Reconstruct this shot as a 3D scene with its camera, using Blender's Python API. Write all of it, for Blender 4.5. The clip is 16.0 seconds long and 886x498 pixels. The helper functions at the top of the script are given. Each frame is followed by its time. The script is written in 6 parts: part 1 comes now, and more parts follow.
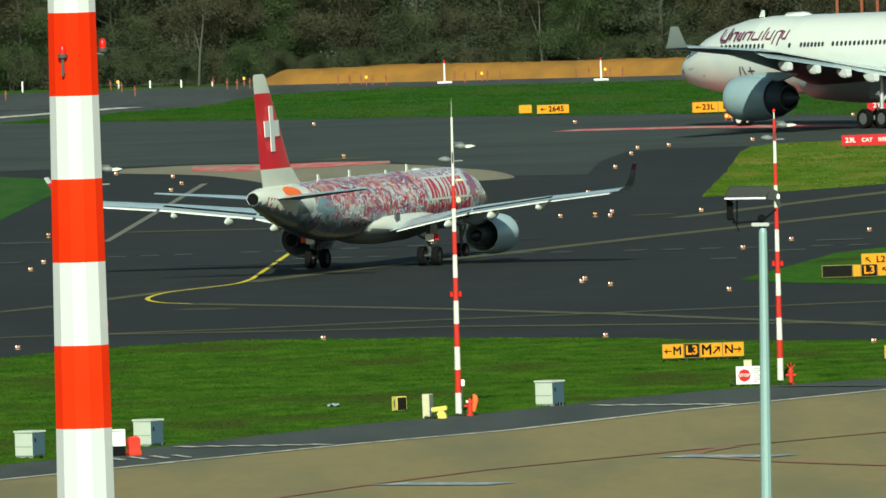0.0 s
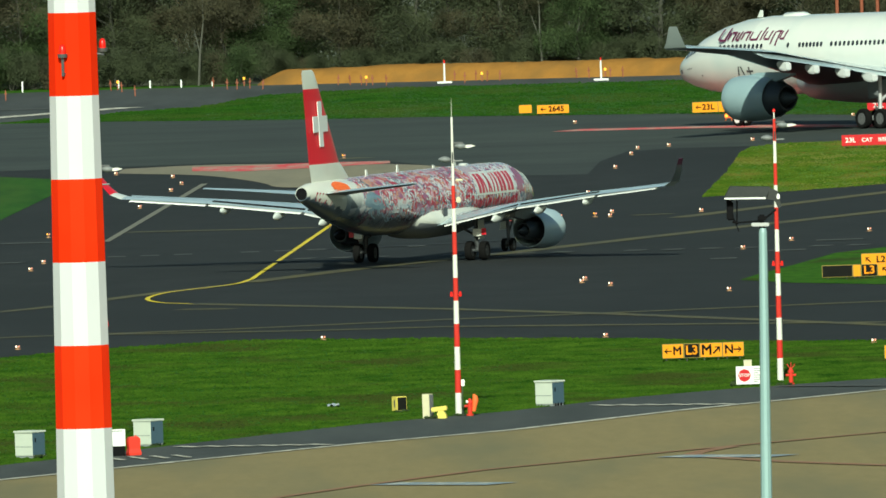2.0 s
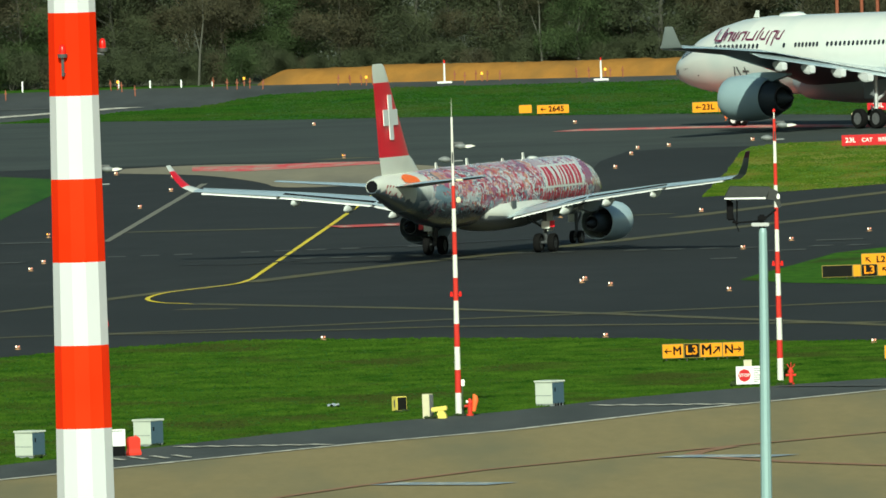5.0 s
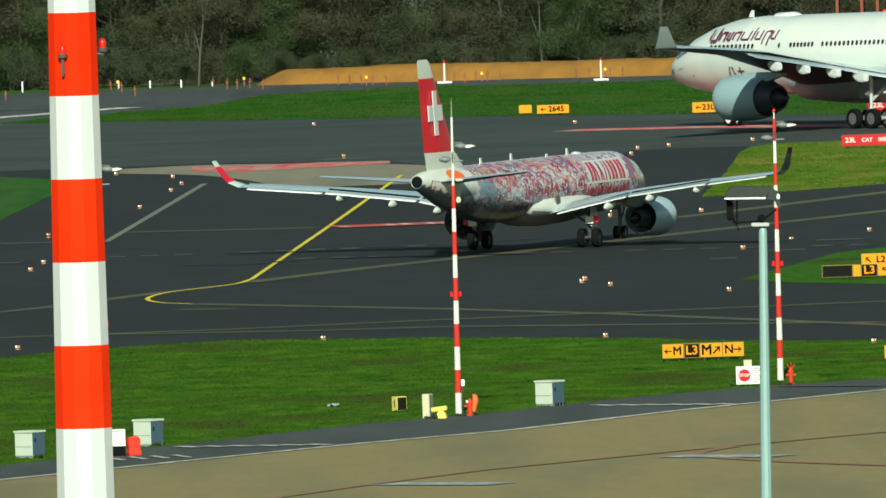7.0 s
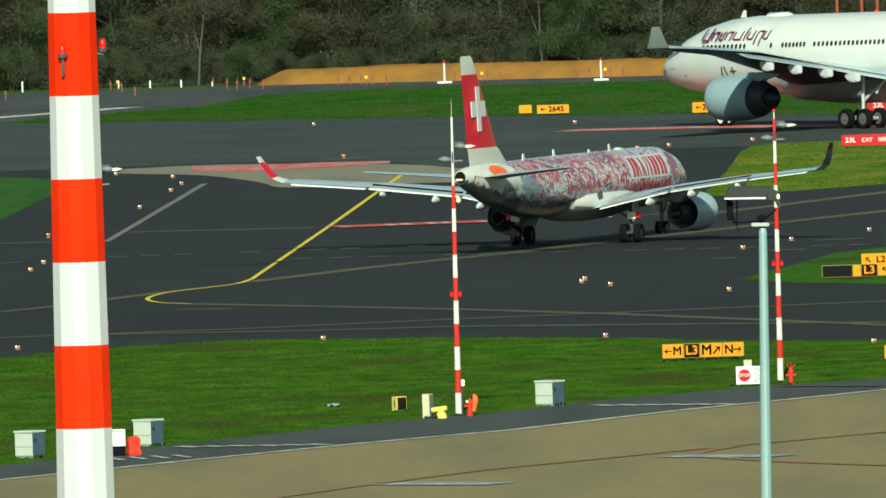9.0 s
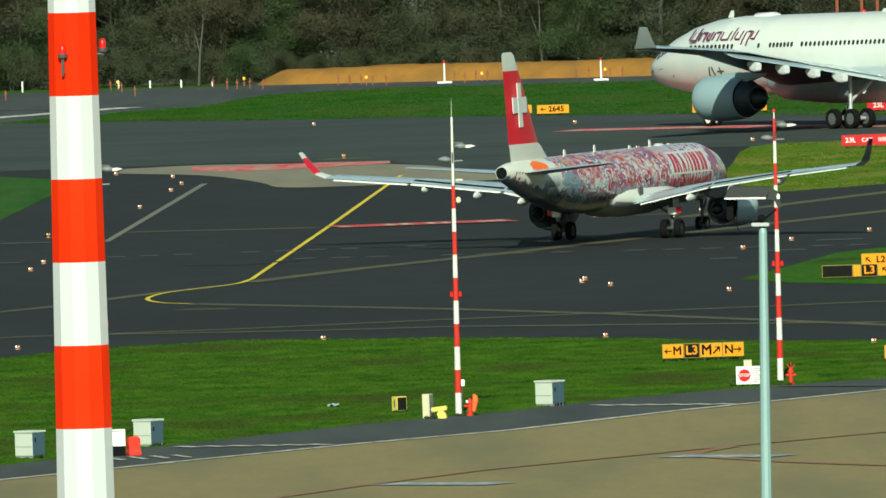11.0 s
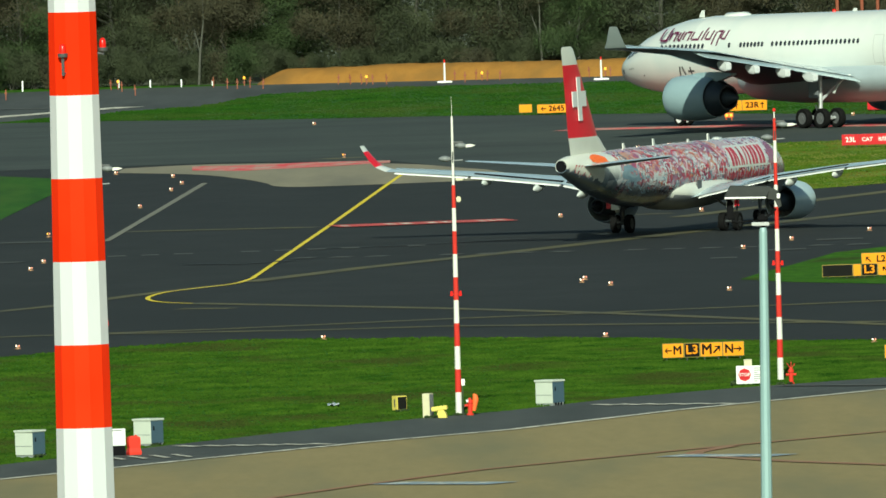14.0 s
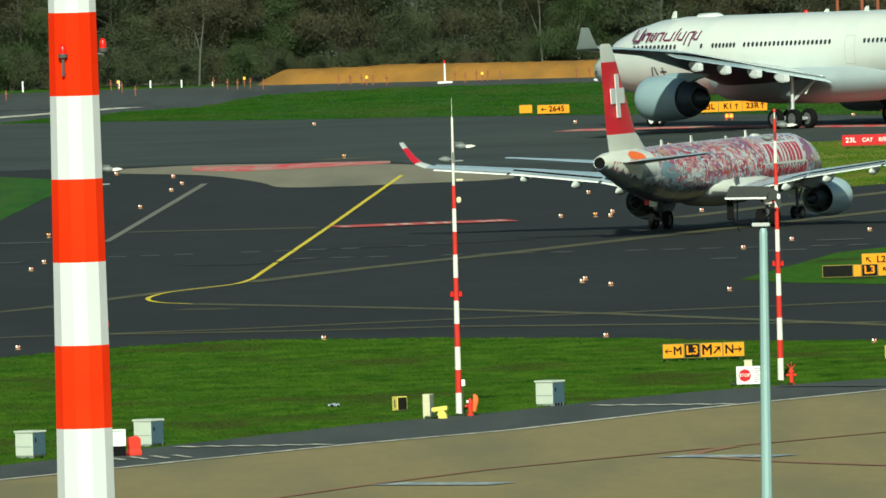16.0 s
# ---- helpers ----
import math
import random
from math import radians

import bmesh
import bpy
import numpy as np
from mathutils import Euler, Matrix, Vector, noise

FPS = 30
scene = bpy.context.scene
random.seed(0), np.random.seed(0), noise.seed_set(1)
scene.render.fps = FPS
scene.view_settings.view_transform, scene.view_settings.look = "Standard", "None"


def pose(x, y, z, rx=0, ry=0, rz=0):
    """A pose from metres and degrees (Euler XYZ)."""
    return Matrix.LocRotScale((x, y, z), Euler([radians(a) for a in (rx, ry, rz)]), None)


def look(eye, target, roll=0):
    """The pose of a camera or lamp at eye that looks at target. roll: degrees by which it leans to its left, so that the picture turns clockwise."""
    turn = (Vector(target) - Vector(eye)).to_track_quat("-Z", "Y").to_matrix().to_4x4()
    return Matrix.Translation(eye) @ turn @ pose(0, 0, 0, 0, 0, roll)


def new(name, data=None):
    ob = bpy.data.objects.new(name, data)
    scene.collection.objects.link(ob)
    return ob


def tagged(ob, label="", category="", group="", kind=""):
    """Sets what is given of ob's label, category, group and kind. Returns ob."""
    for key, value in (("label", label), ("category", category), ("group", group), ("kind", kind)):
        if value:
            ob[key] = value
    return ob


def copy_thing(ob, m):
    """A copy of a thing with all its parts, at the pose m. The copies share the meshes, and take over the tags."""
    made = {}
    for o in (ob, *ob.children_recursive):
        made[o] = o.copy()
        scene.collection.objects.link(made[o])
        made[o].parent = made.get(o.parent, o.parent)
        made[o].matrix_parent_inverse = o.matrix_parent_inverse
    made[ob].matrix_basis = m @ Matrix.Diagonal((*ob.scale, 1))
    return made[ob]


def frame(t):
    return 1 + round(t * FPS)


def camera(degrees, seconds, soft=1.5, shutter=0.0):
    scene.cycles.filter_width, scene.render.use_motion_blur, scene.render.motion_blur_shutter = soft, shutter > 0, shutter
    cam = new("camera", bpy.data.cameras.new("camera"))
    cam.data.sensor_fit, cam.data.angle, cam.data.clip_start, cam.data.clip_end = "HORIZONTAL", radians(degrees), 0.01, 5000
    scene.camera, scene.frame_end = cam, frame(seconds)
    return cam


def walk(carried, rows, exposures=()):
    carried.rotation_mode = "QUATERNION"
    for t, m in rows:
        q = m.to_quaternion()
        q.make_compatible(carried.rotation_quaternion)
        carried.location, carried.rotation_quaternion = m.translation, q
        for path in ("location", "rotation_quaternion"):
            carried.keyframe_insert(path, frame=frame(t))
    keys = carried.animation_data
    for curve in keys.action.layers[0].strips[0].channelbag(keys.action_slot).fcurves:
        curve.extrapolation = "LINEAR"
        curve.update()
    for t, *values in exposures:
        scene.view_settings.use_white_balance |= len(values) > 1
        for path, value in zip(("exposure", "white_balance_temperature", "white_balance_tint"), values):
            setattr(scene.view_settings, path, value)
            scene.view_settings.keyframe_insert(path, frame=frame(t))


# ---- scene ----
# Camera: a long lens on a roof terrace, standing still but for a few nudges.
EYE = Vector((0.0, 0.0, 34.70))
PITCH, ROLL = 1.652, -1.9
cam = camera(2.444, 16.0, soft=1.6)
FPX = 36754.0


def aim(dx=0.0, dy=0.0):
    """The camera's pose, nudged by that many picture widths / 1568."""
    base = look(EYE, EYE + Vector((0, math.cos(radians(PITCH)), -math.sin(radians(PITCH)))), ROLL)
    way = base.to_3x3() @ Vector((-dx / FPX, dy / FPX, -1))
    return look(EYE, EYE + way, ROLL)


NUDGES = [(0, 0, 0), (12.5, 0, 0), (13.0, -3.6, -10), (13.5, -2, -1), (14.0, 0.3, -1), (14.5, -8, -7.3), (15.0, -3.6, -4),
          (15.5, 0, -0.7), (16.0, 0.7, 0)]
walk(cam, [(t, aim(a, b + 1.3)) for t, a, b in NUDGES], exposures=[(0, 0.19, 6400, -14), (16, 0.19, 6400, -14)])

# Light: low autumn sun behind the terrace, clear sky.
SUN_AZ, SUN_EL = radians(182), radians(29)
world = bpy.data.worlds.new("sky")
scene.world = world
world.use_nodes = True
wn = world.node_tree
sky = wn.nodes.new("ShaderNodeTexSky")
sky.sky_type, sky.sun_disc = "NISHITA", False
sky.sun_elevation, sky.sun_rotation = SUN_EL, SUN_AZ
wn.links.new(sky.outputs[0], wn.nodes["Background"].inputs[0])
wn.nodes["Background"].inputs[1].default_value = 0.060
sun_data = bpy.data.lights.new("sun", "SUN")
sun_data.energy, sun_data.angle, sun_data.color = 5.0, radians(0.6), (1.0, 0.95, 0.85)
sun = new("sun", sun_data)
to_sun = Vector((math.sin(SUN_AZ) * math.cos(SUN_EL), math.cos(SUN_AZ) * math.cos(SUN_EL), math.sin(SUN_EL)))
sun.matrix_basis = look(to_sun * 50, (0, 0, 0))


# ---- materials ----
def mat(name, col, rough=0.6, metal=0.0, col2=None, scale=1.0, mix=0.5, bump=0.0, bump_scale=20.0, spec=0.5, stretch=(1, 1, 1), col3=None, scale3=0.1, coat=0.0, lo3=0.45, hi3=0.68):
    """A surface with two scales of variation: col to col2 by a fine noise, col3 by a broad one, and fine relief."""
    m = bpy.data.materials.new(name)
    m.use_nodes = True
    nt = m.node_tree
    b = nt.nodes["Principled BSDF"]
    b.inputs["Roughness"].default_value, b.inputs["Metallic"].default_value = rough, metal
    b.inputs["Specular IOR Level"].default_value = spec
    b.inputs["Coat Weight"].default_value = coat
    b.inputs["Base Color"].default_value = (*col, 1)
    co = nt.nodes.new("ShaderNodeTexCoord")
    mp = nt.nodes.new("ShaderNodeMapping")
    mp.inputs["Scale"].default_value = stretch
    nt.links.new(co.outputs["Object"], mp.inputs[0])
    out = None
    if col2:
        n = nt.nodes.new("ShaderNodeTexNoise")
        n.inputs["Scale"].default_value, n.inputs["Detail"].default_value = scale, 8
        n.inputs["Roughness"].default_value = 0.65
        nt.links.new(mp.outputs[0], n.inputs["Vector"])
        r = nt.nodes.new("ShaderNodeValToRGB")
        r.color_ramp.elements[0].position, r.color_ramp.elements[1].position = 0.5 - mix * 0.4, 0.5 + mix * 0.4
        r.color_ramp.elements[0].color, r.color_ramp.elements[1].color = (*col, 1), (*col2, 1)
        nt.links.new(n.outputs[0], r.inputs[0])
        out = r.outputs[0]
    if col3:
        n3 = nt.nodes.new("ShaderNodeTexNoise")
        n3.inputs["Scale"].default_value, n3.inputs["Detail"].default_value = scale3, 4
        nt.links.new(mp.outputs[0], n3.inputs["Vector"])
        r3 = nt.nodes.new("ShaderNodeValToRGB")
        r3.color_ramp.elements[0].position, r3.color_ramp.elements[1].position = lo3, hi3
        nt.links.new(n3.outputs[0], r3.inputs[0])
        mx = nt.nodes.new("ShaderNodeMix")
        mx.data_type = "RGBA"
        nt.links.new(r3.outputs[0], mx.inputs[0])
        if out:
            nt.links.new(out, mx.inputs[6])
        else:
            mx.inputs[6].default_value = (*col, 1)
        mx.inputs[7].default_value = (*col3, 1)
        out = mx.outputs[2]
    if out:
        nt.links.new(out, b.inputs["Base Color"])
    if bump:
        nb = nt.nodes.new("ShaderNodeTexNoise")
        nb.inputs["Scale"].default_value, nb.inputs["Detail"].default_value = bump_scale, 6
        nt.links.new(mp.outputs[0], nb.inputs["Vector"])
        bp = nt.nodes.new("ShaderNodeBump")
        bp.inputs["Strength"].default_value, bp.inputs["Distance"].default_value = bump, 0.05
        nt.links.new(nb.outputs[0], bp.inputs["Height"])
        nt.links.new(bp.outputs[0], b.inputs["Normal"])
    return m


def glow(name, col, strength):
    m = mat(name, col, 0.3)
    b = m.node_tree.nodes["Principled BSDF"]
    b.inputs["Emission Color"].default_value, b.inputs["Emission Strength"].default_value = (*col, 1), strength
    return m


def leaf_mat(name, dark, mid, light, warm):
    m = bpy.data.materials.new(name)
    m.use_nodes = True
    nt = m.node_tree
    b = nt.nodes["Principled BSDF"]
    b.inputs["Roughness"].default_value, b.inputs["Specular IOR Level"].default_value = 0.95, 0.03
    g = nt.nodes.new("ShaderNodeNewGeometry")
    r = nt.nodes.new("ShaderNodeValToRGB")
    r.color_ramp.elements[0].color, r.color_ramp.elements[1].color = (*dark, 1), (*warm, 1)
    for p, c in ((0.45, mid), (0.85, light)):
        r.color_ramp.elements.new(p).color = (*c, 1)
    o = nt.nodes.new("ShaderNodeTexCoord")
    n = nt.nodes.new("ShaderNodeTexNoise")
    n.inputs["Scale"].default_value = 0.6
    nt.links.new(o.outputs["Object"], n.inputs["Vector"])
    ma = nt.nodes.new("ShaderNodeMath")
    ma.operation = "MULTIPLY_ADD"
    ma.inputs[1].default_value = 0.55
    nt.links.new(g.outputs["Random Per Island"], ma.inputs[0])
    ms = nt.nodes.new("ShaderNodeMath")
    ms.operation = "MULTIPLY_ADD"
    ms.inputs[1].default_value, ms.inputs[2].default_value = 1.3, -0.42
    nt.links.new(n.outputs[0], ms.inputs[0])
    nt.links.new(ms.outputs[0], ma.inputs[2])
    nt.links.new(ma.outputs[0], r.inputs[0])
    nt.links.new(r.outputs[0], b.inputs["Base Color"])
    # leaves of one clump lean alike: the leaf's own normal, bent by a broad noise towards the open sky
    cl = nt.nodes.new("ShaderNodeTexNoise")
    cl.inputs["Scale"].default_value, cl.inputs["Detail"].default_value = 0.55, 3
    nt.links.new(o.outputs["Object"], cl.inputs["Vector"])
    lean = nt.nodes.new("ShaderNodeVectorMath")
    lean.operation = "MULTIPLY_ADD"
    lean.inputs[1].default_value, lean.inputs[2].default_value = (4.2, 4.2, 4.2), (-2.1, -2.5, -1.5)
    nt.links.new(cl.outputs["Color"], lean.inputs[0])
    own = nt.nodes.new("ShaderNodeVectorMath")
    own.operation = "MULTIPLY_ADD"
    own.inputs[1].default_value = (0.22, 0.22, 0.22)
    nt.links.new(g.outputs["Normal"], own.inputs[0])
    nt.links.new(lean.outputs[0], own.inputs[2])
    unit = nt.nodes.new("ShaderNodeVectorMath")
    unit.operation = "NORMALIZE"
    nt.links.new(own.outputs[0], unit.inputs[0])
    nt.links.new(unit.outputs[0], b.inputs["Normal"])
    tr = nt.nodes.new("ShaderNodeBsdfTranslucent")
    nt.links.new(r.outputs[0], tr.inputs["Color"])
    mx = nt.nodes.new("ShaderNodeMixShader")
    mx.inputs[0].default_value = 0.56
    nt.links.new(b.outputs[0], mx.inputs[1])
    nt.links.new(tr.outputs[0], mx.inputs[2])
    nt.links.new(mx.outputs[0], nt.nodes["Material Output"].inputs[0])
    return m


M = {}
M["grass"] = mat("grass", (0.016, 0.066, 0.005), 0.95, 0, (0.068, 0.156, 0.013), 1.7, 0.62, 0.4, 9, 0.05, (0.75, 0.22, 1), (0.038, 0.056, 0.011), 0.45, lo3=0.53, hi3=0.68)
M["grass_far"] = mat("grass_far", (0.016, 0.066, 0.008), 0.9, 0, (0.044, 0.116, 0.014), 0.8, 0.5, 0.4, 6, 0.1, (0.6, 0.08, 1), (0.055, 0.10, 0.018), 0.25)
M["grass_dry"] = mat("grass_dry", (0.036, 0.120, 0.008), 0.9, 0, (0.15, 0.22, 0.022), 0.8, 0.5, 0.4, 6, 0.1, (0.6, 0.10, 1), (0.21, 0.20, 0.04), 0.30, lo3=0.5, hi3=0.66)
M["grass_blade"] = mat("grass_blade", (0.010, 0.036, 0.003), 0.95, 0, (0.052, 0.098, 0.010), 0.9, 0.5, 0, 9, 0.04, (0.45, 0.26, 1), (0.031, 0.044, 0.009), 0.30, lo3=0.52, hi3=0.66)
M["blade_far"] = mat("grass_blade_far", (0.00774, 0.03268, 0.00344), 0.95, 0, (0.02752, 0.07052, 0.00774), 0.8, 0.5, 0, 9, 0.04, (0.4, 0.16, 1), (0.03096, 0.05332, 0.01032), 0.30)
M["blade_dry"] = mat("grass_blade_dry", (0.0228, 0.0608, 0.00456), 0.95, 0, (0.076, 0.1064, 0.01216), 0.8, 0.5, 0, 9, 0.04, (0.45, 0.16, 1), (0.0988, 0.095, 0.01976), 0.35, lo3=0.5, hi3=0.66)
M["asphalt"] = mat("asphalt", (0.0112, 0.0133, 0.0145), 0.9, 0, (0.0248, 0.0270, 0.0276), 0.9, 0.6, 0.3, 30, 0.25, (0.25, 0.12, 1), (0.0140, 0.0162, 0.0170), 0.12)
M["asphalt_runway"] = mat("asphalt_runway", (0.032, 0.040, 0.038), 0.9, 0, (0.060, 0.070, 0.064), 0.9, 0.6, 0.3, 30, 0.25, (0.10, 0.14, 1), (0.034, 0.040, 0.039), 0.5)
M["asphalt_edge"] = mat("asphalt_edge", (0.054, 0.060, 0.060), 0.9, 0, (0.074, 0.079, 0.078), 0.8, 0.7, 0.3, 30, 0.25, (1, 0.1, 1), (0.045, 0.05, 0.05), 0.3)
M["concrete"] = mat("concrete_apron", (0.222, 0.175, 0.078), 0.85, 0, (0.275, 0.213, 0.098), 1.3, 0.6, 0.2, 30, 0.3, (1, 0.12, 1), (0.180, 0.158, 0.082), 0.16)
M["tan"] = mat("old_concrete", (0.21, 0.185, 0.13), 0.85, 0, (0.27, 0.235, 0.165), 0.6, 0.7, 0.2, 30, 0.3, (1, 0.1, 1), (0.18, 0.16, 0.12), 0.2)
M["yellow_bright"] = mat("yellow_paint_fresh", (0.80, 0.62, 0.015), 0.6, 0, (0.66, 0.50, 0.02), 0.9, 0.6, stretch=(1, 0.1, 1))
M["yellow_worn"] = mat("yellow_paint_worn", (0.115, 0.098, 0.028), 0.8, 0, (0.05, 0.049, 0.034), 0.7, 0.6, stretch=(1, 0.1, 1))
M["grey_line"] = mat("removed_paint", (0.20, 0.19, 0.145), 0.8, 0, (0.15, 0.145, 0.12), 0.8, 0.6, stretch=(1, 0.1, 1))
M["white_line"] = mat("white_road_paint", (0.70, 0.66, 0.56), 0.7, 0, (0.25, 0.235, 0.19), 1.6, 0.45, stretch=(1, 0.2, 1))
M["tar"] = mat("tar_seam", (0.010, 0.011, 0.012), 0.8, 0, (0.016, 0.018, 0.019), 0.6, 0.7, stretch=(0.4, 0.2, 1))
M["white_worn"] = mat("white_paint_worn", (0.100, 0.100, 0.088), 0.8, 0, (0.045, 0.047, 0.047), 0.9, 0.6)
M["red_line"] = mat("red_road_paint", (0.29, 0.125, 0.066), 0.8, 0, (0.25, 0.155, 0.085), 0.8, 0.6, stretch=(1, 0.1, 1))
M["red_mark"] = mat("red_surface_marking", (0.55, 0.06, 0.05), 0.7, 0, (0.38, 0.07, 0.06), 0.8, 0.6, stretch=(1, 0.1, 1))
M["pink_mark"] = mat("faded_red_marking", (0.62, 0.025, 0.045), 0.8, 0, (0.42, 0.30, 0.24), 0.9, 0.30, stretch=(0.7, 0.22, 1))
M["blue_line"] = mat("blue_road_paint", (0.20, 0.28, 0.36), 0.8, 0, (0.26, 0.28, 0.28), 1.0, 0.6)
M["sand"] = mat("orange_sand", (0.235, 0.112, 0.026), 0.95, 0, (0.31, 0.152, 0.036), 0.9, 0.6, 0.8, 2.5, 0.1, (1, 1, 1), (0.20, 0.105, 0.03), 0.35)
M["white"] = mat("white_paint", (0.80, 0.80, 0.78), 0.4, 0, (0.72, 0.72, 0.70), 0.8, 0.8)
M["aircraft_white"] = mat("aircraft_white_gloss", (0.715, 0.725, 0.680), 0.26, 0, (0.665, 0.68, 0.645), 0.5, 0.8, coat=0.5, col3=(0.62, 0.665, 0.635), scale3=0.25)
M["aircraft_cream"] = mat("aircraft_cream_gloss", (0.78, 0.78, 0.70), 0.3, 0, (0.68, 0.68, 0.61), 0.5, 0.8, coat=0.3)
# blue in this grey carries the sky reflected off wing tops
M["wing_grey"] = mat("wing_grey_sky_tint", (0.46, 0.55, 0.60), 0.24, 0, (0.41, 0.50, 0.55), 0.8, 0.8, coat=0.4, col3=(0.37, 0.45, 0.50), scale3=0.4)
M["wing_under"] = mat("wing_light_grey", (0.62, 0.64, 0.64), 0.4, 0, (0.55, 0.57, 0.57), 0.8, 0.8)
# plain grey; on undersides of the small jet it stands for shade
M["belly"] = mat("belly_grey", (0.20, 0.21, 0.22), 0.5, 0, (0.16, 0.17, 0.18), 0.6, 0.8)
M["belly_pale"] = mat("belly_shade_grey", (0.38, 0.43, 0.45), 0.4, 0, (0.33, 0.38, 0.40), 0.6, 0.8)
M["nacelle"] = mat("nacelle_grey", (0.31, 0.41, 0.44), 0.3, 0, (0.27, 0.37, 0.40), 0.6, 0.8, coat=0.4)
M["nacelle_pale"] = mat("nacelle_pale", (0.52, 0.63, 0.66), 0.3, 0, (0.46, 0.57, 0.60), 0.6, 0.8, coat=0.4)
M["wing_dark"] = mat("wing_dark_grey", (0.035, 0.041, 0.046), 0.55, 0, (0.028, 0.033, 0.038), 0.8, 0.8)
M["wing_lower"] = mat("wing_lower_grey", (0.28, 0.30, 0.31), 0.5, 0, (0.23, 0.25, 0.26), 0.8, 0.8)
M["bark_pale"] = mat("bark_pale", (0.088, 0.088, 0.070), 0.9, 0, (0.064, 0.065, 0.052), 2.5, 0.7)
M["winglet_grey"] = mat("winglet_grey", (0.30, 0.34, 0.33), 0.4, 0, (0.25, 0.29, 0.28), 1.0, 0.8)
M["dark_metal"] = mat("burnt_metal", (0.036, 0.048, 0.060), 0.5, 0.3, (0.055, 0.066, 0.078), 2.0, 0.7)
M["black"] = mat("black_void", (0.008, 0.008, 0.009), 0.9, spec=0.05)
M["tyre"] = mat("tyre_rubber", (0.0055, 0.0055, 0.006), 0.95, 0, (0.009, 0.0088, 0.0085), 3.0, 0.7, spec=0.1)
M["rim"] = mat("wheel_rim", (0.042, 0.044, 0.047), 0.5, 0.3, (0.025, 0.026, 0.028), 3.0, 0.7)
M["strut"] = mat("gear_strut", (0.55, 0.56, 0.57), 0.35, 0.3, (0.42, 0.43, 0.44), 3.0, 0.7)
M["gear_leg"] = mat("gear_leg_dull", (0.085, 0.09, 0.095), 0.5, 0.2, (0.05, 0.055, 0.06), 3.0, 0.7)
M["chrome"] = mat("polished_lip", (0.7, 0.72, 0.74), 0.15, 1.0, (0.6, 0.62, 0.64), 1.5, 0.7)
M["red_paint"] = mat("red_gloss", (0.72, 0.005, 0.024), 0.4, 0, (0.64, 0.005, 0.022), 0.6, 0.7, coat=0.1)
M["red_logo"] = mat("red_lettering", (0.52, 0.018, 0.05), 0.35, 0, (0.44, 0.02, 0.05), 1.0, 0.7)
M["maroon"] = mat("maroon_lettering", (0.13, 0.012, 0.055), 0.4, 0, (0.10, 0.01, 0.045), 1.0, 0.7)
M["window"] = mat("cabin_window", (0.025, 0.03, 0.04), 0.15, 0, (0.04, 0.045, 0.05), 3, 0.5)
M["seam"] = mat("panel_seam", (0.45, 0.45, 0.43), 0.5)
M["mast_red"] = mat("signal_red", (0.78, 0.024, 0.0015), 0.8, 0, (0.74, 0.020, 0.0015), 0.9, 0.8, 0.1, 5, 0.12, col3=(0.80, 0.034, 0.005), scale3=0.35)
M["mast_white"] = mat("signal_white", (0.605, 0.605, 0.630), 0.6, 0, (0.575, 0.58, 0.605), 0.9, 0.8, 0.1, 5, 0.2, col3=(0.60, 0.625, 0.64), scale3=0.5)
M["pole_red"] = mat("pole_red", (0.60, 0.020, 0.012), 0.5, 0, (0.48, 0.022, 0.014), 1.5, 0.8)
M["pole_white"] = mat("pole_white", (0.78, 0.76, 0.70), 0.5, 0, (0.66, 0.64, 0.58), 1.5, 0.8)
M["galv"] = mat("galvanised_steel", (0.29, 0.42, 0.42), 0.5, 0.1, (0.24, 0.36, 0.37), 1.5, 0.8, 0.1, 30)
M["dark_grey"] = mat("dark_housing", (0.06, 0.065, 0.07), 0.5, 0, (0.09, 0.09, 0.09), 4, 0.7)
M["flood_dark"] = mat("flood_housing", (0.034, 0.037, 0.036), 0.7, 0, (0.048, 0.050, 0.047), 4, 0.7, spec=0.2)
M["mid_grey"] = mat("grey_housing", (0.20, 0.21, 0.215), 0.5, 0, (0.16, 0.17, 0.17), 4, 0.7)
M["rim_pale"] = mat("pale_rim", (0.16, 0.165, 0.17), 0.45, 0.2, (0.09, 0.09, 0.095), 3.0, 0.7)
M["glassy"] = mat("lamp_glass", (0.55, 0.57, 0.58), 0.08, 0.0, (0.42, 0.44, 0.45), 3, 0.6, coat=0.5)
M["cabinet"] = mat("cabinet_paint", (0.58, 0.61, 0.53), 0.55, 0, (0.50, 0.53, 0.47), 2.0, 0.8, 0.1, 8)
M["cabinet_dark"] = mat("cabinet_seam", (0.22, 0.24, 0.24), 0.6)
M["sign_yellow"] = glow("sign_yellow_face", (0.80, 0.27, 0.003), 0.06)
M["sign_black"] = mat("sign_black_face", (0.008, 0.008, 0.007), 0.9, 0, (0.012, 0.012, 0.010), 3, 0.7, spec=0.1)
M["sign_red"] = glow("sign_red_face", (0.48, 0.005, 0.014), 0.05)
M["sign_letter_white"] = mat("sign_letter_white", (0.8, 0.75, 0.72), 0.5)
M["sign_back"] = mat("sign_housing", (0.30, 0.21, 0.03), 0.6, 0, (0.24, 0.17, 0.03), 3, 0.7)
M["lemon"] = mat("lemon_yellow", (0.76, 0.62, 0.12), 0.5, 0, (0.66, 0.54, 0.12), 4, 0.7)
M["cream"] = mat("cream_plastic", (0.66, 0.62, 0.42), 0.5, 0, (0.55, 0.50, 0.34), 4, 0.7)
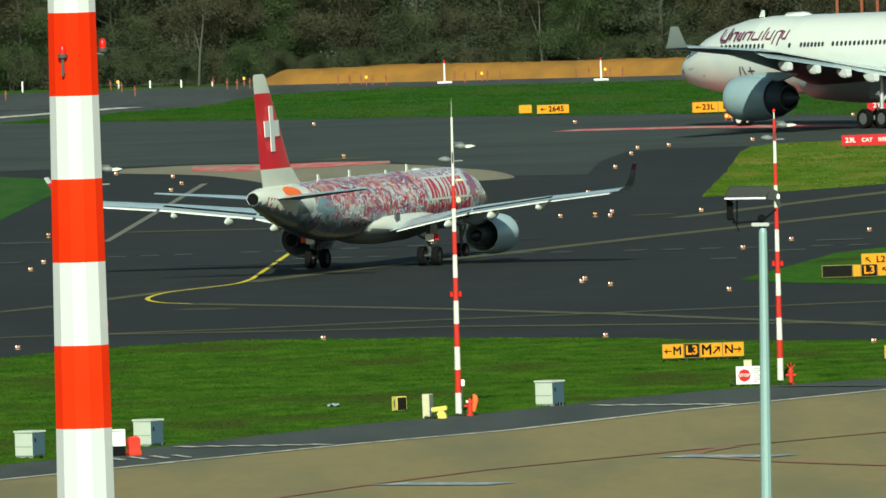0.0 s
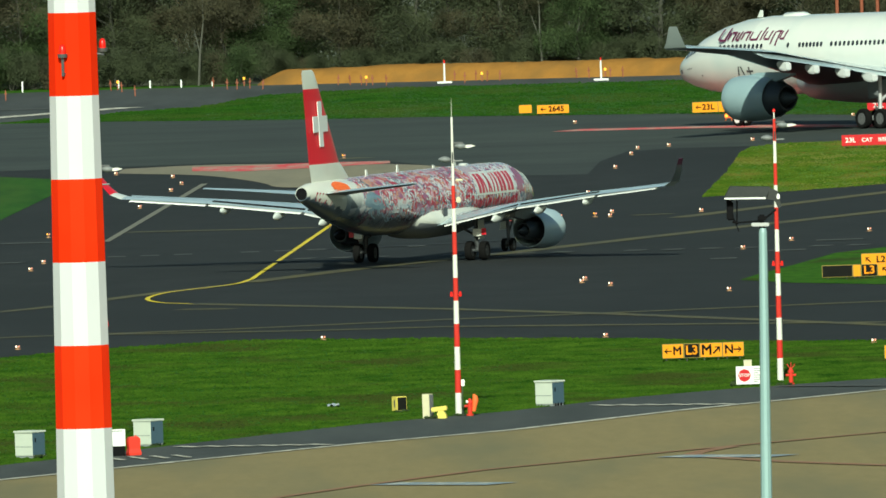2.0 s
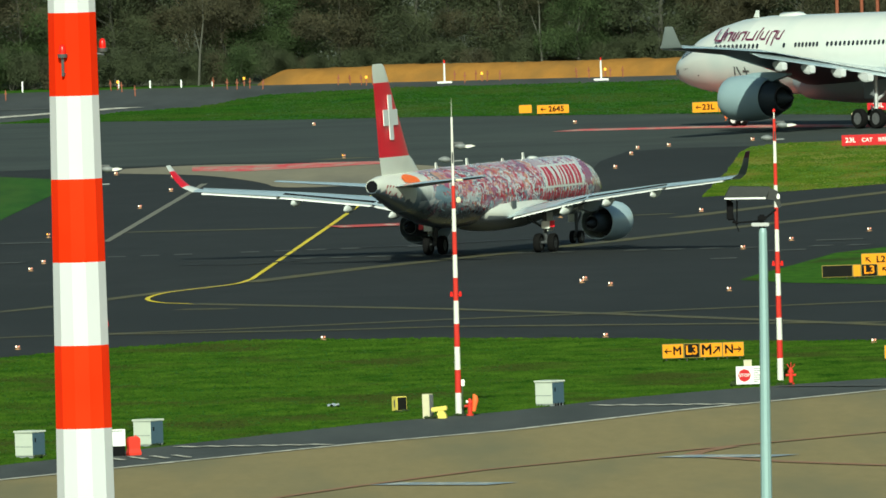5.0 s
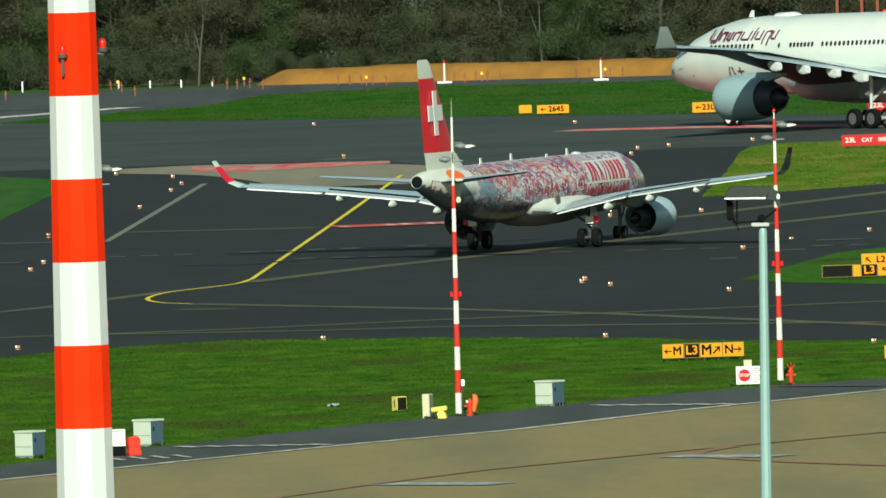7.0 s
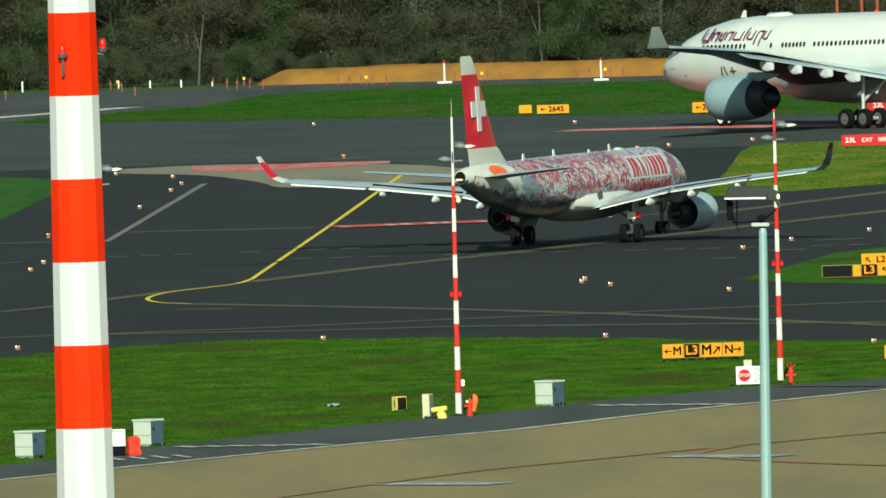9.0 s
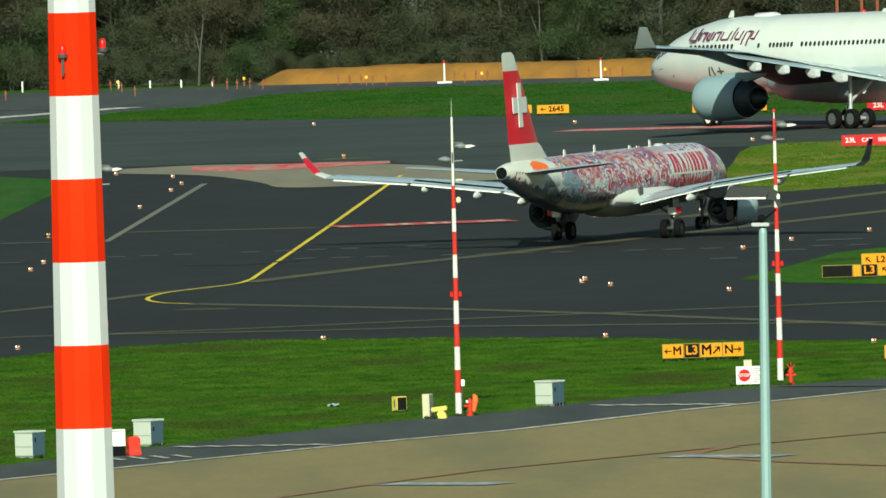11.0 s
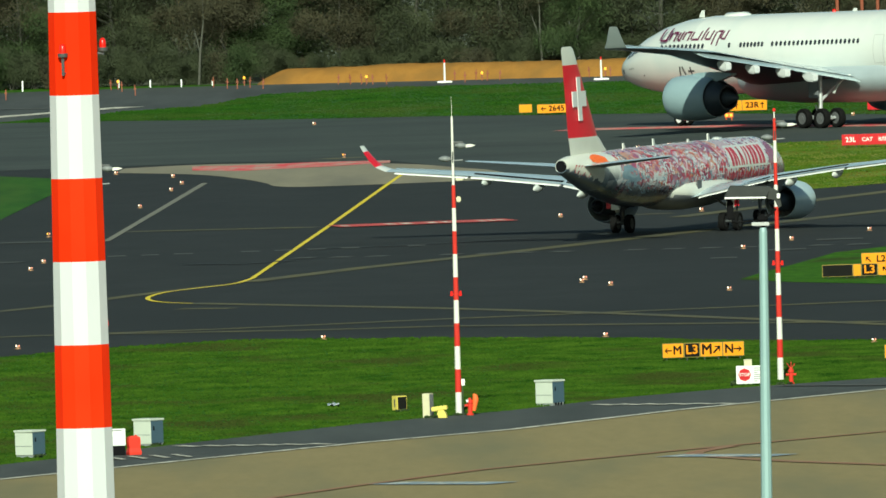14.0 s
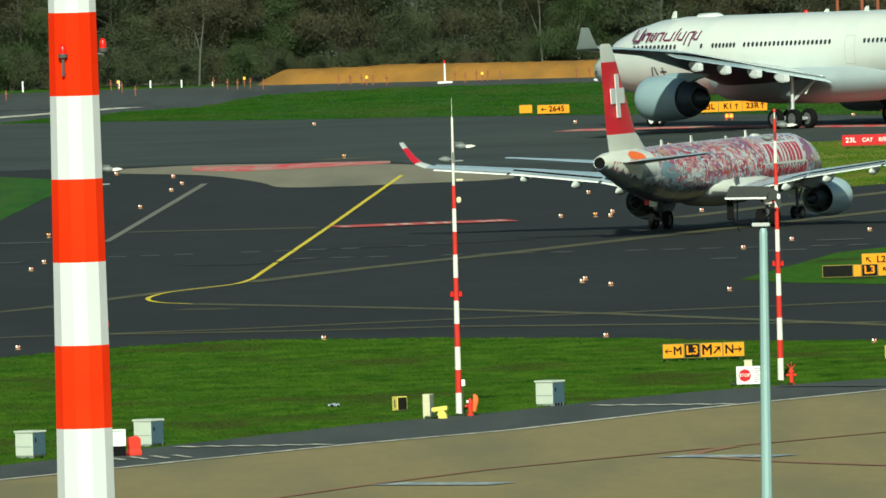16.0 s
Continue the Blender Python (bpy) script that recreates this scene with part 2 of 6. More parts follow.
M["hydrant"] = mat("hydrant_red", (0.68, 0.03, 0.015), 0.45, 0, (0.55, 0.03, 0.015), 5, 0.7)
M["orange"] = mat("orange_cloth", (0.85, 0.16, 0.03), 0.7, 0, (0.70, 0.12, 0.03), 4, 0.7)
M["stake_orange"] = mat("stake_orange", (0.26, 0.07, 0.03), 0.7, 0, (0.19, 0.055, 0.028), 5, 0.7)
M["lamp_white"] = glow("lamp_white", (1.0, 0.74, 0.58), 1.5)
M["lamp_yellow"] = glow("lamp_yellow", (1.0, 0.42, 0.05), 0.9)
M["lamp_red"] = glow("lamp_red", (0.62, 0.006, 0.004), 0.25)
M["lamp_body"] = mat("lamp_body", (0.30, 0.16, 0.08), 0.5)
M["bark"] = mat("bark", (0.045, 0.047, 0.037), 0.9, 0, (0.075, 0.074, 0.06), 3, 0.7, 0.6, 8, 0.2, (1, 1, 0.3))
M["litter"] = mat("leaf_litter", (0.075, 0.085, 0.058), 0.95, 0, (0.11, 0.115, 0.075), 1.5, 0.7, 0.5, 3)
M["leaf_dark"] = leaf_mat("leaf_dark", (0.1045, 0.1222, 0.07405), (0.1128, 0.1318, 0.07661), (0.1235, 0.1415, 0.07661), (0.1448, 0.1342, 0.07916))
M["leaf_green"] = leaf_mat("leaf_green", (0.09116, 0.1263, 0.06384), (0.09858, 0.1391, 0.06384), (0.1081, 0.1541, 0.0627), (0.1208, 0.1519, 0.0684))
M["leaf_brown"] = leaf_mat("leaf_brown", (0.1164, 0.1127, 0.07661), (0.1258, 0.1198, 0.07661), (0.1377, 0.1247, 0.07533), (0.1685, 0.1295, 0.0715))


M["figure_blue"] = mat("figure_blue_paint", (0.13, 0.21, 0.27), 0.28, 0, (0.23, 0.32, 0.37), 2.0, 0.7, coat=0.6)
M["figure_orange"] = mat("figure_orange_paint", (0.66, 0.24, 0.10), 0.28, 0, (0.62, 0.36, 0.24), 1.5, 0.7, coat=0.6)
M["figure_pink"] = mat("figure_pink_paint", (0.62, 0.30, 0.38), 0.28, 0, (0.68, 0.50, 0.52), 1.5, 0.7, coat=0.6)
M["figure_white"] = mat("figure_white_paint", (0.74, 0.74, 0.73), 0.28, 0, (0.62, 0.66, 0.68), 1.5, 0.7, coat=0.6)
M["figure_plum"] = mat("figure_plum_paint", (0.27, 0.04, 0.12), 0.28, 0, (0.38, 0.09, 0.19), 1.5, 0.7, coat=0.6)


def livery_mat():
    """White aircraft skin covered with a dense crowd of small painted figures in red, pink, orange and blue; bare white near the tail."""
    m = bpy.data.materials.new("figure_livery")
    m.use_nodes = True
    nt = m.node_tree
    b = nt.nodes["Principled BSDF"]
    b.inputs["Roughness"].default_value, b.inputs["Coat Weight"].default_value = 0.26, 0.6
    co = nt.nodes.new("ShaderNodeTexCoord")
    L = nt.links.new

    def vor(scale, stretch, ramp, offset):
        mp = nt.nodes.new("ShaderNodeMapping")
        mp.inputs["Scale"].default_value, mp.inputs["Location"].default_value = stretch, offset
        wob = nt.nodes.new("ShaderNodeTexNoise")
        wob.inputs["Scale"].default_value, wob.inputs["Detail"].default_value = 2.2, 3
        L(co.outputs["Object"], wob.inputs["Vector"])
        ad = nt.nodes.new("ShaderNodeMix")
        ad.data_type = "VECTOR"
        ad.inputs[0].default_value = 0.30
        L(co.outputs["Object"], ad.inputs[4])
        L(wob.outputs["Color"], ad.inputs[5])
        L(ad.outputs[1], mp.inputs[0])
        v = nt.nodes.new("ShaderNodeTexVoronoi")
        v.inputs["Scale"].default_value = scale
        L(mp.outputs[0], v.inputs["Vector"])
        sp = nt.nodes.new("ShaderNodeSeparateColor")
        L(v.outputs["Color"], sp.inputs[0])
        r = nt.nodes.new("ShaderNodeValToRGB")
        r.color_ramp.interpolation = "CONSTANT"
        r.color_ramp.elements[0].color = (*ramp[0][1], 1)
        r.color_ramp.elements[1].position, r.color_ramp.elements[1].color = ramp[1][0], (*ramp[1][1], 1)
        for p, c in ramp[2:]:
            r.color_ramp.elements.new(p).color = (*c, 1)
        L(sp.outputs[0], r.inputs[0])
        return r.outputs[0], sp.outputs[1]

    white = (0.70, 0.70, 0.70)
    figures, pick = vor(3.3, (1.15, 1.2, 0.62), [(0, white), (0.16, (0.42, 0.03, 0.07)), (0.30, (0.50, 0.22, 0.26)), (0.40, (0.64, 0.63, 0.62)),
                                          (0.54, (0.20, 0.29, 0.34)), (0.71, (0.60, 0.26, 0.12)), (0.77, (0.40, 0.46, 0.50)), (0.92, (0.34, 0.03, 0.09))], (3, 1, 2))
    fine, pick2 = vor(8.0, (1.3, 1.3, 0.55), [(0, (0.72, 0.71, 0.70)), (0.34, (0.46, 0.06, 0.10)), (0.62, (0.70, 0.66, 0.64)), (0.80, (0.22, 0.27, 0.36)), (0.90, (0.66, 0.38, 0.20))], (7, 3, 5))
    big, pick3 = vor(0.9, (0.9, 1, 1.0), [(0, (0.56, 0.24, 0.12)), (0.20, (0.30, 0.07, 0.13)), (0.36, (0.58, 0.42, 0.43)), (0.58, (0.54, 0.42, 0.32)), (0.74, (0.42, 0.14, 0.21)), (0.86, (0.44, 0.48, 0.51))], (1, 9, 4))

    def blend(a, c, f):
        mx = nt.nodes.new("ShaderNodeMix")
        mx.data_type = "RGBA"
        if isinstance(f, float):
            mx.inputs[0].default_value = f
        else:
            L(f, mx.inputs[0])
        L(a, mx.inputs[6])
        L(c, mx.inputs[7])
        return mx.outputs[2]

    def gate(value, lo):
        g = nt.nodes.new("ShaderNodeMath")
        g.operation = "GREATER_THAN"
        L(value, g.inputs[0])
        g.inputs[1].default_value = lo
        return g.outputs[0]

    fine_pick, big_pick = gate(pick2, 0.45), gate(pick3, 0.84)
    art = blend(blend(figures, fine, fine_pick), big, big_pick)
    ev = nt.nodes.new("ShaderNodeTexVoronoi")
    ev.feature = "DISTANCE_TO_EDGE"
    ev.inputs["Scale"].default_value = 3.4
    em = nt.nodes.new("ShaderNodeMapping")
    em.inputs["Scale"].default_value = (0.75, 1.2, 0.7)
    wv = nt.nodes.new("ShaderNodeTexNoise")
    wv.inputs["Scale"].default_value = 1.4
    L(co.outputs["Object"], wv.inputs["Vector"])
    wm = nt.nodes.new("ShaderNodeMix")
    wm.data_type = "VECTOR"
    wm.inputs[0].default_value = 0.4
    L(co.outputs["Object"], wm.inputs[4])
    L(wv.outputs["Color"], wm.inputs[5])
    L(wm.outputs[1], em.inputs[0])
    L(em.outputs[0], ev.inputs["Vector"])
    er = nt.nodes.new("ShaderNodeMapRange")
    er.inputs[1].default_value, er.inputs[2].default_value, er.inputs[3].default_value, er.inputs[4].default_value = 0.02, 0.06, 0.22, 0.0
    L(ev.outputs["Distance"], er.inputs[0])
    ink = nt.nodes.new("ShaderNodeRGB")
    ink.outputs[0].default_value = (0.16, 0.05, 0.09, 1)
    art = blend(art, ink.outputs[0], er.outputs[0])
    # bare cream skin next to the tail cone, with an uneven edge
    sx = nt.nodes.new("ShaderNodeSeparateXYZ")
    L(co.outputs["Object"], sx.inputs[0])
    jag = nt.nodes.new("ShaderNodeMath")
    jag.operation = "MULTIPLY_ADD"
    jag.inputs[1].default_value = 1.6
    L(wv.outputs[0], jag.inputs[0])
    L(sx.outputs[0], jag.inputs[2])
    bare = nt.nodes.new("ShaderNodeMapRange")
    bare.inputs[1].default_value, bare.inputs[2].default_value = -12.45, -12.6
    L(jag.outputs[0], bare.inputs[0])
    cream = nt.nodes.new("ShaderNodeRGB")
    cream.outputs[0].default_value = (0.74, 0.74, 0.66, 1)
    art = blend(art, cream.outputs[0], bare.outputs[0])
    # towards the tail the drawing goes over to blue-grey, low on the side
    mr = nt.nodes.new("ShaderNodeMapRange")
    mr.inputs[1].default_value, mr.inputs[2].default_value = -8.5, -13.0
    L(sx.outputs[0], mr.inputs[0])
    zr = nt.nodes.new("ShaderNodeMapRange")
    zr.inputs[1].default_value, zr.inputs[2].default_value = 4.4, 3.4
    L(sx.outputs[2], zr.inputs[0])
    mu = nt.nodes.new("ShaderNodeMath")
    mu.operation = "MULTIPLY"
    L(mr.outputs[0], mu.inputs[0])
    L(zr.outputs[0], mu.inputs[1])
    blue, _ = vor(3.2, (0.8, 1, 0.8), [(0, (0.20, 0.26, 0.30)), (0.4, (0.30, 0.35, 0.38)), (0.7, (0.50, 0.52, 0.52)), (0.9, (0.10, 0.13, 0.17))], (2, 2, 8))
    art = blend(art, blue, mu.outputs[0])
    # darker towards the belly, below an edge that climbs towards the tail
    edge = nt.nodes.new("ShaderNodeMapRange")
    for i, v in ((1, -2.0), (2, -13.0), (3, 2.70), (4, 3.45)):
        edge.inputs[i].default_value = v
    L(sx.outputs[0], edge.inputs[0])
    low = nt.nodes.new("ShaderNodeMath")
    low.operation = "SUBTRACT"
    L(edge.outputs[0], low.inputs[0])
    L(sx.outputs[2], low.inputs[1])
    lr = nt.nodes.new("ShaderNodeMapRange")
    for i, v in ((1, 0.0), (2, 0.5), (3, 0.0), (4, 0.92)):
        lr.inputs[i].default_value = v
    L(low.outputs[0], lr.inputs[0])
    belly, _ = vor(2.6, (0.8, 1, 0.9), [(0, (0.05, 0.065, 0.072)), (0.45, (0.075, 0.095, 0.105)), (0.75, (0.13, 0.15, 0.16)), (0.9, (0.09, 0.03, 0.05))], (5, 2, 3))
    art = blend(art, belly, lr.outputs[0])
    L(art, b.inputs["Base Color"])
    return m


M["livery"] = livery_mat()


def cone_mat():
    """Cream tail cone, underside darkened blue-grey for drawn art and shade, with ragged edge."""
    m = mat("tail_cone_paint_shade", (0.74, 0.74, 0.66), 0.3, 0, (0.68, 0.68, 0.61), 0.5, 0.8, coat=0.3)
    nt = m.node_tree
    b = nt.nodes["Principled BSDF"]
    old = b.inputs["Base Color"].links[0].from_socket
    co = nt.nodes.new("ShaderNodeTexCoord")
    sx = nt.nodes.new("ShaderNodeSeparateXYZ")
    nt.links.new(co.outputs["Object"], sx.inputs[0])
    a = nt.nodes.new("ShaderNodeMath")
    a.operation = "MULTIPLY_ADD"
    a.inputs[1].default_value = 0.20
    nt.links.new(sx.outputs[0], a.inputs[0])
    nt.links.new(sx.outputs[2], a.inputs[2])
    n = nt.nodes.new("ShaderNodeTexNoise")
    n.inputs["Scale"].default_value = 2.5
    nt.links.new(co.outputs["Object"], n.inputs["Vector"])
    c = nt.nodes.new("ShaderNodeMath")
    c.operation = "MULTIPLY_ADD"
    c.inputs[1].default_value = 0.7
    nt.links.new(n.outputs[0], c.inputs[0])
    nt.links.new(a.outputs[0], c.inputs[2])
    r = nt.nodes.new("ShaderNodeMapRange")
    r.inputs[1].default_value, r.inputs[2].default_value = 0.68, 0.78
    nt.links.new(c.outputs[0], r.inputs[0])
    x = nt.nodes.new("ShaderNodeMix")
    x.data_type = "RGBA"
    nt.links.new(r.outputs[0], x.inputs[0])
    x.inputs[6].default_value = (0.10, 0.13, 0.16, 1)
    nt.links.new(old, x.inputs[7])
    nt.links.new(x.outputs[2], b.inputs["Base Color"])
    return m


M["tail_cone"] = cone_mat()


# ---- mesh helpers ----
def part(name, bm, material, parent=None, label="", loc=None, smooth=False):
    """Links a bmesh, or a mesh, as one object under a thing or a part."""
    if isinstance(bm, bmesh.types.BMesh):
        me = bpy.data.meshes.new(name)
        bm.to_mesh(me)
        bm.free()
        me.materials.append(material)
        if smooth:
            me.shade_smooth()
            me.set_sharp_from_angle(angle=radians(38))
    else:
        me = bm
    ob = new(name, me)
    if parent is not None:
        ob.parent = parent
    if loc:
        ob.location = loc
    if label:
        ob["label"] = label
    return ob


def thing(name, label, category, at=(0, 0, 0), rz=0.0, group="", rx=0.0, ry=0.0):
    ob = new(name)
    ob.empty_display_size = 0.3
    ob.matrix_basis = pose(*at, rx, ry, rz)
    return tagged(ob, label, category, group)


def structure(name, bm, material, label="", category=""):
    ob = part(name, bm, material)
    return tagged(ob, label, category, kind="structure")


def box(bm, c, s, bevel=0.0, m=None):
    r = bmesh.ops.create_cube(bm, size=1, matrix=Matrix.Translation(c) @ Matrix.Diagonal((*s, 1)))
    vs = r["verts"]
    if bevel:
        es = list({e for v in vs for e in v.link_edges})
        q = bmesh.ops.bevel(bm, geom=es, offset=bevel, segments=2, affect="EDGES")
        vs = list({v for f in q["faces"] for v in f.verts} | {v for v in vs if v.is_valid})
    if m is not None:
        bmesh.ops.transform(bm, matrix=m, verts=vs)
    return vs


def tube(bm, a, b, r1, r2=None, n=12, caps=True):
    """A round bar from a to b."""
    a, b = Vector(a), Vector(b)
    d = b - a
    m = Matrix.Translation((a + b) / 2) @ d.to_track_quat("Z", "Y").to_matrix().to_4x4()
    return bmesh.ops.create_cone(bm, cap_ends=caps, segments=n, radius1=r1, radius2=r1 if r2 is None else r2, depth=d.length, matrix=m)["verts"]


def loft(bm, rings, cap=True, closed=True):
    """Skin over rings of equal point counts."""
    vs = [[bm.verts.new(p) for p in r] for r in rings]
    n = len(rings[0])
    for a, b in zip(vs, vs[1:]):
        for i in range(n if closed else n - 1):
            j = (i + 1) % n
            bm.faces.new((a[i], a[j], b[j], b[i]))
    if cap:
        bm.faces.new(vs[0])
        bm.faces.new(list(reversed(vs[-1])))
    bmesh.ops.recalc_face_normals(bm, faces=bm.faces)
    return vs


def circle(x, cy, cz, ry, rz, n=36):
    return [(x, cy + ry * math.cos(2 * math.pi * i / n), cz + rz * math.sin(2 * math.pi * i / n)) for i in range(n)]


def sheet(pts, z):
    """A flat piece of ground, given by its outline."""
    bm = bmesh.new()
    f = bm.faces.new([bm.verts.new((x, y, z)) for x, y in pts])
    f.normal_update()
    if sum(a[0] * b[1] - b[0] * a[1] for a, b in zip(pts, pts[1:] + pts[:1])) < 0:
        f.normal_flip()
    f.normal_update()
    bmesh.ops.triangulate(bm, faces=bm.faces[:])
    return bm


def stripe(pts, w, z, wx=None):
    """A painted line of width w along points on the ground."""
    bm = bmesh.new()
    ps = [Vector(p) for p in pts]
    lo, hi = [], []
    for i, p in enumerate(ps):
        d = (ps[min(i + 1, len(ps) - 1)] - ps[max(i - 1, 0)]).normalized()
        n = Vector((-d.y, d.x)) * w / 2
        lo.append(bm.verts.new((*(p - n), z)))
        hi.append(bm.verts.new((*(p + n), z)))
    for i in range(len(ps) - 1):
        bm.faces.new((lo[i], lo[i + 1], hi[i + 1], hi[i]))
    return bm


def smooth_line(pts, n=8):
    """More points along a soft curve through pts."""
    ps = [Vector(p) for p in pts]
    out = []
    for i in range(len(ps) - 1):
        a, b, c, d = ps[max(i - 1, 0)], ps[i], ps[i + 1], ps[min(i + 2, len(ps) - 1)]
        for k in range(n):
            t = k / n
            out.append(0.5 * (2 * b + (c - a) * t + (2 * a - 5 * b + 4 * c - d) * t * t + (3 * b - a - 3 * c + d) * t ** 3))
    return [tuple(p) for p in out + [ps[-1]]]


def lettering(text, size):
    """The built-in font's letters as a mesh in the x-z plane, facing -y."""
    cu = bpy.data.curves.new("letters", "FONT")
    cu.body, cu.size, cu.align_x, cu.align_y = text, size, "CENTER", "CENTER"
    cu.extrude, cu.bevel_depth, cu.bevel_resolution, cu.space_character = 0.004, size * 0.030, 0, 1.06
    ob = new("letters", cu)
    me = bpy.data.meshes.new_from_object(ob.evaluated_get(bpy.context.evaluated_depsgraph_get()))
    bpy.data.objects.remove(ob)
    bpy.data.curves.remove(cu)
    me.transform(Matrix.Rotation(radians(90), 4, "X"))
    return me


# ---- ground ----
structure("ground", sheet([(-900, -300), (900, -300), (900, 4500), (-900, 4500)], 0.0), M["grass"], "mown green grass of the airfield", "grass")
structure("apron", sheet([(-400, -200), (400, -200), (400, 1180), (20.16, 955.23), (10.37, 937.8), (2.64, 920.83), (-3.85, 911.37), (-10.92, 898.91), (-19.18, 883.71), (-400, 250)], 0.02),
          M["concrete"], "sandy concrete apron with faded painted lines", "apron")
structure("service_road", sheet([(-400, 250), (-19.18, 883.71), (-10.92, 898.91), (-3.85, 911.37), (2.64, 920.83), (10.37, 937.8), (20.16, 955.23), (140, 1180),
                                 (140, 1090), (30, 981), (20.52, 971.24), (13.32, 963.82), (8.0, 956.33), (2.74, 944.73), (-3.92, 934.77), (-12.36, 916.8), (-17.16, 905.49), (-19.52, 900.57), (-400, 290)], 0.01),
          M["asphalt_edge"], "narrow grey asphalt service road beside the apron", "road")
structure("taxiway", sheet([(-400, 560), (-60, 985), (-22.37, 1040.23), (-16.85, 1049.97), (-11.17, 1054.63), (-6.57, 1052.61), (1.73, 1046.03), (8.78, 1038.11), (14.3, 1029.19), (21.65, 1021.86), (400, 800),
                            (400, 1500), (32.4, 1504.0), (17.64, 1529.63), (1.0, 1544.96), (-11.67, 1552.4), (-24.55, 1565.65), (-33.18, 1570.73), (-400, 1700)], 0.012),
          M["asphalt"], "dark asphalt taxiway with faded yellow lines", "taxiway")
structure("runway", sheet([(-400, 1560), (-60, 1450), (-29.9, 1424), (-14.6, 1426), (-3, 1414), (4.7, 1366), (9.66, 1363), (10.76, 1396.6), (12.82, 1420.6), (16.4, 1426), (21.2, 1424), (31, 1420), (400, 1380),
                           (400, 1500), (32.4, 1504.0), (17.64, 1529.63), (1.0, 1544.96), (-11.67, 1552.4), (-24.55, 1565.65), (-33.18, 1570.73), (-400, 1690)], 0.024),
          M["asphalt_runway"], "paler grey asphalt runway", "runway")
structure("far_road", sheet([(-400, 1760), (-36, 1570.5), (-28, 1586), (-22.88, 1599.7), (-18.58, 1605.1), (-13.62, 1642.33), (-3.35, 1653.76), (19.07, 1646.1), (35.09, 1624.69), (400, 1500),
                             (400, 1560), (35.65, 1652.0), (19.81, 1669.08), (1.18, 1673.5), (-13.92, 1681.3), (-26.31, 1683.43), (-35.46, 1682.62), (-400, 1800)], 0.015),
          M["asphalt_edge"], "grey asphalt road along the far edge of the field", "road")
structure("grass_island_far", sheet([(-33.2, 1571.5), (-24.55, 1566), (-11.67, 1553), (1.0, 1545.3), (17.64, 1530), (32.4, 1504.4), (400, 1400), (400, 1500), (35.09, 1624.69), (19.07, 1646.1),
                                     (-3.35, 1653.76), (-13.62, 1642.33), (-18.58, 1605.1), (-22.88, 1599.7), (-25.78, 1590.37)], 0.03), M["grass_far"], "long green grass strip beyond the runway", "grass")
structure("grass_island_west", sheet([(-60, 1424), (-29.86, 1407.76), (-26.2, 1397.5), (-25.3, 1388), (-25.1, 1376.39), (-25.44, 1353.98), (-27.61, 1297.48), (-34, 1180), (-80, 1150)], 0.03), M["grass_far"], "green grass island beside the taxiway", "grass")
structure("grass_island_east", sheet([(16.39, 1298.38), (18.93, 1362.92), (20.4, 1408), (21.3, 1421.94), (24.22, 1430.73), (30.71, 1429.5), (120, 1410), (120, 1450 - 60), (28.18, 1314.83), (21.99, 1304.84)], 0.03),
          M["grass_dry"], "yellowing mown grass island", "grass")
structure("grass_island_near", sheet([(16.06, 1127), (17.3, 1137), (19.23, 1149.55), (22.17, 1171.03), (25.14, 1178.7), (60, 1215), (60, 1080), (23.63, 1110.91), (18.7, 1119.27)], 0.03),
          M["grass"], "green grass tongue between two taxiways", "grass")
structure("old_concrete", sheet(smooth_line([(-21.98, 1406.52), (-16.3, 1394.5), (-13.12, 1378.44), (-11.53, 1366.15), (-10.71, 1357), (-8.11, 1353.12), (0.74, 1354.61), (4.44, 1358.48), (4.66, 1366.97), (3.4, 1380.53),
                                 (1.54, 1389.04), (-3.41, 1407.92), (-14.65, 1421.46), (-21.58, 1418.25)], 4), 0.034), M["tan"], "sandy old concrete patch beside the runway", "pavement")
structure("runway_shoulder", sheet([(8.5, 1473), (20.6, 1470), (31.7, 1457), (80, 1400), (80, 1416), (31.7, 1472), (20.7, 1484), (9.0, 1489)], 0.034), M["asphalt_runway"], "pale worn runway shoulder", "runway")
structure("wood_floor", sheet([(-400, 1800), (-35.8, 1700.6), (-26.5, 1694.6), (-14.4, 1685), (1, 1682), (40, 1665), (400, 1600), (400, 2400), (-400, 2400)], 0.02), M["litter"], "dark leaf litter under the trees", "ground")


LAYER = [0.036]


def paint(name, pts, w, key, label=""):
    """Paint on the pavement; each coat lies a little above the one before."""
    LAYER[0] += 0.0003
    return structure(name, stripe(pts, w, LAYER[0]), M[key], label or M[key].name.replace("_", " ") + " line on the pavement", "marking")


paint("yellow_line_a", [(-13.58, 1116.5), (-8.66, 1108.44), (0.37, 1093.27), (9.14, 1075.78), (22.17, 1045.32), (60, 960)], 1.3, "yellow_worn")
paint("yellow_line_b", [(-11.0, 1151.65), (-4.62, 1170.9), (3.59, 1191.18), (12.46, 1215.25), (26.8, 1252.82), (60, 1345)], 1.6, "yellow_worn")
paint("yellow_line_c", smooth_line([(-40, 1078), (-23.87, 1113.85), (-21.24, 1119.74), (-16.28, 1136.06), (-12.06, 1147.67)]), 1.2, "yellow_worn")
paint("yellow_line_d", [(-60, 1067), (-22.99, 1070.81), (-11.34, 1072.37), (0.35, 1076.65), (6.22, 1077.89), (23.0, 1082.61), (60, 1093)], 1.5, "yellow_worn")
paint("yellow_line_e", [(-17.45, 1070.54), (-6.63, 1065.82), (0.33, 1064.96), (22.27, 1049.62)], 1.5, "yellow_worn")
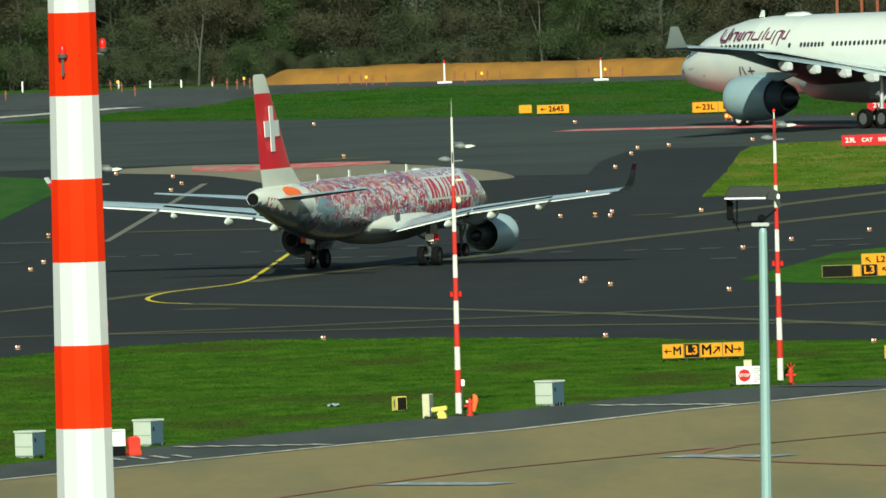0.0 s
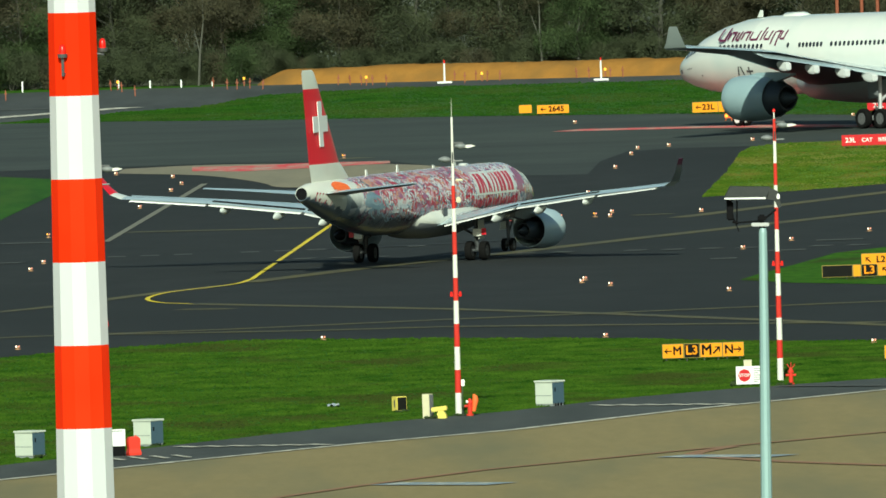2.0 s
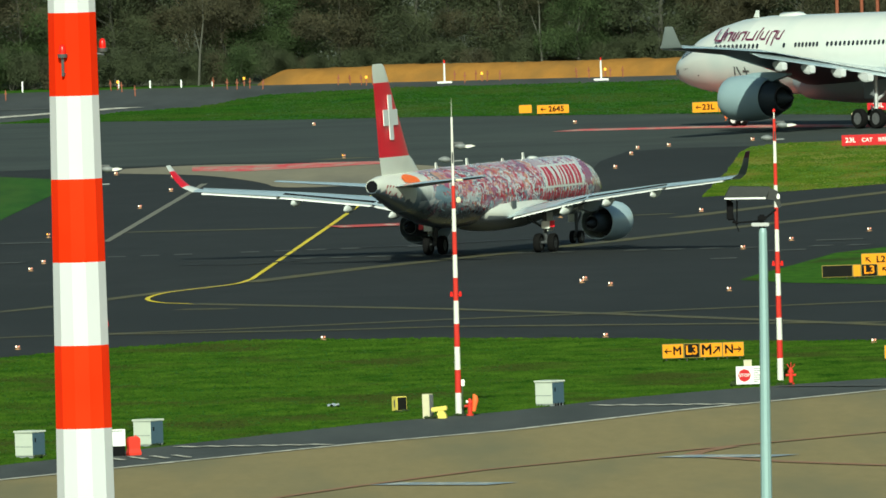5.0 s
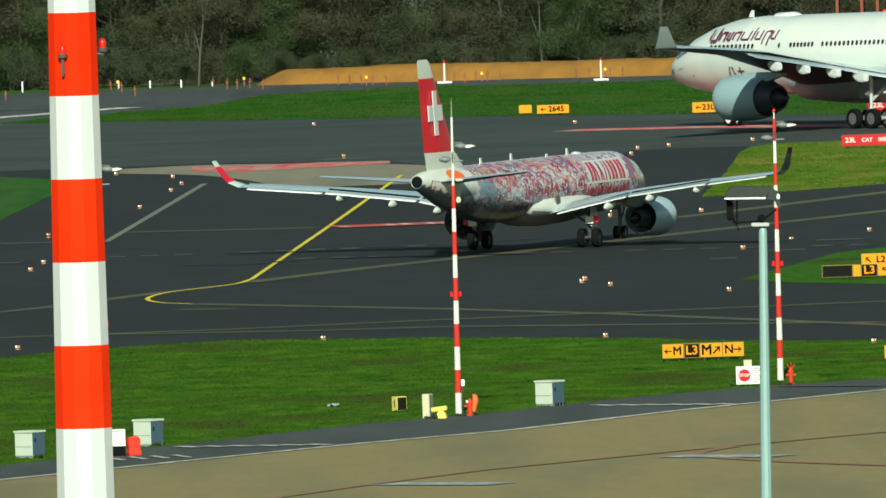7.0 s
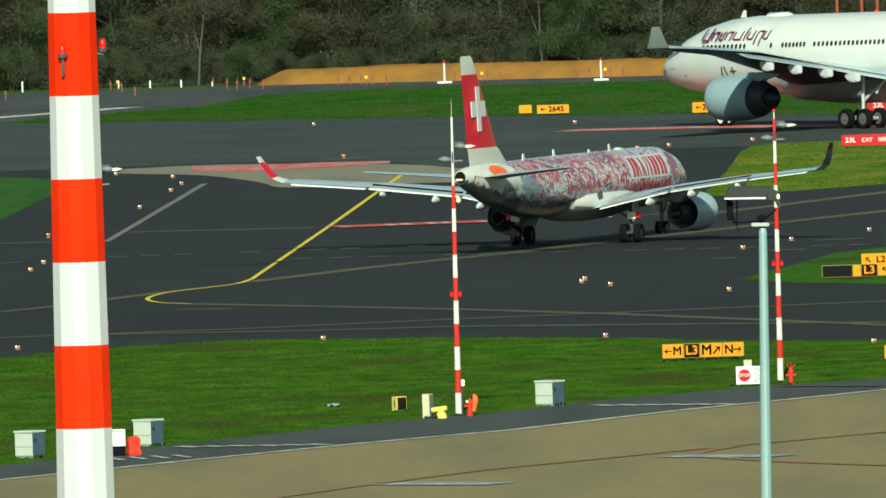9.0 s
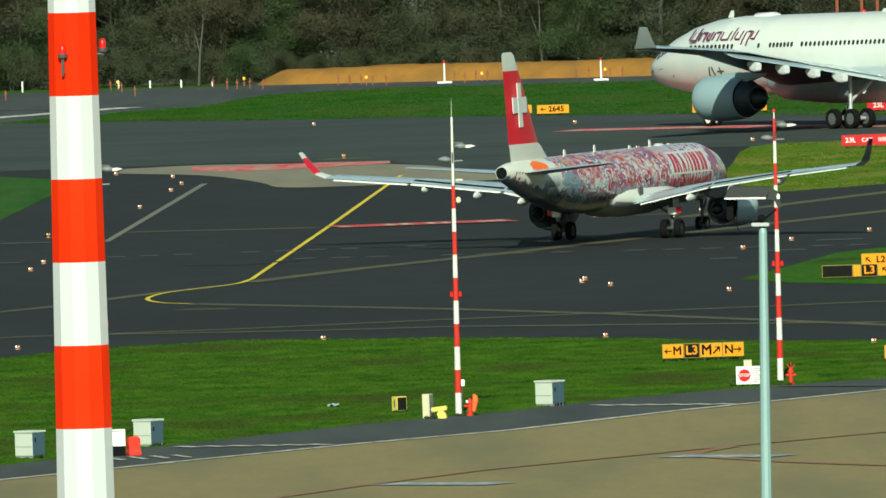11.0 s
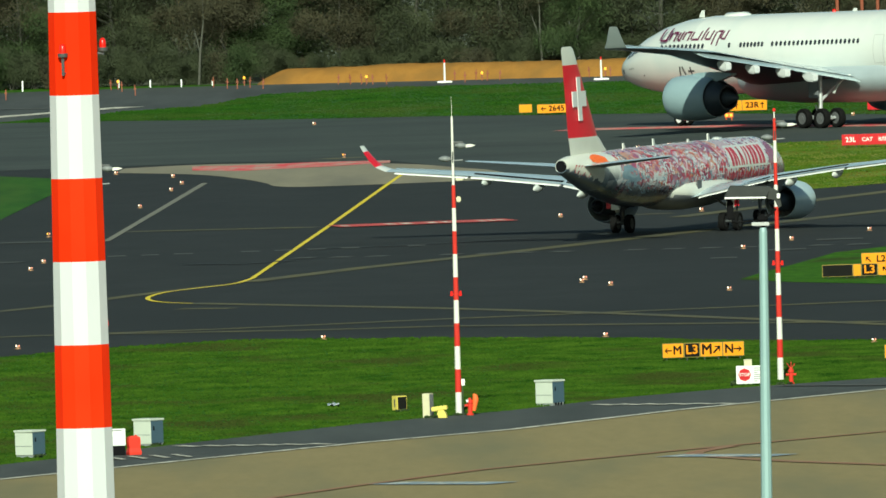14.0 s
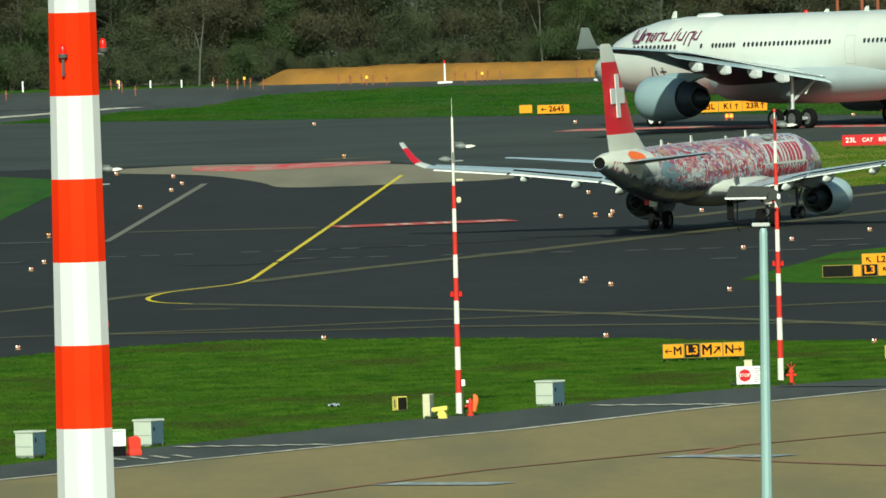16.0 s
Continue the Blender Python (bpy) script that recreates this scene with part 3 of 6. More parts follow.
paint("yellow_line_f", [(-19.14, 1260.95), (-7.62, 1257.08)], 1.9, "yellow_worn")
paint("yellow_line_g", [(11.6, 1261.33), (14.01, 1262.17)], 1.8, "yellow_worn")
paint("yellow_line_h", [(14.24, 1253.08), (27.73, 1294.8), (60, 1392)], 1.5, "yellow_worn")
paint("yellow_line_bright", [(-2.61, 1376.52), (-6.93, 1257.5), (-10.7, 1158), (-11.3, 1151)], 0.28, "yellow_bright", label="fresh yellow taxi line")
paint("yellow_line_hook", smooth_line([(-10.9, 1156), (-11.4, 1150.6), (-12.3, 1147), (-13.87, 1142.52), (-15.22, 1137.92), (-15.92, 1132.7), (-16.14, 1127.98), (-15.87, 1123.78), (-15.15, 1120.09), (-13.58, 1116.5)]), 0.28, "yellow_bright",
      label="fresh yellow taxi line in a tight bend")
paint("tar_seam", [(-8.04, 1211.71), (-2.76, 1212.51), (5.53, 1219.13)], 1.6, "tar", label="dark tar seam across the taxiway")
paint("tar_seam", [(-14.81, 1189.17), (-11.36, 1186.38), (-8.6, 1189.87)], 1.6, "tar", label="dark tar seam across the taxiway")
paint("yellow_line_i", [(-14.18, 1107.81), (-11.26, 1105.71)], 1.3, "yellow_worn")
paint("yellow_line_j", [(-8.02, 1425.57), (-6.47, 1427.29), (-5.0, 1428.15)], 2.4, "yellow_worn")
paint("diagonal_line", [(-20.12, 1241.59), (-15.6, 1371.41)], 0.42, "grey_line", label="pale grey line where paint was removed")
for k, (a, b, n) in enumerate((((-19.56, 1209.7), (-0.12, 1211.34), 10), ((-8.59, 1193.9), (25.27, 1184.17), 16))):
    for i in range(n):
        if i % 5 == 3:
            continue
        p, q = Vector(a).lerp(Vector(b), i / n), Vector(a).lerp(Vector(b), (i + 0.55) / n)
        paint("dash", [tuple(p), tuple(q)], 1.7, "white_worn", label="worn pale dash on the taxiway")
for a, b in (((15.0, 1167), (16.5, 1167)), ((17.9, 1179), (20.6, 1179)), ((21.5, 1196), (24.2, 1196)), ((-27, 1245), (-23.3, 1244)), ((-27.5, 1205), (-24.5, 1204))):
    paint("dash", [a, b], 1.7, "white_worn", label="worn pale dash on the taxiway")
paint("white_line_far", [(-40, 1579), (-33.62, 1592.3), (-29.86, 1600.32), (-23.94, 1613.18)], 2.6, "white_line")
paint("white_line_farther", [(-40, 1621), (-34.2, 1620.63), (-30.15, 1616.55)], 2.0, "white_worn")
structure("faded_marking", sheet([(-16.8, 1405.8), (-13.69, 1400.1), (-8.37, 1403.8), (-3.41, 1409.5), (-3.42, 1415.7), (-8.44, 1417.8), (-13.83, 1415.7), (-16.92, 1416.7)], 0.05), M["pink_mark"], "faded red painted runway marking", "marking")
paint("faded_marking_far", [(9.02, 1487.94), (20.71, 1483.4), (31.66, 1471.04), (60, 1440)], 5.5, "pink_mark", label="faded red painted band along the runway")
red = structure("red_surface_sign", stripe([(-6.59, 1257.08), (4.2, 1259.0)], 5.0, 0.062), M["red_mark"], "red painted surface sign with white characters", "marking")
for a, b in ((-6.1, -5.7), (-3.4, -2.9), (-2.5, -1.9), (-0.9, -0.4), (0.0, 0.4), (2.2, 2.5), (2.8, 3.1), (3.4, 3.7)):
    part("character_bar", stripe([(a, 1257.17 + 0.178 * (a + 6.1)), (b, 1257.17 + 0.178 * (b + 6.1))], 2.6, 0.064), M["white_line"], red)
paint("apron_edge_line", [(-60, 815), (-19.18, 883.71), (-10.92, 898.91), (-3.85, 911.37), (2.64, 920.83), (10.37, 937.8), (20.16, 955.23), (60, 1028)], 0.58, "white_line", label="white line along the edge of the apron")
for i in range(6):
    x = -12.0 + i * 1.18
    paint("hatch_stroke", [(x, 914.8 - i * 0.55), (x + 0.92, 913.2 - i * 0.55)], 0.60, "white_line", label="short slanting white road stroke")
    x = 6.7 + i * 1.12
    paint("hatch_stroke", [(x, 948.2 - i * 0.75), (x + 0.86, 946.4 - i * 0.75)], 0.60, "white_line", label="short slanting white road stroke")
for i in range(4):
    x = -14.9 + i * 0.95
    paint("hatch_stroke", [(x, 904.4 + i * 0.2), (x + 0.75, 901.0 + i * 0.2)], 0.30, "white_line", label="short slanting white road stroke")
paint("red_hook", smooth_line([(11.2, 890.4), (10.62, 888.4), (10.40, 886.3), (10.66, 884.4), (11.3, 882.6)]), 0.34, "red_mark", label="fresh red line in a tight bend")
paint("road_line", [(15.43, 964.17), (18.01, 962.12), (20.28, 960.36)], 0.9, "white_worn", label="faint pale line on the service road")
paint("red_line_a", [(-12, 842), (-3.72, 864.97), (1.5, 877.3), (10.54, 891.86), (19.03, 904.39), (60, 965)], 0.5, "red_line")
paint("red_line_b", smooth_line([(12.2, 893.6), (11.2, 890.6), (10.62, 888.4), (10.40, 886.3), (10.66, 884.4), (11.3, 882.4), (14.37, 874.94), (18.22, 868.04), (22.1, 861.1), (26.0, 854.2)]), 0.8, "red_line")
for a, b in (((-2.75, 865.9), (2.16, 861.87)), ((9.38, 885.2), (14.2, 881.4))):
    paint("blue_line", [a, b], 2.2, "blue_line")
    for k in (0.08, 0.36, 0.52, 0.75):
        p = Vector(a).lerp(Vector(b), k)
        paint("white_dash", [(p.x, p.y), (p.x + 0.36, p.y - 0.28)], 1.6, "white_line", label="small white stroke on a blue line")


# ---- aircraft ----
def section(x0, z, y, chord, thick, n=9, tilt=0.0, side=1, rise=0.0):
    """An aerofoil section with its nose at x0, in the x-z plane at y; tilt leans it for a raised tip."""
    up, dn = [], []
    for i in range(n):
        t = (1 - math.cos(math.pi * i / (n - 1))) / 2
        h = thick * 2.6 * (math.sqrt(t) * 0.55 - 0.30 * t - 0.25 * t * t) * chord
        up.append((t, h * 1.15 + 0.02 * chord * math.sin(math.pi * t)))
        dn.append((t, -h * 0.75 + 0.02 * chord * math.sin(math.pi * t)))
    ring = up + list(reversed(dn[1:-1]))
    return [(x0 - t * chord, y - side * h * math.sin(tilt), z + h * math.cos(tilt) + rise * (t - 0.5) * chord) for t, h in ring]


def fin_section(x0, z, chord, thick, n=9):
    """A level cut through a fin, alike on both sides."""
    half = []
    for i in range(n):
        t = (1 - math.cos(math.pi * i / (n - 1))) / 2
        half.append((x0 - t * chord, thick * 2.0 * (math.sqrt(t) * 0.55 - 0.30 * t - 0.25 * t * t) * chord))
    return [(x, h, z) for x, h in half] + [(x, -h, z) for x, h in reversed(half[1:-1])]


def fuselage_rings(stations, n=40):
    return [circle(x, 0, zc, ry, rz, n) for x, zc, ry, rz in stations]


def wheel(name, parent, at, r, w):
    """A wheel at its place under its aircraft: a tyre with a rim."""
    bm = bmesh.new()
    prof = [(0.60, 0.42), (0.78, 0.50), (0.93, 0.47), (1.0, 0.30), (1.0, -0.30), (0.93, -0.47), (0.78, -0.50), (0.60, -0.42)]
    rings = []
    for k in range(24):
        a = 2 * math.pi * k / 24
        rings.append([(q * r * math.cos(a), h * w, q * r * math.sin(a)) for q, h in prof])
    vs = [[bm.verts.new(p) for p in g] for g in rings]
    for k in range(24):
        a, b = vs[k], vs[(k + 1) % 24]
        for i in range(len(prof)):
            j = (i + 1) % len(prof)
            bm.faces.new((a[i], a[j], b[j], b[i]))
    bmesh.ops.recalc_face_normals(bm, faces=bm.faces)
    ty = part(name, bm, M["tyre"], parent, "black rubber tyre", loc=at, smooth=True)
    bm = bmesh.new()
    tube(bm, (0, -w * 0.38, 0), (0, w * 0.38, 0), r * 0.60, n=20)
    tube(bm, (0, -w * 0.44, 0), (0, w * 0.44, 0), r * 0.22, n=12)
    for k in range(8):
        a = 2 * math.pi * k / 8
        tube(bm, (r * 0.42 * math.cos(a), -w * 0.41, r * 0.42 * math.sin(a)), (r * 0.42 * math.cos(a), w * 0.41, r * 0.42 * math.sin(a)), r * 0.05, n=6)
    part("rim", bm, M["rim_pale"] if r > 0.6 else (M["white"] if r > 0.5 and w < 0.38 else M["rim"]), ty, "metal wheel rim")
    return ty


def wing_part(name, parent, secs, material, label="", lower=None):
    """A lofted wing; lower: another material for its faces turned down."""
    bm = bmesh.new()
    loft(bm, secs)
    if lower:
        for f in bm.faces:
            f.material_index = 1 if f.normal.z < -0.05 else 0
    ob = part(name, bm, material, parent, label, smooth=True)
    if lower:
        ob.data.materials.append(lower)
    return ob


def nacelle(parent, x0, x1, y, z, r, cowl_mat, spinner=True, core=1.0, lip_mat="chrome", label=""):
    """An engine: cowl with a hollow inlet and nozzle, lip, fan, core and plug."""
    L = x0 - x1
    outer = [(0.0, 0.86), (0.015, 0.93), (0.06, 0.985), (0.2, 1.03), (0.42, 1.04), (0.65, 1.01), (0.85, 0.95), (1.0, 0.88)]
    inner = [(1.0, 0.86), (0.8, 0.80), (0.30, 0.80), (0.10, 0.79), (0.02, 0.82)]
    bm = bmesh.new()
    loft(bm, [circle(x0 - a * L, y, z, r * b, r * b, 32) for a, b in outer[1:] + inner + [outer[1]]], cap=False)
    cowl = part("engine_cowl", bm, cowl_mat, parent, label, smooth=True)
    bm = bmesh.new()
    loft(bm, [circle(x0 - a * L, y, z, r * b, r * b, 32) for a, b in ((0.03, 0.80), (0.004, 0.845), (-0.004, 0.88), (0.004, 0.91), (0.022, 0.948))], cap=False)
    part("intake_lip", bm, M[lip_mat], cowl, "polished metal intake lip", smooth=True)
    bm = bmesh.new()
    tube(bm, (x0 - 0.30 * L, y, z), (x0 - 0.36 * L, y, z), r * 0.80, n=32)
    tube(bm, (x0 - 0.30 * L, y, z), (x0 - 0.14 * L, y, z), r * 0.25, r * 0.03, n=16)
    for k in range(20):
        a = 2 * math.pi * k / 20
        box(bm, (0, 0, r * 0.5), (0.03, r * 0.16, r * 0.58), m=Matrix.Translation((x0 - 0.27 * L, y, z)) @ Matrix.Rotation(a, 4, "X") @ Matrix.Rotation(0.6, 4, "Z"))
    part("fan", bm, M["dark_metal"], cowl, "dark fan blades")
    bm = bmesh.new()
    loft(bm, [circle(x0 - a * L, y, z, r * b * core, r * b * core, 28) for a, b in ((0.55, 0.62), (0.95, 0.66), (1.12, 0.58), (1.28, 0.46), (1.28, 0.40), (1.1, 0.40))], cap=False)
    part("core_cowl", bm, M["dark_metal"], cowl, "dark metal core cowl", smooth=True)
    bm = bmesh.new()
    loft(bm, [circle(x0 - a * L, y, z, r * b * core, r * b * core, 24) for a, b in ((1.08, 0.40), (1.2, 0.33), (1.35, 0.20), (1.52, 0.05))])
    part("exhaust_plug", bm, M["dark_metal"], cowl, "dark pointed exhaust plug", smooth=True)
    return cowl


def wrapped(bm, quads, R, zc, side):
    """Flat shapes, given by distance along the hull and arc height above its middle, laid round a hull of radius R."""
    for q in quads:
        pts = []
        for x, h in q:
            a = h / R
            pts.append(bm.verts.new((x, side * R * math.cos(a), zc + R * math.sin(a))))
        bm.faces.new(pts)


def slab(x0, x1, h0, h1, lean=0.0, n=4):
    """A leaning block on the hull, cut into strips so that it follows the round."""
    out = []
    for i in range(n):
        a, b = h0 + (h1 - h0) * i / n, h0 + (h1 - h0) * (i + 1) / n
        out.append([(x0 + lean * (a - h0), a), (x1 + lean * (a - h0), a), (x1 + lean * (b - h0), b), (x0 + lean * (b - h0), b)])
    return out


def fairing(parent, x, y, z, length, r, material, droop=0.12, prof=((0, 0.05), (0.12, 0.55), (0.35, 0.95), (0.6, 1.0), (0.82, 0.72), (0.95, 0.35), (1.0, 0.08))):
    bm = bmesh.new()
    loft(bm, [circle(x - a * length, y, z - a * length * droop, r * b * 0.75, r * b * 1.1, 12) for a, b in prof])
    return part("flap_fairing", bm, material, parent, smooth=True)


def painted_crowd(ob, body):
    """The crowd of small drawn figures on the hull: bent strokes, rings and dabs, one coat for each colour."""
    xs, zc, ry = [b[0] for b in reversed(body)], [b[1] for b in reversed(body)], [b[2] for b in reversed(body)]
    coats = (("figure_pink", 150, (-11, 4.4), (0.3, 2.5)), ("figure_blue", 270, (-12.8, 4.4), (-1.0, 1.9)), ("figure_orange", 100, (-12.9, 2.0), (0.2, 2.5)),
             ("figure_plum", 60, (-11.5, 4.5), (-0.6, 2.5)), ("red_logo", 190, (-11.5, 4.4), (-0.5, 2.3)), ("figure_white", 230, (-10.5, 4.6), (-0.5, 2.5)))
    patches = (("figure_plum", 2.2, 1.75, 1.5, 0.62), ("figure_orange", 4.15, 1.5, 0.55, 0.9), ("figure_pink", -1.0, 2.0, 1.6, 0.45), ("figure_orange", -10.8, 1.35, 1.5, 0.42), ("figure_orange", -8.2, 0.75, 0.8, 0.4),
               ("figure_plum", -6.6, 1.95, 0.9, 0.35), ("figure_blue", -11.8, 0.15, 1.5, 0.5), ("figure_white", -4.2, 0.35, 1.8, 0.4), ("figure_white", 0.0, 0.95, 1.7, 0.38), ("figure_pink", -3.6, 1.45, 1.3, 0.42), ("figure_white", -7.6, 0.15, 1.4, 0.38))
    for side in (-1, 1):
        for key, x0, h0, rx, rh in patches:
            bm = bmesh.new()
            mid, rim = [], []
            for k in range(28):
                a = 2 * math.pi * k / 28
                w = 1 + 0.45 * noise.noise((x0 + 1.3 * math.cos(a), h0 + 1.3 * math.sin(a), 2.0))
                for share, ring in ((0.5, mid), (1.0, rim)):
                    px, ph = x0 + share * w * rx * math.cos(a), h0 + share * w * rh * math.sin(a)
                    r = float(np.interp(px, xs, ry)) + 0.010
                    ring.append(bm.verts.new((px, side * r * math.cos(ph / r), float(np.interp(px, xs, zc)) + r * math.sin(ph / r))))
            bm.faces.new(mid)
            for k in range(28):
                n = (k + 1) % 28
                bm.faces.new((mid[k], mid[n], rim[n], rim[k]))
            part("painted_patch", bm, M[key], ob, "uneven " + key[7:] + " painted patch")
        rng = random.Random(40 + side)
        for lift, (key, count, xr, hr) in enumerate(coats):
            bm = bmesh.new()
            for _ in range(count):
                x0 = rng.uniform(*xr)
                h0 = rng.uniform(*hr) * (1.0 if x0 > -8 else 0.78)
                kind, size, w = rng.random(), rng.uniform(0.12, 0.40), rng.uniform(0.022, 0.055)
                if key in ("figure_pink", "figure_plum", "figure_orange") and rng.random() < 0.25:
                    size, w = size * 1.8, w * 5.0
                a0, turn = rng.choice((0.0, 3.14)) + rng.gauss(0, 0.55), rng.choice((-1, 1))
                sweep = 1.3 if kind < 0.5 else (3.4 if kind < 0.6 else 0.5)
                n, pts = 5, []
                for i in range(n + 1):
                    a = a0 + turn * sweep * (i / n - 0.5)
                    pts.append((x0 + 2.1 * size * math.cos(a), h0 + size * math.sin(a), math.cos(a), math.sin(a), w * (0.45 + 0.55 * math.sin(math.pi * (0.15 + 0.7 * i / n)))))
                ring = []
                for x, h, ca, sa, ww in pts:
                    pair = []
                    for k in (-1, 1):
                        px, ph = x + k * ww * 1.7 * ca, h + k * ww * sa
                        r = float(np.interp(px, xs, ry)) + 0.014 + 0.003 * lift
                        q = ph / r
                        pair.append(bm.verts.new((px, side * r * math.cos(q), float(np.interp(px, xs, zc)) + r * math.sin(q))))
                    ring.append(pair)
                for p, q in zip(ring, ring[1:]):
                    bm.faces.new((p[0], p[1], q[1], q[0]))
            tagged(part("painted_pattern", bm, M[key], ob, "crowd of small " + {"red_logo": "red"}.get(key, key[7:]) + " painted figures"), kind="stuff")


def small_jet():
    """Narrow twin-engined airliner in a crowded figure livery, with a red fin."""
    ob = thing("airliner_small", "narrow-body airliner in colourful figure livery with red white-crossed fin taxiing", "airliner")
    ZC, R = 3.46, 1.76
    body = [(10.5, ZC, R, R), (6, ZC, R, R), (0, ZC, R, R), (-6, ZC, R, R), (-8.5, ZC + 0.02, 1.74, 1.73), (-11, ZC + 0.14, 1.62, 1.58), (-13.5, ZC + 0.36, 1.38, 1.34), (-15.5, ZC + 0.57, 1.12, 1.11)]
    bm = bmesh.new()
    loft(bm, fuselage_rings([(x, z, a, b) for x, z, a, b in [(13.5, ZC - 0.02, 1.72, 1.73), *body]], 44), cap=False)
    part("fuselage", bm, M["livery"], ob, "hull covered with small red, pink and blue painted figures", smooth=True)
    bm = bmesh.new()
    loft(bm, fuselage_rings([(18.35, 2.75, 0.06, 0.06), (18.15, 2.80, 0.34, 0.36), (17.5, 2.93, 0.78, 0.80), (16.5, 3.12, 1.18, 1.22), (15.2, 3.30, 1.49, 1.53), (13.5, ZC - 0.02, 1.72, 1.73)], 44))
    part("nose", bm, M["livery"], ob, smooth=True)
    bm = bmesh.new()
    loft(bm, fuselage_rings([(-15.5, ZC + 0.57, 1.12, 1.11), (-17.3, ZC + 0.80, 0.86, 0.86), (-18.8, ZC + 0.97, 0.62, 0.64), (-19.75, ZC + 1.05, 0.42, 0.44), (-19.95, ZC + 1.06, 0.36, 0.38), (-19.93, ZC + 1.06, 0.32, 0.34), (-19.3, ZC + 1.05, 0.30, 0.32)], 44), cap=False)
    cone = part("tail_cone", bm, M["tail_cone"], ob, "cream tail cone with underside darkened for drawing and shade", smooth=True)
    bm = bmesh.new()
    tube(bm, (-19.975, 0, ZC + 1.06), (-19.80, 0, ZC + 1.06), 0.33, n=24)
    part("exhaust", bm, M["black"], cone, "black exhaust opening")
    # orange patch and red text bars on the tail cone
    for side in (-1, 1):
        for x0, x1, a0, a1 in ((-14.7, -16.8, 0.46, 1.02),):
            bm = bmesh.new()
            pr = []
            for i in range(6):
                t = i / 5
                x = x0 + (x1 - x0) * t
                r = 1.12 + (x + 15.5) / 1.8 * 0.26 + 0.035
                zc = ZC + 0.57 - (x + 15.5) / 1.8 * 0.23
                w = math.sin(math.pi * (0.15 + 0.7 * t))
                lo, hi = a0 + 0.1 * (1 - w), a0 + (a1 - a0) * w + 0.12
                pr.append([(x, side * r * math.cos(a), zc + r * math.sin(a)) for a in (lo, (lo + hi) / 2, hi)])
            vs = [[bm.verts.new(p) for p in g] for g in pr]
            for a, b in zip(vs, vs[1:]):
                for i in range(2):
                    bm.faces.new((a[i], a[i + 1], b[i + 1], b[i]))
            part("orange_motif", bm, M["orange"], cone, "orange painted motif")
    for side in (-1, 1):
        for i in range(6):
            bm = bmesh.new()
            x = -19.1 + i * 0.36
            r = 0.64 + (x + 18.8) * 0.145 + 0.035
            zc = ZC + 0.97 - (x + 18.8) * 0.11
            for k in range(2 if i % 2 else 1):
                a0, a1 = (-0.62, 0.18) if k == 0 else (-0.62, -0.30)
                dx = 0.24 if k == 0 else 0.33
                bm.faces.new([bm.verts.new((xx, side * r * math.cos(a), zc + r * math.sin(a))) for xx, a in ((x, a0), (x + dx, a0), (x + dx, a1), (x, a1))])
            part("tail_text_bar", bm, M["red_logo"], cone, "small red bar")
    # big red lettering as plain leaning blocks
    strokes = [("bars", 0.05, 0.98, 0.12), ("stroke", 1.25, 0.26, -0.18), ("stroke", 1.72, 0.22, 0.22), ("stroke", 2.10, 0.26, -0.18), ("stroke", 2.56, 0.22, 0.26), ("stroke", 3.16, 0.30, 0.12), ("bars", 3.75, 1.0, 0.12), ("bars", 5.05, 1.0, 0.12)]
    for side in (-1, 1):
        bm = bmesh.new()
        wrapped(bm, slab(5.0, 11.7, 0.05, 1.58, 0.14 * -side, 8), R + 0.008, ZC, side)
        part("white_panel", bm, M["aircraft_white"], ob, "white panel behind red strokes")
        for name, at, w, lean in strokes:
            x = 5.3 + at if side < 0 else 11.5 - at - w
            bm = bmesh.new()
            if name == "bars":
                wrapped(bm, slab(x, x + 0.42, 0.18, 1.42, lean * -side, 5) + slab(x + 0.56, x + w, 0.18, 1.42, lean * -side, 5), R + 0.015, ZC, side)
            else:
                wrapped(bm, slab(x, x + w, 0.18, 1.40, lean * -side, 5), R + 0.015, ZC, side)
            part("name_block", bm, M["red_logo"], ob, "large red leaning block")
        # rings and short figures beside and below the strokes
        for i, (x, h) in enumerate(((4.35, 1.15), (4.0, 0.55), (3.5, 1.25), (3.25, -0.15), (4.1, -0.2))):
            bm = bmesh.new()
            quads = []
            for k in range(12):
                a0, a1 = 2 * math.pi * k / 12, 2 * math.pi * (k + 1) / 12
                quads.append([(x + q * math.cos(a), h + q * 1.2 * math.sin(a)) for q, a in ((0.30, a0), (0.30, a1), (0.14, a1), (0.14, a0))])
            wrapped(bm, quads, R + 0.015, ZC, side)
            part("painted_ring", bm, M["red_logo"], ob, "red painted ring")
        for i in range(17):
            bm = bmesh.new()
            x = 4.6 + i * 0.44
            wrapped(bm, slab(x, x + 0.20 + 0.06 * (i % 3), -0.62 + 0.05 * (i % 2), -0.12 - 0.06 * (i % 3), 0.12, 2), R + 0.012, ZC, side)
            part("painted_figure", bm, M["red_logo"], ob, "small red painted figure")
        for i in range(15):
            bm = bmesh.new()
            x = -6.4 + i * 0.66
            h = -0.45 + 0.045 * i
            wrapped(bm, slab(x, x + 0.16 + 0.07 * (i % 3), h, h + 0.55 + 0.12 * (i % 4), 0.25 - 0.15 * (i % 3), 3), R + 0.012, ZC, side)
            part("painted_figure", bm, M["red_logo"], ob, "small red painted figure")
    painted_crowd(ob, body)
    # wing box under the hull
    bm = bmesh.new()
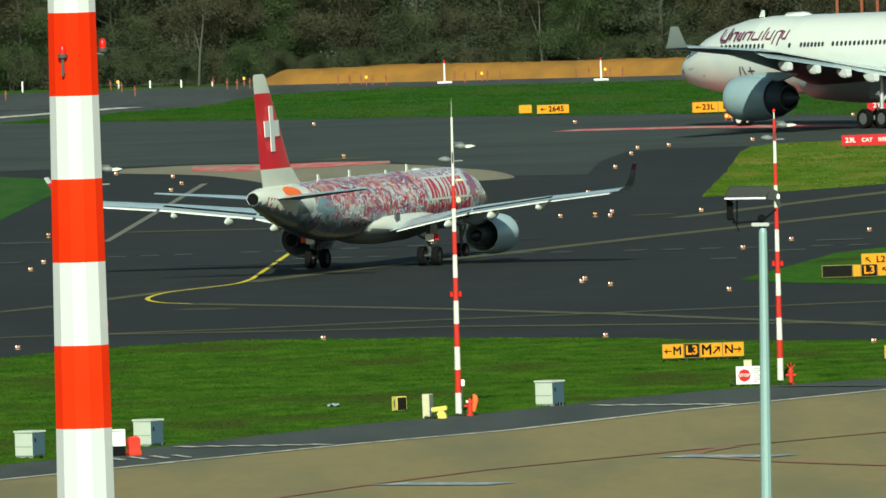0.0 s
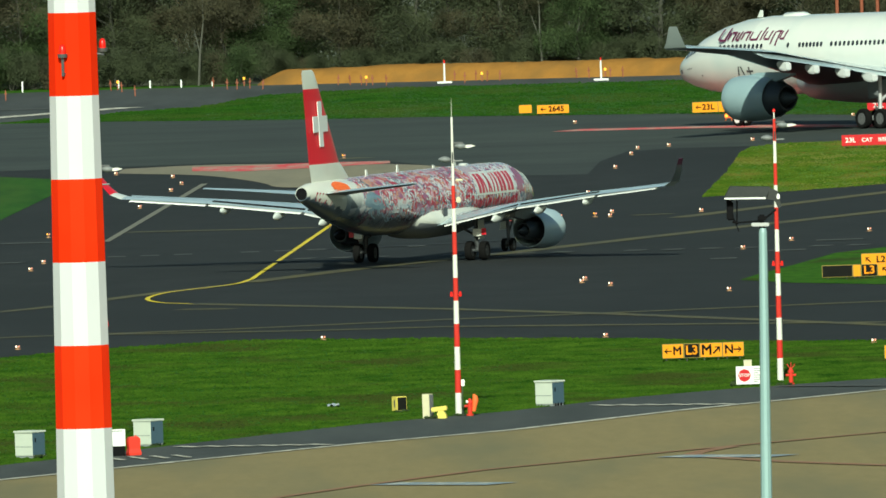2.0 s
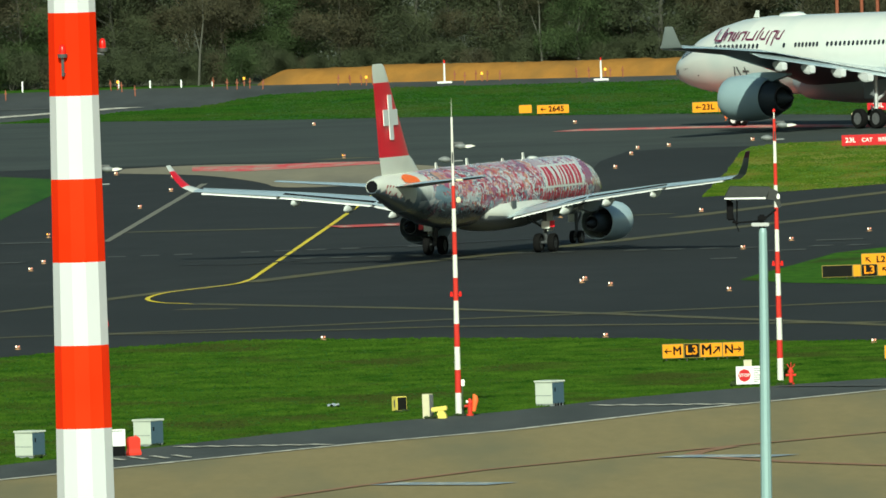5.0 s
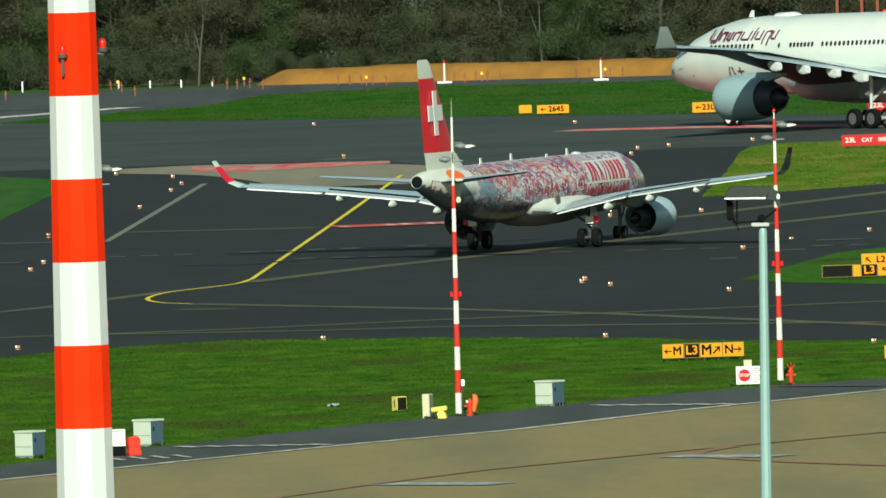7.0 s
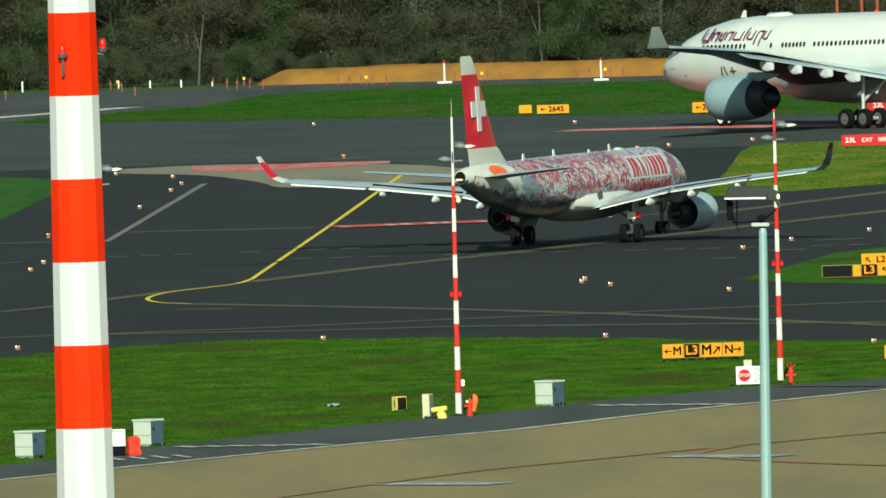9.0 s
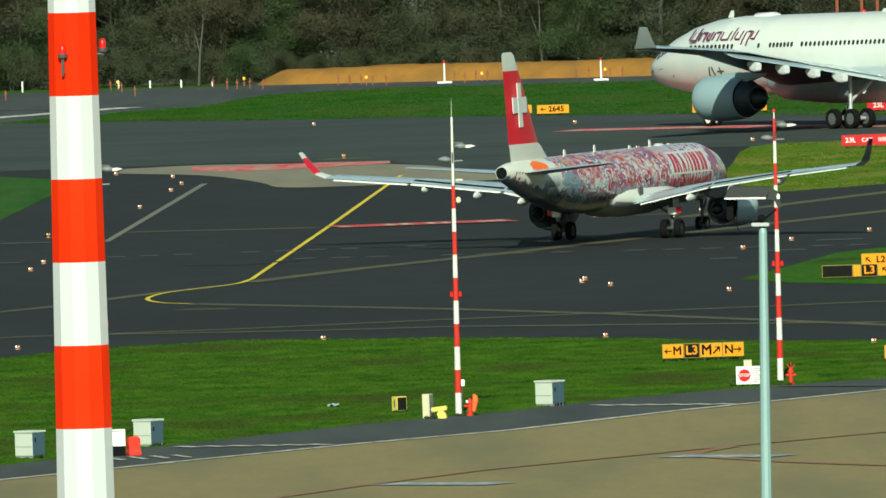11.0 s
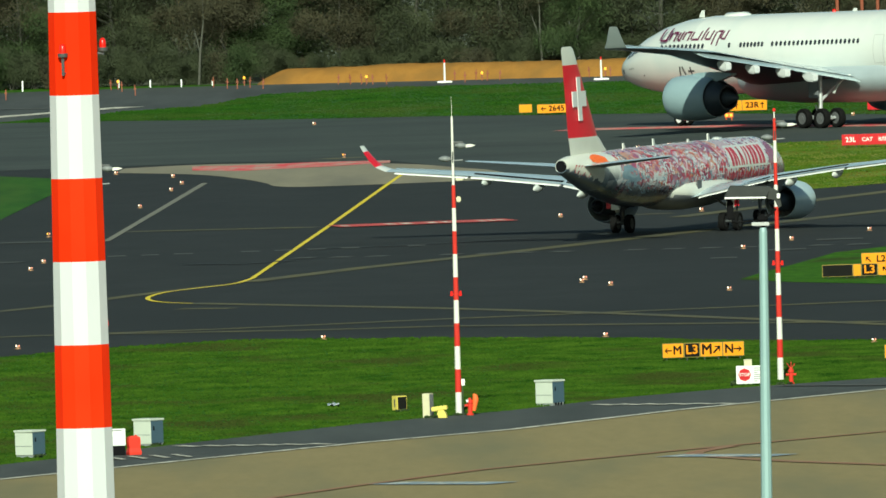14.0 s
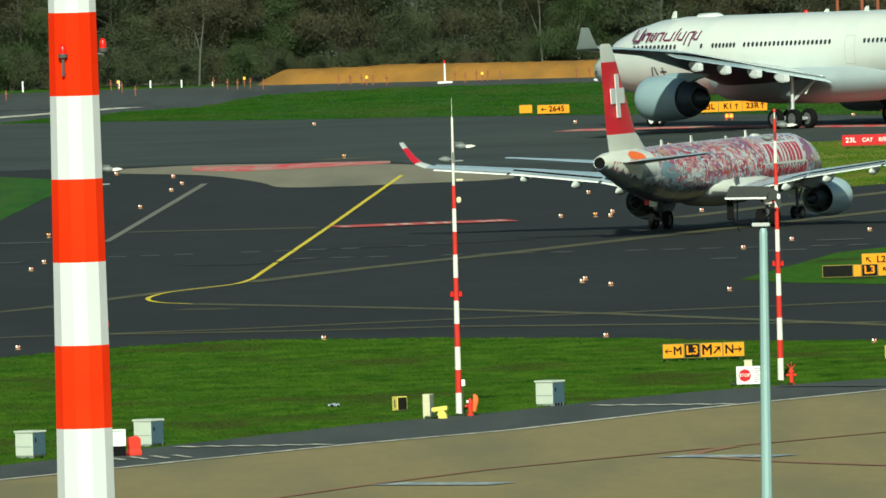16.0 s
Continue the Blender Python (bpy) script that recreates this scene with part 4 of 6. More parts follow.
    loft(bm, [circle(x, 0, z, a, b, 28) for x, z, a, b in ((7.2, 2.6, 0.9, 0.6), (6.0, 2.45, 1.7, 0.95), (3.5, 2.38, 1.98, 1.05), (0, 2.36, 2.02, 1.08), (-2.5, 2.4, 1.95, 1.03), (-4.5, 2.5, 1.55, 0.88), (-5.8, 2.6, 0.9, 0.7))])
    # downward faces take grey, standing in for the shade below the box
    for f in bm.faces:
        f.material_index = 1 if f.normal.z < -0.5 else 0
    part("wing_box", bm, M["aircraft_cream"], ob, "cream-white wing box, underside greyed for shade", smooth=True).data.materials.append(M["belly"])
    bm = bmesh.new()
    box(bm, (-1.2, -1.90, 2.72), (0.75, 0.10, 0.62), 0.02)
    part("air_outlet", bm, M["dark_grey"], ob, "dark square air outlet")
    for s in (1, -1):
        st = [(5.6, 1.95, 1.4, 8.1, 0.11), (4.0, 2.58, 4.2, 6.0, 0.10), (2.75, 3.00, 6.4, 4.6, 0.095), (0.2, 3.58, 11.0, 3.1, 0.09), (-3.05, 4.07, 16.3, 1.85, 0.085)]
        wing_part("wing", ob, [section(x, z, s * y, c, t, side=s) for x, z, y, c, t in st], M["wing_grey"], "swept light grey wing", M["wing_lower"])
        tip = [(-3.05, 4.05, 16.3, 1.85, 0.10, 0.1), (-3.72, 4.33, 16.85, 1.48, 0.10, 0.6), (-4.25, 4.75, 17.15, 1.2, 0.10, 0.95), (-4.75, 5.27, 17.40, 0.95, 0.09, 1.05), (-5.05, 5.62, 17.56, 0.75, 0.09, 1.1)]
        # right winglet takes grey and maroon in place of shaded red and white
        for lo, hi, key in ((0, 1, "aircraft_white"), (1, 3, "red_paint" if s > 0 else "mid_grey"), (3, 4, "aircraft_white" if s > 0 else "maroon")):
            wing_part("winglet", ob, [section(x, z, s * y, c, t, tilt=a, side=s) for x, z, y, c, t, a in tip[lo:hi + 1]], M[key], "painted winglet section; upper right ones toned dark for shade")
        bm = bmesh.new()
        for a, b in (((-2.30, 2.10, 2.3), (-1.80, 2.95, 6.3)), ((-1.85, 2.98, 6.5), (-3.05, 3.60, 11.6)), ((-3.1, 3.60, 11.8), (-4.65, 4.00, 15.8))):
            dx = 0.42
            loft(bm, [[(p[0] + dx, s * p[2], p[1] + 0.10), (p[0] - 0.22, s * p[2], p[1] - 0.05), (p[0] - 0.24, s * p[2], p[1] - 0.09), (p[0] + dx, s * p[2], p[1] - 0.06)] for p in (a, b)])
        part("flap", bm, M["white"], ob, "white trailing edge flaps")
        bm = bmesh.new()
        for a, b in (((-1.92, 2.20, 2.6), (-1.38, 3.06, 6.3)), ((-1.40, 3.09, 6.5), (-2.60, 3.71, 11.6))):
            loft(bm, [[(p[0] + 0.30, s * p[2], p[1] + 0.03), (p[0] - 0.02, s * p[2], p[1] - 0.02), (p[0] - 0.04, s * p[2], p[1] + 0.055), (p[0] + 0.28, s * p[2], p[1] + 0.10)] for p in (a, b)])
        part("flap_gap", bm, M["black"], ob, "dark gap before the flaps")
        bm = bmesh.new()
        loft(bm, [[(x + 0.04, s * y, z - 0.06), (x + 0.09, s * y, z), (x + 0.02, s * y, z + 0.09), (x - 0.35, s * y, z + 0.16), (x - 0.3, s * y, z + 0.02)] for x, z, y in ((4.0, 2.60, 4.3), (2.75, 3.02, 6.4), (0.2, 3.60, 11.0), (-3.0, 4.09, 16.2))])
        part("slat", bm, M["chrome"], ob, "bare metal leading edge")
        for y, x, z, L in ((5.2, -0.6, 2.52, 2.5), (7.85, -1.0, 2.94, 2.3), (10.9, -1.6, 3.36, 2.1)):
            fairing(ob, x + 0.25, s * y, z + 0.06, L * 0.92, 0.27, M["aircraft_white"])
        nacelle(ob, 6.3, 2.8, s * 5.54, 1.56, 1.10, M["nacelle_pale"], core=0.8, label="pale blue-white engine cowl")
        bm = bmesh.new()
        loft(bm, [[(x, s * 5.54 - 0.16, z0), (x, s * 5.54 + 0.16, z0), (x, s * 5.54 + 0.16, z1), (x, s * 5.54 - 0.16, z1)] for x, z0, z1 in ((5.3, 2.55, 2.75), (3.6, 2.3, 2.95), (1.4, 2.2, 2.85), (0.0, 2.4, 2.65))])
        part("pylon", bm, M["mid_grey"], ob, "grey engine pylon")
        tl = [(-14.9, 4.35, 0.5, 3.1, 0.09), (-16.3, 4.60, 3.0, 2.2, 0.09), (-17.95, 4.90, 6.2, 1.15, 0.09)]
        # underside takes a darker grey, put there for its shade
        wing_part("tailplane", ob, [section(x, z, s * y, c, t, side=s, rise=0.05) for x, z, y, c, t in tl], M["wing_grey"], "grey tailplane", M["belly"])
        # main gear
        bm = bmesh.new()
        tube(bm, (0, s * 3.36, 0.55), (0.05, s * 3.30, 2.5), 0.13)
        tube(bm, (0, s * 3.36 - 0.55, 0.55), (0, s * 3.36 + 0.55, 0.55), 0.09)
        tube(bm, (0, s * 3.33, 1.35), (0.1, s * 1.9, 2.2), 0.07)
        tube(bm, (-0.12, s * 3.36, 0.75), (-0.4, s * 3.36, 1.15), 0.05)
        tube(bm, (-0.4, s * 3.36, 1.15), (-0.1, s * 3.36, 1.5), 0.05)
        leg = part("main_leg", bm, M["gear_leg"], ob, "main landing gear leg")
        bm = bmesh.new()
        box(bm, (0.05, s * 3.62, 1.75), (1.0, 0.05, 1.1), 0.02)
        part("gear_door", bm, M["aircraft_cream"], leg, "white landing gear door")
        bm = bmesh.new()
        box(bm, (-0.60, s * 3.58, 1.58), (0.04, 0.50, 0.42), 0.01)
        part("inner_gear_door", bm, M["aircraft_cream"], leg, "white inner gear door")
        bm = bmesh.new()
        box(bm, (-0.60, s * 3.99, 1.63), (0.04, 0.28, 0.36), 0.01)
        part("door_stripe", bm, M["red_paint"], leg, "red painted inner door")
    # fin in three painted bands with a white cross
    fin = [(-11.6, 4.95, 6.6, 0.05), (-13.1, 5.9, 5.35, 0.09), (-13.55, 6.10, 5.0, 0.09), (-16.55, 10.35, 2.62, 0.09), (-17.25, 11.25, 2.05, 0.085), (-17.6, 11.42, 1.55, 0.05)]

    def fin_ring(x, z, c, t):
        return fin_section(x, z, c, t)
    for lo, hi, key, nm, lb in ((0, 2, "aircraft_cream", "fin_root", "cream-white fin root"), (2, 3, "red_paint", "fin", "bright red fin"), (3, 5, "aircraft_cream", "fin_tip", "white fin tip")):
        wing_part(nm, ob, [fin_ring(*f) for f in fin[lo:hi + 1]], M[key], lb)
    for s in (1, -1):
        bm = bmesh.new()
        cx, cz, y = -16.95, 8.35, 0.215
        for w, h in ((0.62, 2.55), (2.35, 0.90)):
            vs = [bm.verts.new((cx + dx - 0.10 * dz, s * (y - 0.010 * abs(dx) + (0.004 if w < 1 else 0)), cz + dz)) for dx, dz in ((-w / 2, -h / 2), (w / 2, -h / 2), (w / 2, h / 2), (-w / 2, h / 2))]
            bm.faces.new(vs if s < 0 else list(reversed(vs)))
        r = bmesh.ops.extrude_face_region(bm, geom=bm.faces[:])
        bmesh.ops.translate(bm, vec=(0, s * -0.05, 0), verts=[v for v in r["geom"] if isinstance(v, bmesh.types.BMVert)])
        part("white_cross", bm, M["white"], ob, "white cross on the fin")
    # nose gear, antennas
    bm = bmesh.new()
    tube(bm, (15.19, 0, 0.4), (15.1, 0, 2.0), 0.10)
    tube(bm, (15.19, -0.3, 0.38), (15.19, 0.3, 0.38), 0.06)
    tube(bm, (15.15, 0, 0.95), (16.2, 0, 1.9), 0.05)
    leg = part("nose_leg", bm, M["gear_leg"], ob, "nose landing gear leg")
    for s in (1, -1):
        bm = bmesh.new()
        box(bm, (15.6, s * 0.42, 1.55), (1.3, 0.04, 0.6), 0.015)
        part("nose_gear_door", bm, M["aircraft_cream"], leg)
    for x, h in ((-8.9, 0.30), (-3.6, 0.38), (2.6, 0.16), (6.2, 0.36)):
        bm = bmesh.new()
        loft(bm, [[(x + a, 0.03, z), (x + b, 0.03, z), (x + b, -0.03, z), (x + a, -0.03, z)] for a, b, z in ((0.2, -0.2, ZC + R - 0.06), (0.0, -0.2, ZC + R + h))])
        part("antenna", bm, M["aircraft_white"], ob, "white blade antenna")
    bm = bmesh.new()
    loft(bm, [circle(x, 0, ZC + R - 0.05, w, h, 12) for x, w, h in ((8.5, 0.05, 0.05), (8.2, 0.2, 0.14), (7.4, 0.24, 0.17), (7.1, 0.08, 0.06))])
    part("radome_hump", bm, M["aircraft_white"], ob, "small white dome antenna", smooth=True)
    wheels = [(wheel("main_wheel", ob, (0, s * 3.36 + d, 0.54), 0.54, 0.40), 0.54) for s in (1, -1) for d in (-0.43, 0.43)]
    wheels += [(wheel("nose_wheel", ob, (15.19, d, 0.38), 0.38, 0.24), 0.38) for d in (-0.24, 0.24)]
    return ob, wheels


def big_jet():
    """Wide-bodied white twin-engined airliner with dark winglets."""
    ob = thing("airliner_large", "white wide-body twin-engine airliner with maroon lettering rolling onto runway", "airliner")
    ZC, R = 4.88, 2.82
    bm = bmesh.new()
    loft(bm, fuselage_rings([(17.5, ZC, R, R), (10, ZC, R, R), (0, ZC, R, R), (-8, ZC, R, R), (-12, ZC + 0.06, 2.78, 2.76), (-17, ZC + 0.42, 2.45, 2.36), (-22, ZC + 0.92, 1.85, 1.78), (-27, ZC + 1.40, 1.05, 1.02), (-29.6, ZC + 1.6, 0.45, 0.45), (-30.0, ZC + 1.62, 0.3, 0.3)], 56))
    hull = part("fuselage", bm, M["aircraft_white"], ob, "gloss white hull", smooth=True)
    bm = bmesh.new()
    loft(bm, fuselage_rings([(28.1, 3.95, 0.05, 0.05), (27.95, 3.96, 0.42, 0.40), (27.3, 4.04, 0.98, 0.92), (26.1, 4.20, 1.55, 1.43), (24.4, 4.42, 2.10, 1.99), (22.3, 4.65, 2.52, 2.44), (20.0, 4.81, 2.74, 2.71), (17.5, ZC, R, R)], 56))
    part("nose", bm, M["aircraft_white"], ob, "white rounded nose", smooth=True)
    nx, nz, ny, nh = (20.0, 22.3, 24.4, 26.1, 27.3), (4.81, 4.65, 4.42, 4.20, 4.04), (2.74, 2.52, 2.10, 1.55, 0.98), (2.71, 2.44, 1.99, 1.43, 0.92)
    for s in (1, -1):
        for k in range(3):
            bm = bmesh.new()
            x = 26.15 - k * 0.66
            vs = []
            for dx, a in ((0, 0.42), (0.56, 0.42), (0.56, 0.76), (0.16, 0.76)):
                q = x - dx
                vs.append(bm.verts.new((q, s * (float(np.interp(q, nx, ny)) + 0.03) * math.cos(a), float(np.interp(q, nx, nz)) + (float(np.interp(q, nx, nh)) + 0.03) * math.sin(a))))
            bm.faces.new(vs)
            part("cockpit_window", bm, M["window"], ob, "dark cockpit window")
        bm = bmesh.new()
        for px, pa, pr in ((26.6, -0.16, 0.16), (25.4, -0.12, 0.05), (25.1, -0.12, 0.05), (24.8, -0.12, 0.05), (23.4, -0.42, 0.07)):
            cy, cz, r0, r1 = (float(np.interp(px, nx, v)) for v in (nz, nz, ny, nh))
            bm.faces.new([bm.verts.new((px + pr * math.cos(e), s * (r0 + 0.03) * math.cos(pa + pr * math.sin(e) / r0), cz + (r1 + 0.03) * math.sin(pa + pr * math.sin(e) / r1))) for e in [2 * math.pi * n / 10 for n in range(10)]])
        part("nose_probe_plate", bm, M["dark_grey"], ob, "small dark probe plates on the nose")
    # cabin windows
    bm = bmesh.new()
    box(bm, (0, 0, 0), (0.23, 0.04, 0.36), 0.06)
    me = bpy.data.meshes.new("window")
    bm.to_mesh(me)
    bm.free()
    me.materials.append(M["window"])
    ang = 0.72 / R
    xs = [20.6 - 0.455 * i for i in range(11)] + [13.1] + [11.82 - 0.395 * i for i in range(7)] + [8.32 - 0.47 * i for i in range(21)] + [-4.9 - 0.47 * i for i in range(24)]
    for s in (1, -1):
        for x in xs:
            w = part("window", me, None, ob)
            w.matrix_basis = Matrix.Translation((x, s * (R + 0.002) * math.cos(ang), ZC + (R + 0.002) * math.sin(ang))) @ Matrix.Rotation(s * ang, 4, "X")
        for x in (-3.3, -17.6):
            bm = bmesh.new()
            for q in ([slab(x - 0.55, x - 0.50, -0.9, 1.15, 0, 6), slab(x + 0.50, x + 0.55, -0.9, 1.15, 0, 6), slab(x - 0.55, x + 0.55, 1.11, 1.15, 0, 1), slab(x - 0.55, x + 0.55, -0.92, -0.88, 0, 1)]):
                wrapped(bm, q, R + 0.012, ZC, s)
            part("cabin_door", bm, M["seam"], ob, "outlined cabin door")
        # name in plain maroon shapes
        x = 21.05 if s > 0 else 13.35
        for count, (w, h0, h1) in enumerate(((0.86, 1.15, 2.3), (0.72, 1.15, 1.95), (0.46, 1.15, 1.95), (0.74, 1.15, 1.95), (0.98, 1.15, 1.95), (0.26, 1.15, 2.25), (0.72, 1.15, 1.95), (0.72, 0.72, 1.95), (0.62, 1.15, 1.95))):
            if s > 0:
                x -= w
            ln = 0.22 * -s
            bm = bmesh.new()
            if w > 0.4:
                link = h1 - 0.17 if count % 2 else h0
                wrapped(bm, slab(x, x + 0.17, h0, h1, ln, 3) + slab(x + w - 0.17, x + w, h0 + 0.1, h1 - 0.08, ln, 3) + slab(x + 0.17 + ln * (link - h0), x + w - 0.17 + ln * (link - h0), link, link + 0.17, ln, 1), R + 0.015, ZC, s)
            else:
                wrapped(bm, slab(x, x + 0.18, h0, h1, ln, 3), R + 0.015, ZC, s)
            x += -0.16 if s > 0 else w + 0.16
            part("name_block", bm, M["maroon"], ob, "maroon leaning block")
        bm = bmesh.new()
        wrapped(bm, slab(18.8, 18.95, -1.35, -0.7, -0.3, 3) + slab(18.2, 18.35, -1.35, -0.7, 0.25, 3) + slab(17.2, 17.9, -1.15, -1.0, 0, 1) + slab(17.5, 17.65, -1.4, -0.75, 0, 3), R + 0.015, ZC, s)
        part("emblem", bm, M["dark_grey"], ob, "small dark line emblem")
    bm = bmesh.new()
    loft(bm, [circle(x, 0, z, a, b, 32) for x, z, a, b in ((14.5, 3.3, 1.2, 1.0), (12.5, 3.1, 2.5, 1.5), (8, 3.0, 3.0, 1.72), (2, 2.95, 3.05, 1.75), (-3, 3.0, 3.0, 1.7), (-7, 3.2, 2.4, 1.4), (-10, 3.4, 1.2, 1.0))])
    # white box toned grey to carry the shade under the wing
    part("wing_box", bm, M["belly_pale"], ob, "white wing box greyed for the wing's shade", smooth=True)
    for s in (1, -1):
        st = [(11.8, 2.95, 2.2, 12.6, 0.12), (7.2, 4.15, 9.4, 8.0, 0.10), (2.2, 5.28, 17.5, 5.4, 0.085), (-2.2, 5.80, 25.2, 3.3, 0.08), (-4.1, 5.93, 28.4, 2.3, 0.08)]
        wing_part("wing", ob, [section(x, z, s * y, c, t, side=s) for x, z, y, c, t in st], M["wing_grey"], "swept grey wing with dark underside", M["wing_dark"])
        tip = [(-4.1, 5.88, 28.4, 2.4, 0.09, 0.2), (-4.45, 5.98, 28.85, 2.4, 0.07, 0.8), (-4.95, 6.35, 29.08, 1.9, 0.06, 1.2), (-5.80, 7.45, 29.45, 0.85, 0.06, 1.25)]
        wing_part("winglet", ob, [section(x, z, s * y, c, t, tilt=a, side=s) for x, z, y, c, t, a in tip], M["winglet_grey"], "dark grey winglet")
        bm = bmesh.new()
        for a, b in (((-0.8, 3.12, 3.2), (-0.8, 4.12, 9.2)), ((-0.92, 4.18, 9.6), (-3.70, 5.40, 19.8))):
            loft(bm, [[(p[0] + 0.5, s * p[2], p[1] + 0.10), (p[0] - 0.85, s * p[2], p[1] - 0.38), (p[0] - 0.87, s * p[2], p[1] - 0.42), (p[0] + 0.3, s * p[2], p[1] - 0.12)] for p in (a, b)])
        part("flap", bm, M["nacelle_pale"], ob, "pale trailing edge flaps")
        bm = bmesh.new()
        loft(bm, [[(x + 0.06, s * y, z - 0.1), (x + 0.14, s * y, z), (x + 0.03, s * y, z + 0.16), (x - 0.5, s * y, z + 0.28), (x - 0.45, s * y, z + 0.05)] for x, z, y in ((9.2, 3.7, 6.2), (7.2, 4.17, 9.4), (2.2, 5.31, 17.5), (-2.2, 5.82, 25.2), (-4.0, 5.93, 28.2))])
        part("slat", bm, M["chrome"], ob, "bare metal leading edge")
        for y, x, z, L in ((7.95, -1.25, 3.36, 1.15), (10.6, -1.50, 3.76, 1.05), (13.95, -2.20, 4.12, 1.0), (17.25, -3.05, 4.44, 1.0)):
            bm = bmesh.new()
            loft(bm, [[(x - a * L, s * y + dy * 0.24, z - a * L * 0.18 + dz * b) for dy, dz in ((-0.8, -0.36), (0.8, -0.36), (1, -0.22), (1, 0.30), (-1, 0.30), (-1, -0.22))] for a, b in ((0, 0.3), (0.15, 0.8), (0.4, 1.0), (0.8, 0.95), (0.97, 0.7), (1.0, 0.55))])
            part("flap_fairing", bm, M["wing_under"], ob, "boxy pale flap fairing")
        nacelle(ob, 10.9, 6.5, s * 9.37, 2.31, 1.57, M["nacelle"], core=1.24, label="blue-grey engine cowl")
        bm = bmesh.new()
        loft(bm, [[(x, s * 9.37 - 0.24, z0), (x, s * 9.37 + 0.24, z0), (x, s * 9.37 + 0.24, z1), (x, s * 9.37 - 0.24, z1)] for x, z0, z1 in ((9.8, 3.65, 3.85), (8.2, 3.4, 4.1), (6.9, 3.3, 4.15), (5.8, 3.6, 4.1), (4.6, 3.9, 4.05))])
        part("pylon", bm, M["nacelle"], ob, "grey engine pylon")
        tl = [(-20.5, 5.9, 0.8, 6.2, 0.09), (-26.6, 6.9, 9.7, 2.3, 0.09)]
        wing_part("tailplane", ob, [section(x, z, s * y, c, t, side=s) for x, z, y, c, t in tl], M["wing_grey"], "grey tailplane")
        bm = bmesh.new()
        tube(bm, (0, s * 5.34, 0.75), (0.1, s * 5.2, 4.0), 0.16)
        box(bm, (0, s * 5.34, 0.72), (2.3, 0.26, 0.30), 0.05)
        for dx in (0.99, -0.99):
            tube(bm, (dx, s * 5.34 - 0.7, 0.70), (dx, s * 5.34 + 0.7, 0.70), 0.12)
        tube(bm, (0, s * 5.3, 1.9), (0.2, s * 3.2, 3.3), 0.12)
        tube(bm, (0.25, s * 5.34, 0.95), (0.5, s * 5.34, 1.6), 0.07)
        leg = part("main_leg", bm, M["strut"], ob, "pale main landing gear leg")
        bm = bmesh.new()
        loft(bm, [[(x + 0.10, s * y, z), (x - 0.10, s * y, z), (x - 0.10, s * y, z - 0.09), (x + 0.10, s * y, z - 0.09)] for x, y, z in ((-0.8, 3.2, 3.7), (-0.7, 3.75, 3.45), (-0.6, 4.2, 3.0), (-0.5, 4.5, 2.5))])
        part("inner_gear_door", bm, M["aircraft_white"], leg, "pale bent inner gear door")
        bm = bmesh.new()
        box(bm, (0.2, s * 5.75, 2.75), (1.1, 0.06, 1.3), 0.03)
        part("gear_door", bm, M["belly"], leg, "grey landing gear door")
    fin = [(-17.5, 7.2, 10.5, 0.05), (-19.5, 8.2, 8.3, 0.09), (-25.8, 16.4, 3.4, 0.09), (-26.4, 16.8, 2.6, 0.05)]
    wing_part("fin", ob, [fin_section(x, z, c, t) for x, z, c, t in fin], M["maroon"], "maroon fin")
    bm = bmesh.new()
    tube(bm, (21.46, 0, 0.5), (21.4, 0, 2.6), 0.16)
    tube(bm, (21.46, -0.45, 0.52), (21.46, 0.45, 0.52), 0.08)
    tube(bm, (21.4, 0, 1.3), (22.9, 0, 2.4), 0.07)
    leg = part("nose_leg", bm, M["gear_leg"], ob, "nose landing gear leg")
    for s in (1, -1):
        bm = bmesh.new()
        box(bm, (21.3, s * 0.55, 1.95), (1.4, 0.05, 0.8), 0.02)
        part("nose_gear_door", bm, M["aircraft_white"], leg)
    for x, h in ((19.25, 0.42), (-2.0, 0.3), (2.4, 0.2), (-9.0, 0.5)):
        bm = bmesh.new()
        loft(bm, [[(x + a, 0.04, z), (x + b, 0.04, z), (x + b, -0.04, z), (x + a, -0.04, z)] for a, b, z in ((0.28, -0.28, ZC + R - 0.08), (-0.05, -0.30, ZC + R + h))])
        part("antenna", bm, M["aircraft_white"], ob, "white blade antenna")
    bm = bmesh.new()
    loft(bm, [circle(x, 0, ZC + R - 0.04, w, h, 14) for x, w, h in ((16.6, 0.06, 0.05), (16.2, 0.45, 0.24), (14.4, 0.5, 0.26), (13.8, 0.1, 0.08))])
    part("radome_hump", bm, M["aircraft_white"], ob, "low white dome antenna", smooth=True)
    bm = bmesh.new()
    loft(bm, [[(4.6 + r * math.cos(q), r * math.sin(q), ZC + R + h) for q in [2 * math.pi * k / 12 for k in range(12)]] for r, h in ((0.16, -0.03), (0.15, 0.06), (0.11, 0.14), (0.03, 0.18))])
    part("beacon", bm, M["lamp_red"], ob, "red glass beacon", smooth=True)
    # the hull and its wings sit a little nose-down on the gear
    stance = Matrix.Translation((-0.27, 0, 0.44)) @ Matrix.Rotation(0.0158, 4, "Y")
    for child in ob.children:
        if child.name.split(".")[0] not in ("engine_cowl", "pylon", "main_leg", "nose_leg"):
            child.matrix_basis = stance @ child.matrix_basis
    wheels = [(wheel("main_wheel", ob, (dx, s * 5.34 + d, 0.70), 0.70, 0.52), 0.70) for s in (1, -1) for dx in (0.99, -0.99) for d in (-0.70, 0.70)]
